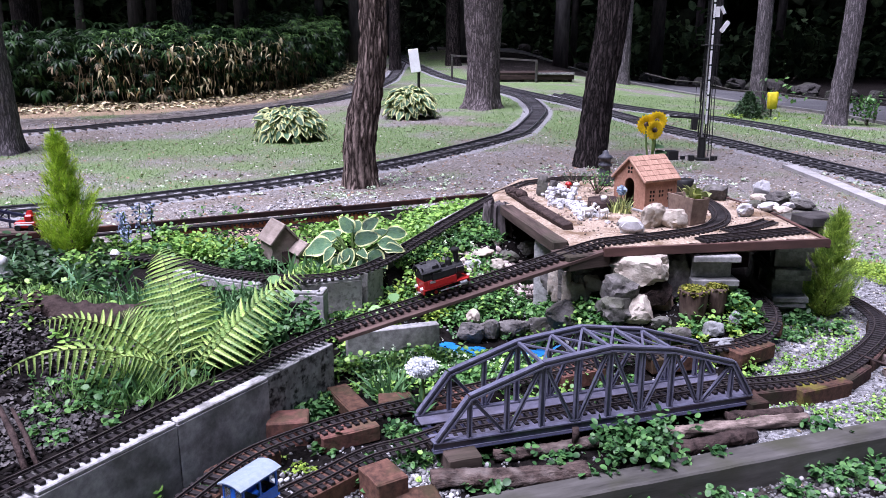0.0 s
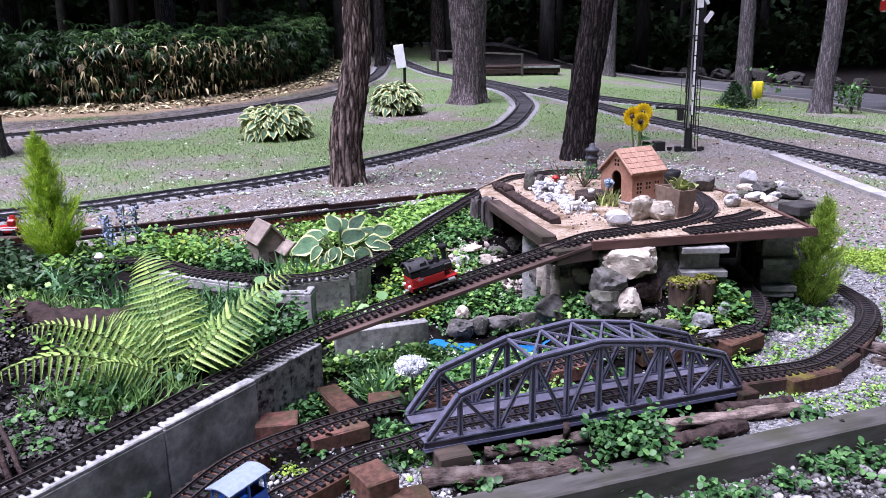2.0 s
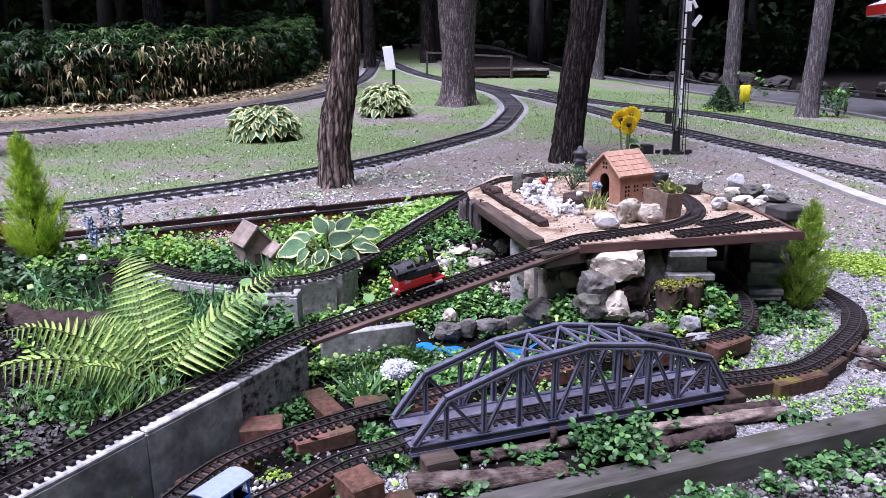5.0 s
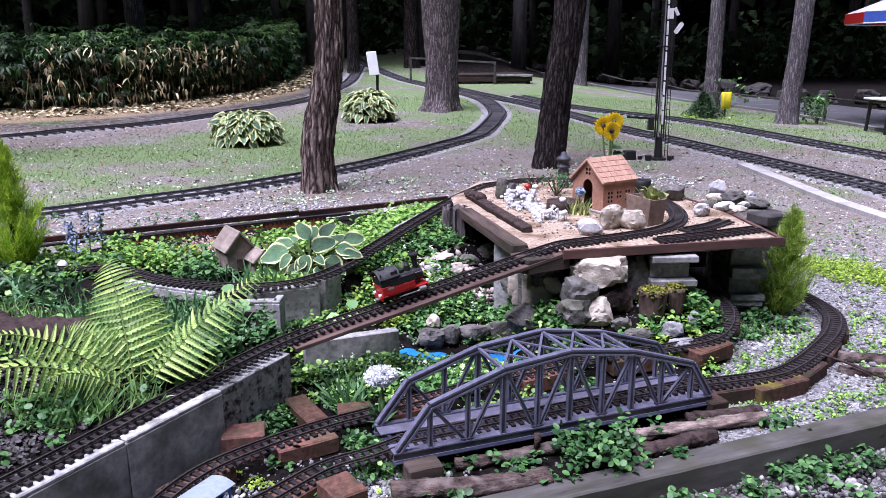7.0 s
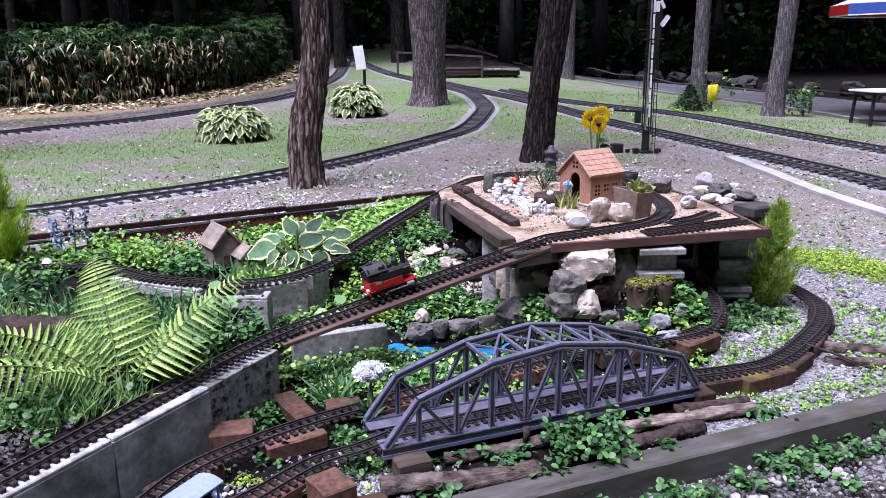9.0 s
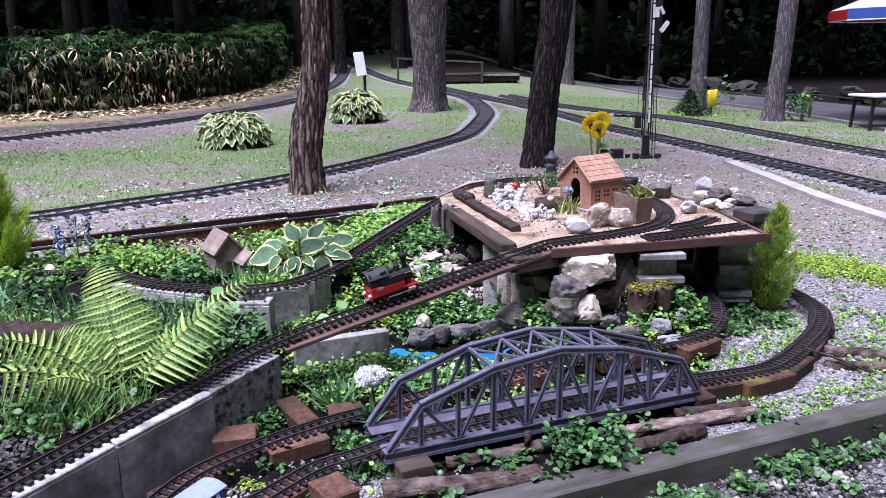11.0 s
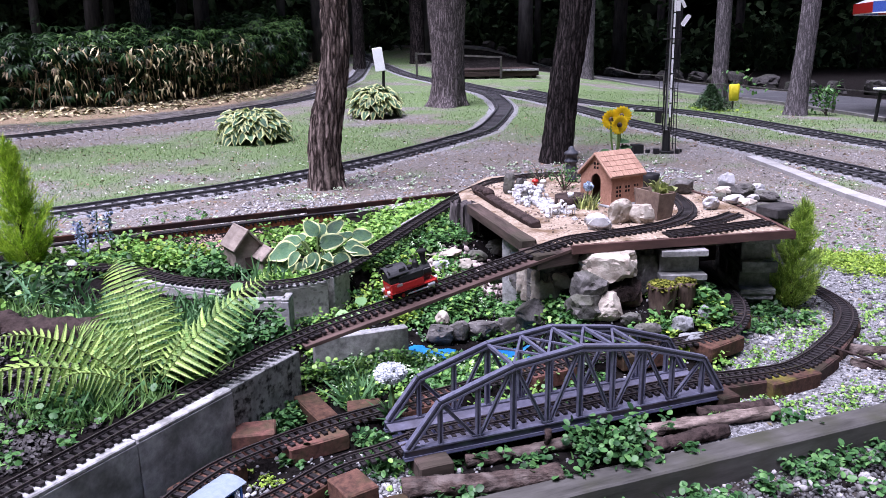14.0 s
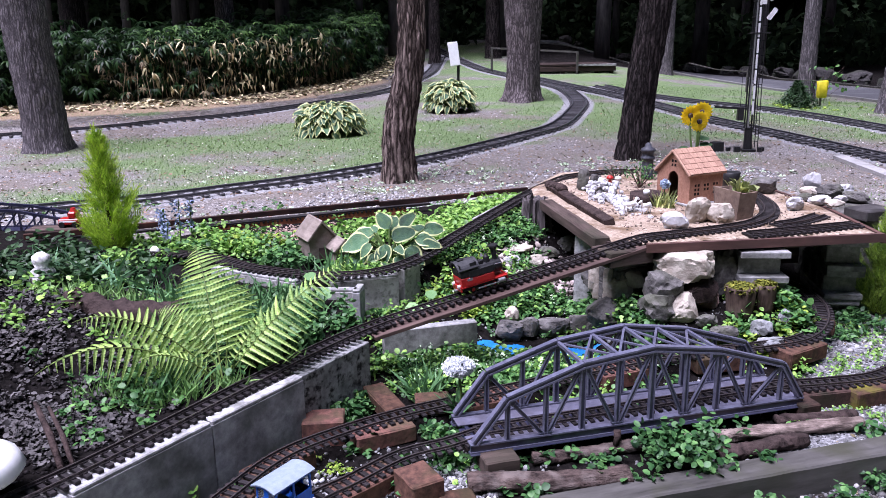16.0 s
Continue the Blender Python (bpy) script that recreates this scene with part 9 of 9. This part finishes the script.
red_toy()

# ---- road and far things ----
M["asphalt"] = surface("asphalt", (0.055, 0.055, 0.062), (0.105, 0.105, 0.115), 40, 0.9, 0.4, (0.14, 0.14, 0.145), 1.5, 0.5, distance=0.006)
M["kerb_dull"] = surface("kerb_dull", (0.13, 0.13, 0.128), (0.23, 0.225, 0.22), 40, 0.9, 0.3, (0.08, 0.09, 0.06), 3, 0.5)
M["kerb"] = surface("kerb", (0.30, 0.29, 0.29), (0.44, 0.43, 0.43), 40, 0.9, 0.3, (0.2, 0.2, 0.19), 3, 0.5)


def ribbon(line, left, right, lift, step=0.5):
    p = spline([(x, y, 0) for x, y in line], step)
    a, b = offset_line(p, left), offset_line(p, right)
    bm = bmesh.new()
    prev = None
    for i in range(len(p)):
        row = []
        for u in (0, 0.25, 0.5, 0.75, 1):
            x, y = a[i, :2] * (1 - u) + b[i, :2] * u
            row.append(bm.verts.new((x, y, float(ground_z(x, y)) + lift)))
        if prev:
            for k in range(4):
                bm.faces.new((prev[k], prev[k + 1], row[k + 1], row[k]))
        prev = row
    return bm


tagged(part("road", ribbon(ROAD, -1.15, 1.15, 0.02), M["asphalt"]), "grey asphalt path along the wood", "road", "", "structure")


def kerb_line(name, line, off, w, h, label, step=0.6, material="kerb"):
    p = spline([(x, y, 0) for x, y in line], step)
    q = offset_line(p, off)
    ob = thing(name, label, "kerb", "", "structure")
    for i in range(len(q) - 1):
        za, zb = float(ground_z(*q[i, :2])), float(ground_z(*q[i + 1, :2]))
        a, b = Vector((*q[i, :2], za + h / 2 - 0.02)), Vector((*q[i + 1, :2], zb + h / 2 - 0.02))
        part("kerb_stone", bar(a, a.lerp(b, 0.988), w, h), M[material], ob)
    return ob


kerb_line("concrete_edge", [(4.02, 5.0), (4.01, 6.57), (4.02, 7.17), (4.07, 7.94), (4.10, 9.2)], 0.0, 0.15, 0.06, "pale concrete edge beside the garden railway")
kerb_line("road_kerb", ROAD, 1.22, 0.12, 0.07, "low concrete kerb along the path", 1.0, "kerb_dull")


def roadside_stones():
    rng = np.random.default_rng(3)
    p = spline([(x, y, 0) for x, y in ROAD[1:6]], 0.9)
    q = offset_line(p, -2.1)
    for i in range(len(q)):
        s = rng.uniform(0.35, 0.6)
        x, y = q[i, :2] + rng.normal(0, 0.1, 2)
        rock("grey boulder in the row along the path", (x, y, float(ground_z(x, y)) + s * 0.22), (s * 1.3, s, s * 0.75), 60 + i, M["stone_wood"], rng.uniform(0, 90), "boulder", "row of boulders along the path")


roadside_stones()


# ---- semaphore signal ----
def semaphore(base, height):
    ob = thing("semaphore_signal", "black and white lattice semaphore signal with lowered arm", "signal")
    x, y = base
    z = float(ground_z(x, y))
    B, Wt = M["black_metal"], M["white_paint"]
    part("foot", box((0.16, 0.16, 0.03), pose(x, y, z + 0.015), 0.004), B, ob)
    part("base_post", cyl(0.052, 0.045, 0.26, pose(x, y, z + 0.15), 10), B, ob)
    for k, (dx, dy, w) in enumerate(((-0.14, -0.05, 0.07), (-0.22, 0.03, 0.05), (0.13, -0.06, 0.06), (0.20, 0.04, 0.045))):
        part("base_fitting", box((w, w * 0.8, w), pose(x + dx, y + dy, z + w * 0.45, 0, 0, 25 * k), 0.004), B, ob)
    hw = 0.042
    for sx in (-1, 1):
        for sy in (-1, 1):
            part("mast_leg", bar((x + sx * hw, y + sy * hw, z + 0.28), (x + sx * hw * 0.75, y + sy * hw * 0.75, z + height), 0.014, 0.014), B, ob)
    zz = z + 0.45
    while zz < z + height - 0.16:
        part("mast_core", box((0.022, 0.018, 0.160), pose(x + 0.012, y - 0.052, zz + 0.08), 0.002), Wt, ob, "white painted strip")
        zz += 0.18
    k = 0
    zz = z + 0.32
    while zz < z + height - 0.1:
        part("brace", box((0.10, 0.10, 0.012), pose(x, y, zz), 0.001), B, ob)
        part("lattice", bar((x - hw, y - hw, zz), (x + hw, y - hw, zz + 0.09), 0.006, 0.006), B, ob)
        part("lattice", bar((x + hw, y - hw, zz + 0.09), (x - hw, y - hw, zz + 0.18), 0.006, 0.006), B, ob)
        zz += 0.18
        k += 1
    part("pipe", tube([(x - 0.03, y - 0.056, z + 0.3), (x - 0.02, y - 0.05, z + height)], 0.009, 8), M["steel"], ob, "dull silver pipe")
    # ladder
    for s in (0.055, 0.092):
        part("ladder_rail", bar((x + s + 0.02, y - 0.03, z + 0.05), (x + s - 0.005, y - 0.03, z + height * 0.96), 0.008, 0.008), B, ob)
    zz = z + 0.12
    while zz < z + height * 0.95:
        part("rung", bar((x + 0.06, y - 0.03, zz), (x + 0.105, y - 0.03, zz), 0.006, 0.006), B, ob)
        zz += 0.085
    # arm and lamp
    part("arm_plate", box((0.05, 0.012, 0.12), pose(x + 0.05, y - 0.06, z + height * 0.79), 0.002), Wt, ob)
    part("arm", box((0.055, 0.010, 0.15), pose(x + 0.145, y - 0.065, z + height * 0.715, 0, 36), 0.01), Wt, ob, "white lowered signal arm")
    part("arm_light", box((0.04, 0.010, 0.10), pose(x + 0.11, y - 0.06, z + height * 0.80, 0, -28), 0.004), Wt, ob)
    part("lamp", cyl(0.025, 0.025, 0.04, pose(x - 0.06, y - 0.04, z + height * 0.93, 90), 12), Wt, ob)
    part("counterweight", box((0.07, 0.07, 0.16), pose(x - 0.12, y - 0.02, z + 0.46), 0.006), B, ob)
    part("lever", box((0.38, 0.018, 0.025), pose(x - 0.24, y - 0.02, z + 0.53, 0, 4), 0.002), B, ob)
    part("wire", tube([(x - 0.12, y, z + 0.5), (x - 0.12, y, z + 0.9)], 0.003, 4), B, ob)
    part("platform_plate", box((0.22, 0.14, 0.015), pose(x + 0.03, y, z + height * 0.62), 0.002), B, ob)
    return ob


semaphore((3.22, 9.72), 2.25)
brick("dark iron fitting beside the signal foot", (2.86, 9.75, float(ground_z(2.86, 9.75)) + 0.05), 10, (0.13, 0.12, 0.12), 0, "black_metal", "iron_fitting")


# ---- notice on a post ----
def notice(base):
    x, y = base
    z = float(ground_z(x, y))
    ob = thing("notice_board", "white notice board on a black post", "sign")
    part("post", tube([(x, y, z), (x + 0.01, y, z + 0.72)], 0.035, 8), M["black_metal"], ob)
    part("board", box((0.24, 0.02, 0.55), pose(x - 0.09, y - 0.05, z + 0.74, -10, -6, 12), 0.01), M["white_paint"], ob)
    return ob


notice((-0.62, 18.8))


# ---- wooden deck with rail ----
M["deck_wood"] = surface("deck_wood", (0.018, 0.013, 0.012), (0.06, 0.043, 0.038), 14, 0.85, 0.5, stretch=(0.15, 1, 1), vary=0.3)


def deck():
    ob = thing("wooden_deck", "low brown wooden deck with a handrail", "deck")
    z = 0.52
    x0, x1, y0, y1 = 1.2, 3.5, 21.5, 24.0
    for k in range(16):
        u = (k + 0.5) / 16
        part("deck_plank", box((x1 - x0, (y1 - y0) / 16 * 0.93, 0.05), pose((x0 + x1) / 2, y0 + (y1 - y0) * u, z + 0.32), 0.004), M["deck_wood"], ob)
    part("front_beam", box((x1 - x0, 0.06, 0.12), pose((x0 + x1) / 2, y0 + 0.02, z + 0.22), 0.004), M["deck_wood"], ob)
    part("edge_strip", box((1.0, 0.05, 0.05), pose(x1 - 0.5, y0 - 0.03, z + 0.32), 0.004), M["concrete_top"], ob, "pale edge board")
    for x in (x0 + 0.1, x0 + 0.9, x0 + 1.8, x1 - 0.1):
        part("leg", box((0.1, 0.1, 0.5), pose(x, y0 + 0.1, z + 0.02), 0.006), M["deck_wood"], ob)
        part("leg", box((0.1, 0.1, 0.5), pose(x, y1 - 0.1, z + 0.05), 0.006), M["deck_wood"], ob)
    part("rail_post", box((0.06, 0.06, 0.72), pose(2.46, y0 - 0.12, z + 0.32), 0.006), M["timber"], ob)
    part("rail_post", box((0.06, 0.06, 0.9), pose(0.2, y0 + 0.6, z + 0.38), 0.006), M["timber"], ob)
    part("handrail", bar((2.46, y0 - 0.12, z + 0.66), (0.2, y0 + 0.6, z + 0.80), 0.04, 0.05), M["timber"], ob)
    return ob


deck()


# ---- yellow bag on a stake, rope barrier ----
def bag():
    x, y = 6.40, 15.43
    z = float(ground_z(x, y))
    ob = thing("yellow_bag", "yellow plastic bag hanging on a stake", "bag")
    part("stake", tube([(x, y, z), (x, y, z + 0.55)], 0.02, 8), M["timber"], ob)
    bm = box((0.20, 0.09, 0.34), pose(x, y - 0.03, z + 0.31), 0.03)
    bmesh.ops.subdivide_edges(bm, edges=bm.edges[:], cuts=2)
    for v in bm.verts:
        v.co += Vector((noise.noise(v.co * 9), noise.noise(v.co * 8 + Vector((3, 0, 0))), noise.noise(v.co * 9 + Vector((0, 5, 0))))) * 0.025
    part("bag", bm, M["yellow"], ob, "", True)
    for k, (xx, yy) in enumerate(((8.0, 14.6), (5.9, 18.2))):
        p = thing("rope_post", "short wooden post of a rope barrier", "post", "rope barrier posts")
        zz = float(ground_z(xx, yy))
        part("post", tube([(xx, yy, zz), (xx, yy, zz + 0.5)], 0.03, 8), M["timber"], p)
    r = thing("barrier_rope", "thin pale rope strung along the path", "rope")
    pts = [(9.2, 12.8), (8.0, 14.6), (6.40, 15.46), (5.9, 18.2), (5.3, 21.0)]
    for a, b in zip(pts, pts[1:]):
        za, zb = float(ground_z(*a)) + 0.45, float(ground_z(*b)) + 0.45
        part("rope", tube([(*a, za), ((a[0] + b[0]) / 2, (a[1] + b[1]) / 2, (za + zb) / 2 - 0.06), (*b, zb)], 0.012, 5), M["timber"], r)


bag()


def young_fir(label, base, size, seed):
    x, y = base
    z = float(ground_z(x, y))
    ob = thing("young_fir", label, "fir")
    rng = np.random.default_rng(seed)
    part("trunk", tube([(x, y, z), (x, y, z + size)], [0.025, 0.006], 6), M["bark"], ob)
    n = 2600
    u = rng.uniform(0.02, 1, n)
    a = rng.integers(0, 9, n) * 0.698 + u * 9 + rng.normal(0, 0.12, n)
    r = (1 - u) * size * 1.1 * rng.uniform(0.2, 1, n)
    pos = np.stack([x + r * np.cos(a), y + r * np.sin(a), z + 0.05 + u * size * 0.95 - 0.18 * r], 1)
    scatter("needles", LONG_V, LONG_F, pos, turns(n, 0.5, rng), rng.uniform(0.06, 0.12, n), M["leaf_deep"], "", "", "", ob)
    return ob


young_fir("small dark green fir at the lawn edge", (5.75, 14.9), 0.42, 4)
twig_shrub("small leafy shrub beside the leaning tree", (7.55, 14.0, float(ground_z(7.55, 14.0))), 0.55, 260, 31, M["leaf"])
twig_shrub("thin sapling beside the pale trunk", (6.55, 15.9, float(ground_z(6.55, 15.9))), 0.85, 34, 32, M["leaf"])
patch("low yellow-green weeds by the fir", [(5.6, 14.4, 0.5, 0.2, 90), (6.2, 14.7, 0.6, 0.2, 60)], 0.055, M["leaf_lime"], seed=40, lift=0.08)


# ---- parasol and table ----
def parasol_table():
    x, y = 9.12, 13.6
    z = float(ground_z(x, y))
    t = thing("garden_table", "white plastic garden table on the lawn", "table")
    tx, ty = 8.46, 12.66
    tz = float(ground_z(tx, ty))
    part("tabletop", box((1.4, 0.7, 0.035), pose(tx, ty, tz + 0.56, 0, 0, 4), 0.01), M["white_paint"], t)
    part("apron", box((1.24, 0.56, 0.05), pose(tx, ty, tz + 0.52, 0, 0, 4), 0.01), M["black_metal"], t)
    for sx, sy in ((-1, -1), (-1, 1), (1, -1), (1, 1)):
        part("leg", tube([(tx + sx * 0.60, ty + sy * 0.26, tz + 0.52), (tx + sx * 0.63, ty + sy * 0.28, tz)], 0.03, 8), M["black_metal"], t, "dark leg")
    c = thing("garden_chair", "white plastic garden chair at the table", "chair")
    z = float(ground_z(8.28, 12.0))
    cx, cy = 8.28, 12.0
    part("seat", box((0.44, 0.42, 0.03), pose(cx, cy, z + 0.42, 0, 0, 20), 0.012), M["white_paint"], c)
    part("backrest", box((0.42, 0.03, 0.42), pose(cx + 0.08, cy - 0.22, z + 0.64, 8, 0, 20), 0.012), M["white_paint"], c)
    for dx, dy in ((-0.2, -0.18), (0.2, -0.18), (-0.2, 0.2), (0.2, 0.2)):
        part("leg", tube([(cx + dx * 0.9, cy + dy * 0.9, z + 0.42), (cx + dx * 1.25, cy + dy * 1.25, z)], 0.018, 6), M["white_paint"], c)
    z = float(ground_z(x, y))
    p = thing("parasol", "pale parasol with a red and blue border above the table", "parasol")
    part("pole", tube([(x - 0.12, y, z), (x - 0.12, y, z + 2.6)], 0.022, 8), M["white_paint"], p)
    for k in range(8):
        a0, a1 = 2 * math.pi * k / 8 + 0.2, 2 * math.pi * (k + 1) / 8 + 0.2
        bm = bmesh.new()
        R, zt, ze = 1.2, z + 2.42, z + 1.95
        top = bm.verts.new((x - 0.12, y, zt))
        q = [bm.verts.new((x - 0.12 + R * math.cos(a), y + R * math.sin(a), ze)) for a in (a0, a1)]
        low = [bm.verts.new((x - 0.12 + R * math.cos(a), y + R * math.sin(a), ze - 0.17)) for a in (a0, a1)]
        trim = [bm.verts.new(v.co - Vector((0, 0, 0.02))) for v in low]
        hem = bmesh.new()
        hv = [hem.verts.new(v.co) for v in (low[0], low[1], trim[1], trim[0])]
        hem.faces.new(hv)
        flap = bmesh.new()
        flap.faces.new([flap.verts.new(v.co) for v in (q[0], low[0], low[1], q[1])])
        for v in low + trim:
            bm.verts.remove(v)
        bm.faces.new((top, q[0], q[1]))
        panel = part("canopy_panel", bm, M["cloth_grey"], p, "pale grey cloth")
        valance = part("valance", flap, M[("cloth_blue", "red_paint")[k % 2]], panel, ("blue", "red")[k % 2] + " hanging border")
        edge = part("hem", hem, M["white_paint"], panel, "white hem")
        for o in (panel, valance, edge):
            sol = o.modifiers.new("thickness", 'SOLIDIFY')
            sol.thickness = 0.008


M["cloth_grey"] = surface("cloth_grey", (0.30, 0.31, 0.36), (0.42, 0.43, 0.48), 30, 0.85, 0.2)
M["cloth_blue"] = surface("cloth_blue", (0.03, 0.07, 0.30), (0.06, 0.11, 0.38), 50, 0.8, 0.1)
parasol_table()

# ---- loose gravel, litter ----
M["pebble"] = surface("pebble", (0.06, 0.06, 0.062), (0.36, 0.36, 0.37), 30, 0.8, 0.2, vary=0.8, island=True, distance=0.001)
M["pebble_dull"] = surface("pebble_dull", (0.16, 0.158, 0.165), (0.52, 0.51, 0.525), 30, 0.85, 0.2, vary=0.6, island=True, distance=0.002)
M["chip"] = surface("chip", (0.26, 0.235, 0.22), (0.54, 0.51, 0.50), 20, 0.85, 0, vary=0.6, island=True)
M["chip_brown"] = surface("chip_brown", (0.10, 0.07, 0.05), (0.28, 0.20, 0.14), 20, 0.85, 0, vary=0.6, island=True)


def pebbles(name, label, n, box_, keep, size, material, seed, template=(PEBBLE_V, PEBBLE_F), tilt=0.5, category="gravel"):
    rng = np.random.default_rng(seed)
    x = rng.uniform(box_[0], box_[1], n)
    y = rng.uniform(box_[2], box_[3], n)
    k = keep(x, y) > rng.uniform(0, 1, n)
    x, y = x[k], y[k]
    n = len(x)
    s = size[0] + (size[1] - size[0]) * rng.uniform(0, 1, n) ** 2.2
    pos = np.stack([x, y, ground_z(x, y) + s * 0.12], 1)
    scatter(name, *template, pos, turns(n, tilt, rng), s, material, "stuff", label, category)


pebbles("gravel", "white and grey gravel around the layout", 32000, (0.6, 3.0, 1.7, 4.6), lambda x, y: zones(x, y)[1], (0.005, 0.019), M["pebble"], 1)
pebbles("gravel", "grey gravel before the timber edge", 24000, (-0.2, 2.4, 1.6, 2.6), lambda x, y: 0.9 * (side_of(LAYOUT, x, y) < -0.01), (0.006, 0.024), surface("pebble_grey", (0.03, 0.03, 0.031), (0.20, 0.198, 0.203), 30, 0.8, 0.2, vary=0.75, island=True, distance=0.001), 2)
pebbles("gravel", "small stones in the hollow", 9000, (-0.9, 1.2, 1.6, 3.9), lambda x, y: 0.5 * (side_of(PLATEAU, x, y) < -0.03) * (side_of(LAYOUT, x, y) > 0), (0.006, 0.022), M["pebble"], 3)
pebbles("fallen_leaves", "pale fallen leaves and chips over the lawn", 36000, (-7, 7, 4.6, 14.0), lambda x, y: 0.4 + 0.6 * (1 - zones(x, y)[0]), (0.006, 0.030), M["chip"], 4, (CHIP_V, CHIP_F), 0.25, "leaf litter")
pebbles("fallen_leaves", "brown fallen leaves and bark over the lawn", 28000, (-7, 7, 4.6, 14.0), lambda x, y: 0.2 + 0.7 * (1 - zones(x, y)[0]), (0.008, 0.04), M["chip_brown"], 5, (CHIP_V, CHIP_F), 0.25, "leaf litter")
pebbles("soil_clods", "dark clods of soil on the mound", 13000, (-2.6, -0.7, 1.3, 3.2), lambda x, y: 1.0 * (side_of(PLATEAU, x, y) > 0.10), (0.005, 0.026), surface("clod", (0.004, 0.0035, 0.004), (0.030, 0.026, 0.027), 40, 0.95, 0.5, vary=0.5, island=True, distance=0.004), 6, (PEBBLE_V, PEBBLE_F), 0.6, "soil")
pebbles("gravel", "reddish gravel in the bed by the toy house", 9000, (-1.2, -0.66, 3.4, 4.05), lambda x, y: np.exp(-(((x + 0.92) / 0.17) ** 2 + ((y - 3.72) / 0.22) ** 2)), (0.006, 0.020), surface("pebble_red", (0.24, 0.155, 0.13), (0.46, 0.35, 0.30), 40, 0.9, 0.2, vary=0.35, island=True), 7)
pebbles("gravel", "pale coarse gravel round the foot of the trees", 15000, (-1.6, 3.0, 4.9, 8.6), lambda x, y: np.clip(0.35 + bumps(x, y, 1.3, 61) + 0.4 * bumps(x, y, 4, 62), 0, 1) * (1 - zones(x, y)[0]) * (side_of(LAYOUT, x, y) < -0.05), (0.014, 0.05), M["pebble_dull"], 25)
pebbles("fallen_leaves", "brown leaf litter round the foot of the trees", 5200, (-2.0, 3.2, 6.6, 10.8), lambda x, y: np.exp(-(((x - 1.6) / 0.6) ** 2 + ((y - 8.9) / 0.6) ** 2)) + 0.7 * np.exp(-(((x + 0.85) / 0.4) ** 2 + ((y - 7.9) / 0.4) ** 2)), (0.012, 0.045), M["chip_brown"], 26, (CHIP_V, CHIP_F), 0.35, "leaf litter")
pebbles("gravel", "white chips along the ballast", 5000, (-5, 5, 6.0, 16.0), lambda x, y: 1.0 * zones(x, y)[3], (0.015, 0.04), M["pebble"], 8)


def platform_grit():
    """Crumbs of bark, earth and stone lying on the platform's sand."""
    rng = np.random.default_rng(19)
    n = 1500
    x, y = rng.uniform(0.42, 1.54, n), rng.uniform(3.0, 4.5, n)
    ok = (x > 0.62 - (y - 3.0) * 0.2) & (y > 3.02 + 0.15 * (x - 0.6)) & (x < 1.56 - 0.25 * np.maximum(0, y - 3.7))
    x, y = x[ok], y[ok]
    n = len(x)
    scatter("grit", PEBBLE_V, PEBBLE_F, np.stack([x, y, np.full(n, 0.625)], 1), turns(n, 0.6, rng), 0.005 + 0.016 * rng.uniform(0, 1, n) ** 2.5, surface("grit", (0.035, 0.024, 0.02), (0.30, 0.24, 0.20), 40, 0.9, 0, vary=0.6, island=True), "stuff", "brown crumbs of bark and stone on the sand", "grit")


platform_grit()
pebbles("gravel", "pinkish white stones heaped in the hollow under the ramp", 2600, (0.0, 0.55, 3.2, 3.75), lambda x, y: np.exp(-(((x - 0.26) / 0.16) ** 2 + ((y - 3.48) / 0.13) ** 2)), (0.014, 0.055), surface("pebble_pink", (0.26, 0.21, 0.19), (0.62, 0.54, 0.52), 40, 0.9, 0.2, vary=0.45, island=True), 12)
M["stone_mixed"] = surface("stone_mixed", (0.06, 0.058, 0.058), (0.36, 0.35, 0.35), 40, 0.8, 0.4, vary=0.6, island=True, distance=0.003)
pebbles("gravel", "larger mixed stones lying in the gravel before the timber", 1500, (0.4, 2.6, 1.62, 2.6), lambda x, y: 0.8 * (side_of(LAYOUT, x, y) < -0.03), (0.018, 0.052), M["stone_mixed"], 21)
pebbles("gravel", "larger pale stones lying in the white gravel", 700, (0.9, 2.3, 2.2, 3.6), lambda x, y: zones(x, y)[1] * (low_tracks(x, y) > 0.07), (0.016, 0.042), M["stone_mixed"], 22)
pebbles("fallen_leaves", "dark bits of bark and leaf in the gravel", 1100, (0.4, 2.6, 1.62, 3.6), lambda x, y: zones(x, y)[1] * 0.8 + 0.3, (0.006, 0.020), M["leaf_brown"], 23, (CHIP_V, CHIP_F), 0.3, "leaf litter")
pebbles("gravel", "pale gravel strewn between the bricks and the low tracks", 15000, (-0.62, 0.05, 1.45, 2.2), lambda x, y: np.clip(0.75 + bumps(x, y, 9, 51), 0, 1) * (side_of(PLATEAU, x, y) < -0.03) * smooth(2.15, 1.9, y - 0.4 * x), (0.006, 0.022), M["pebble"], 24)
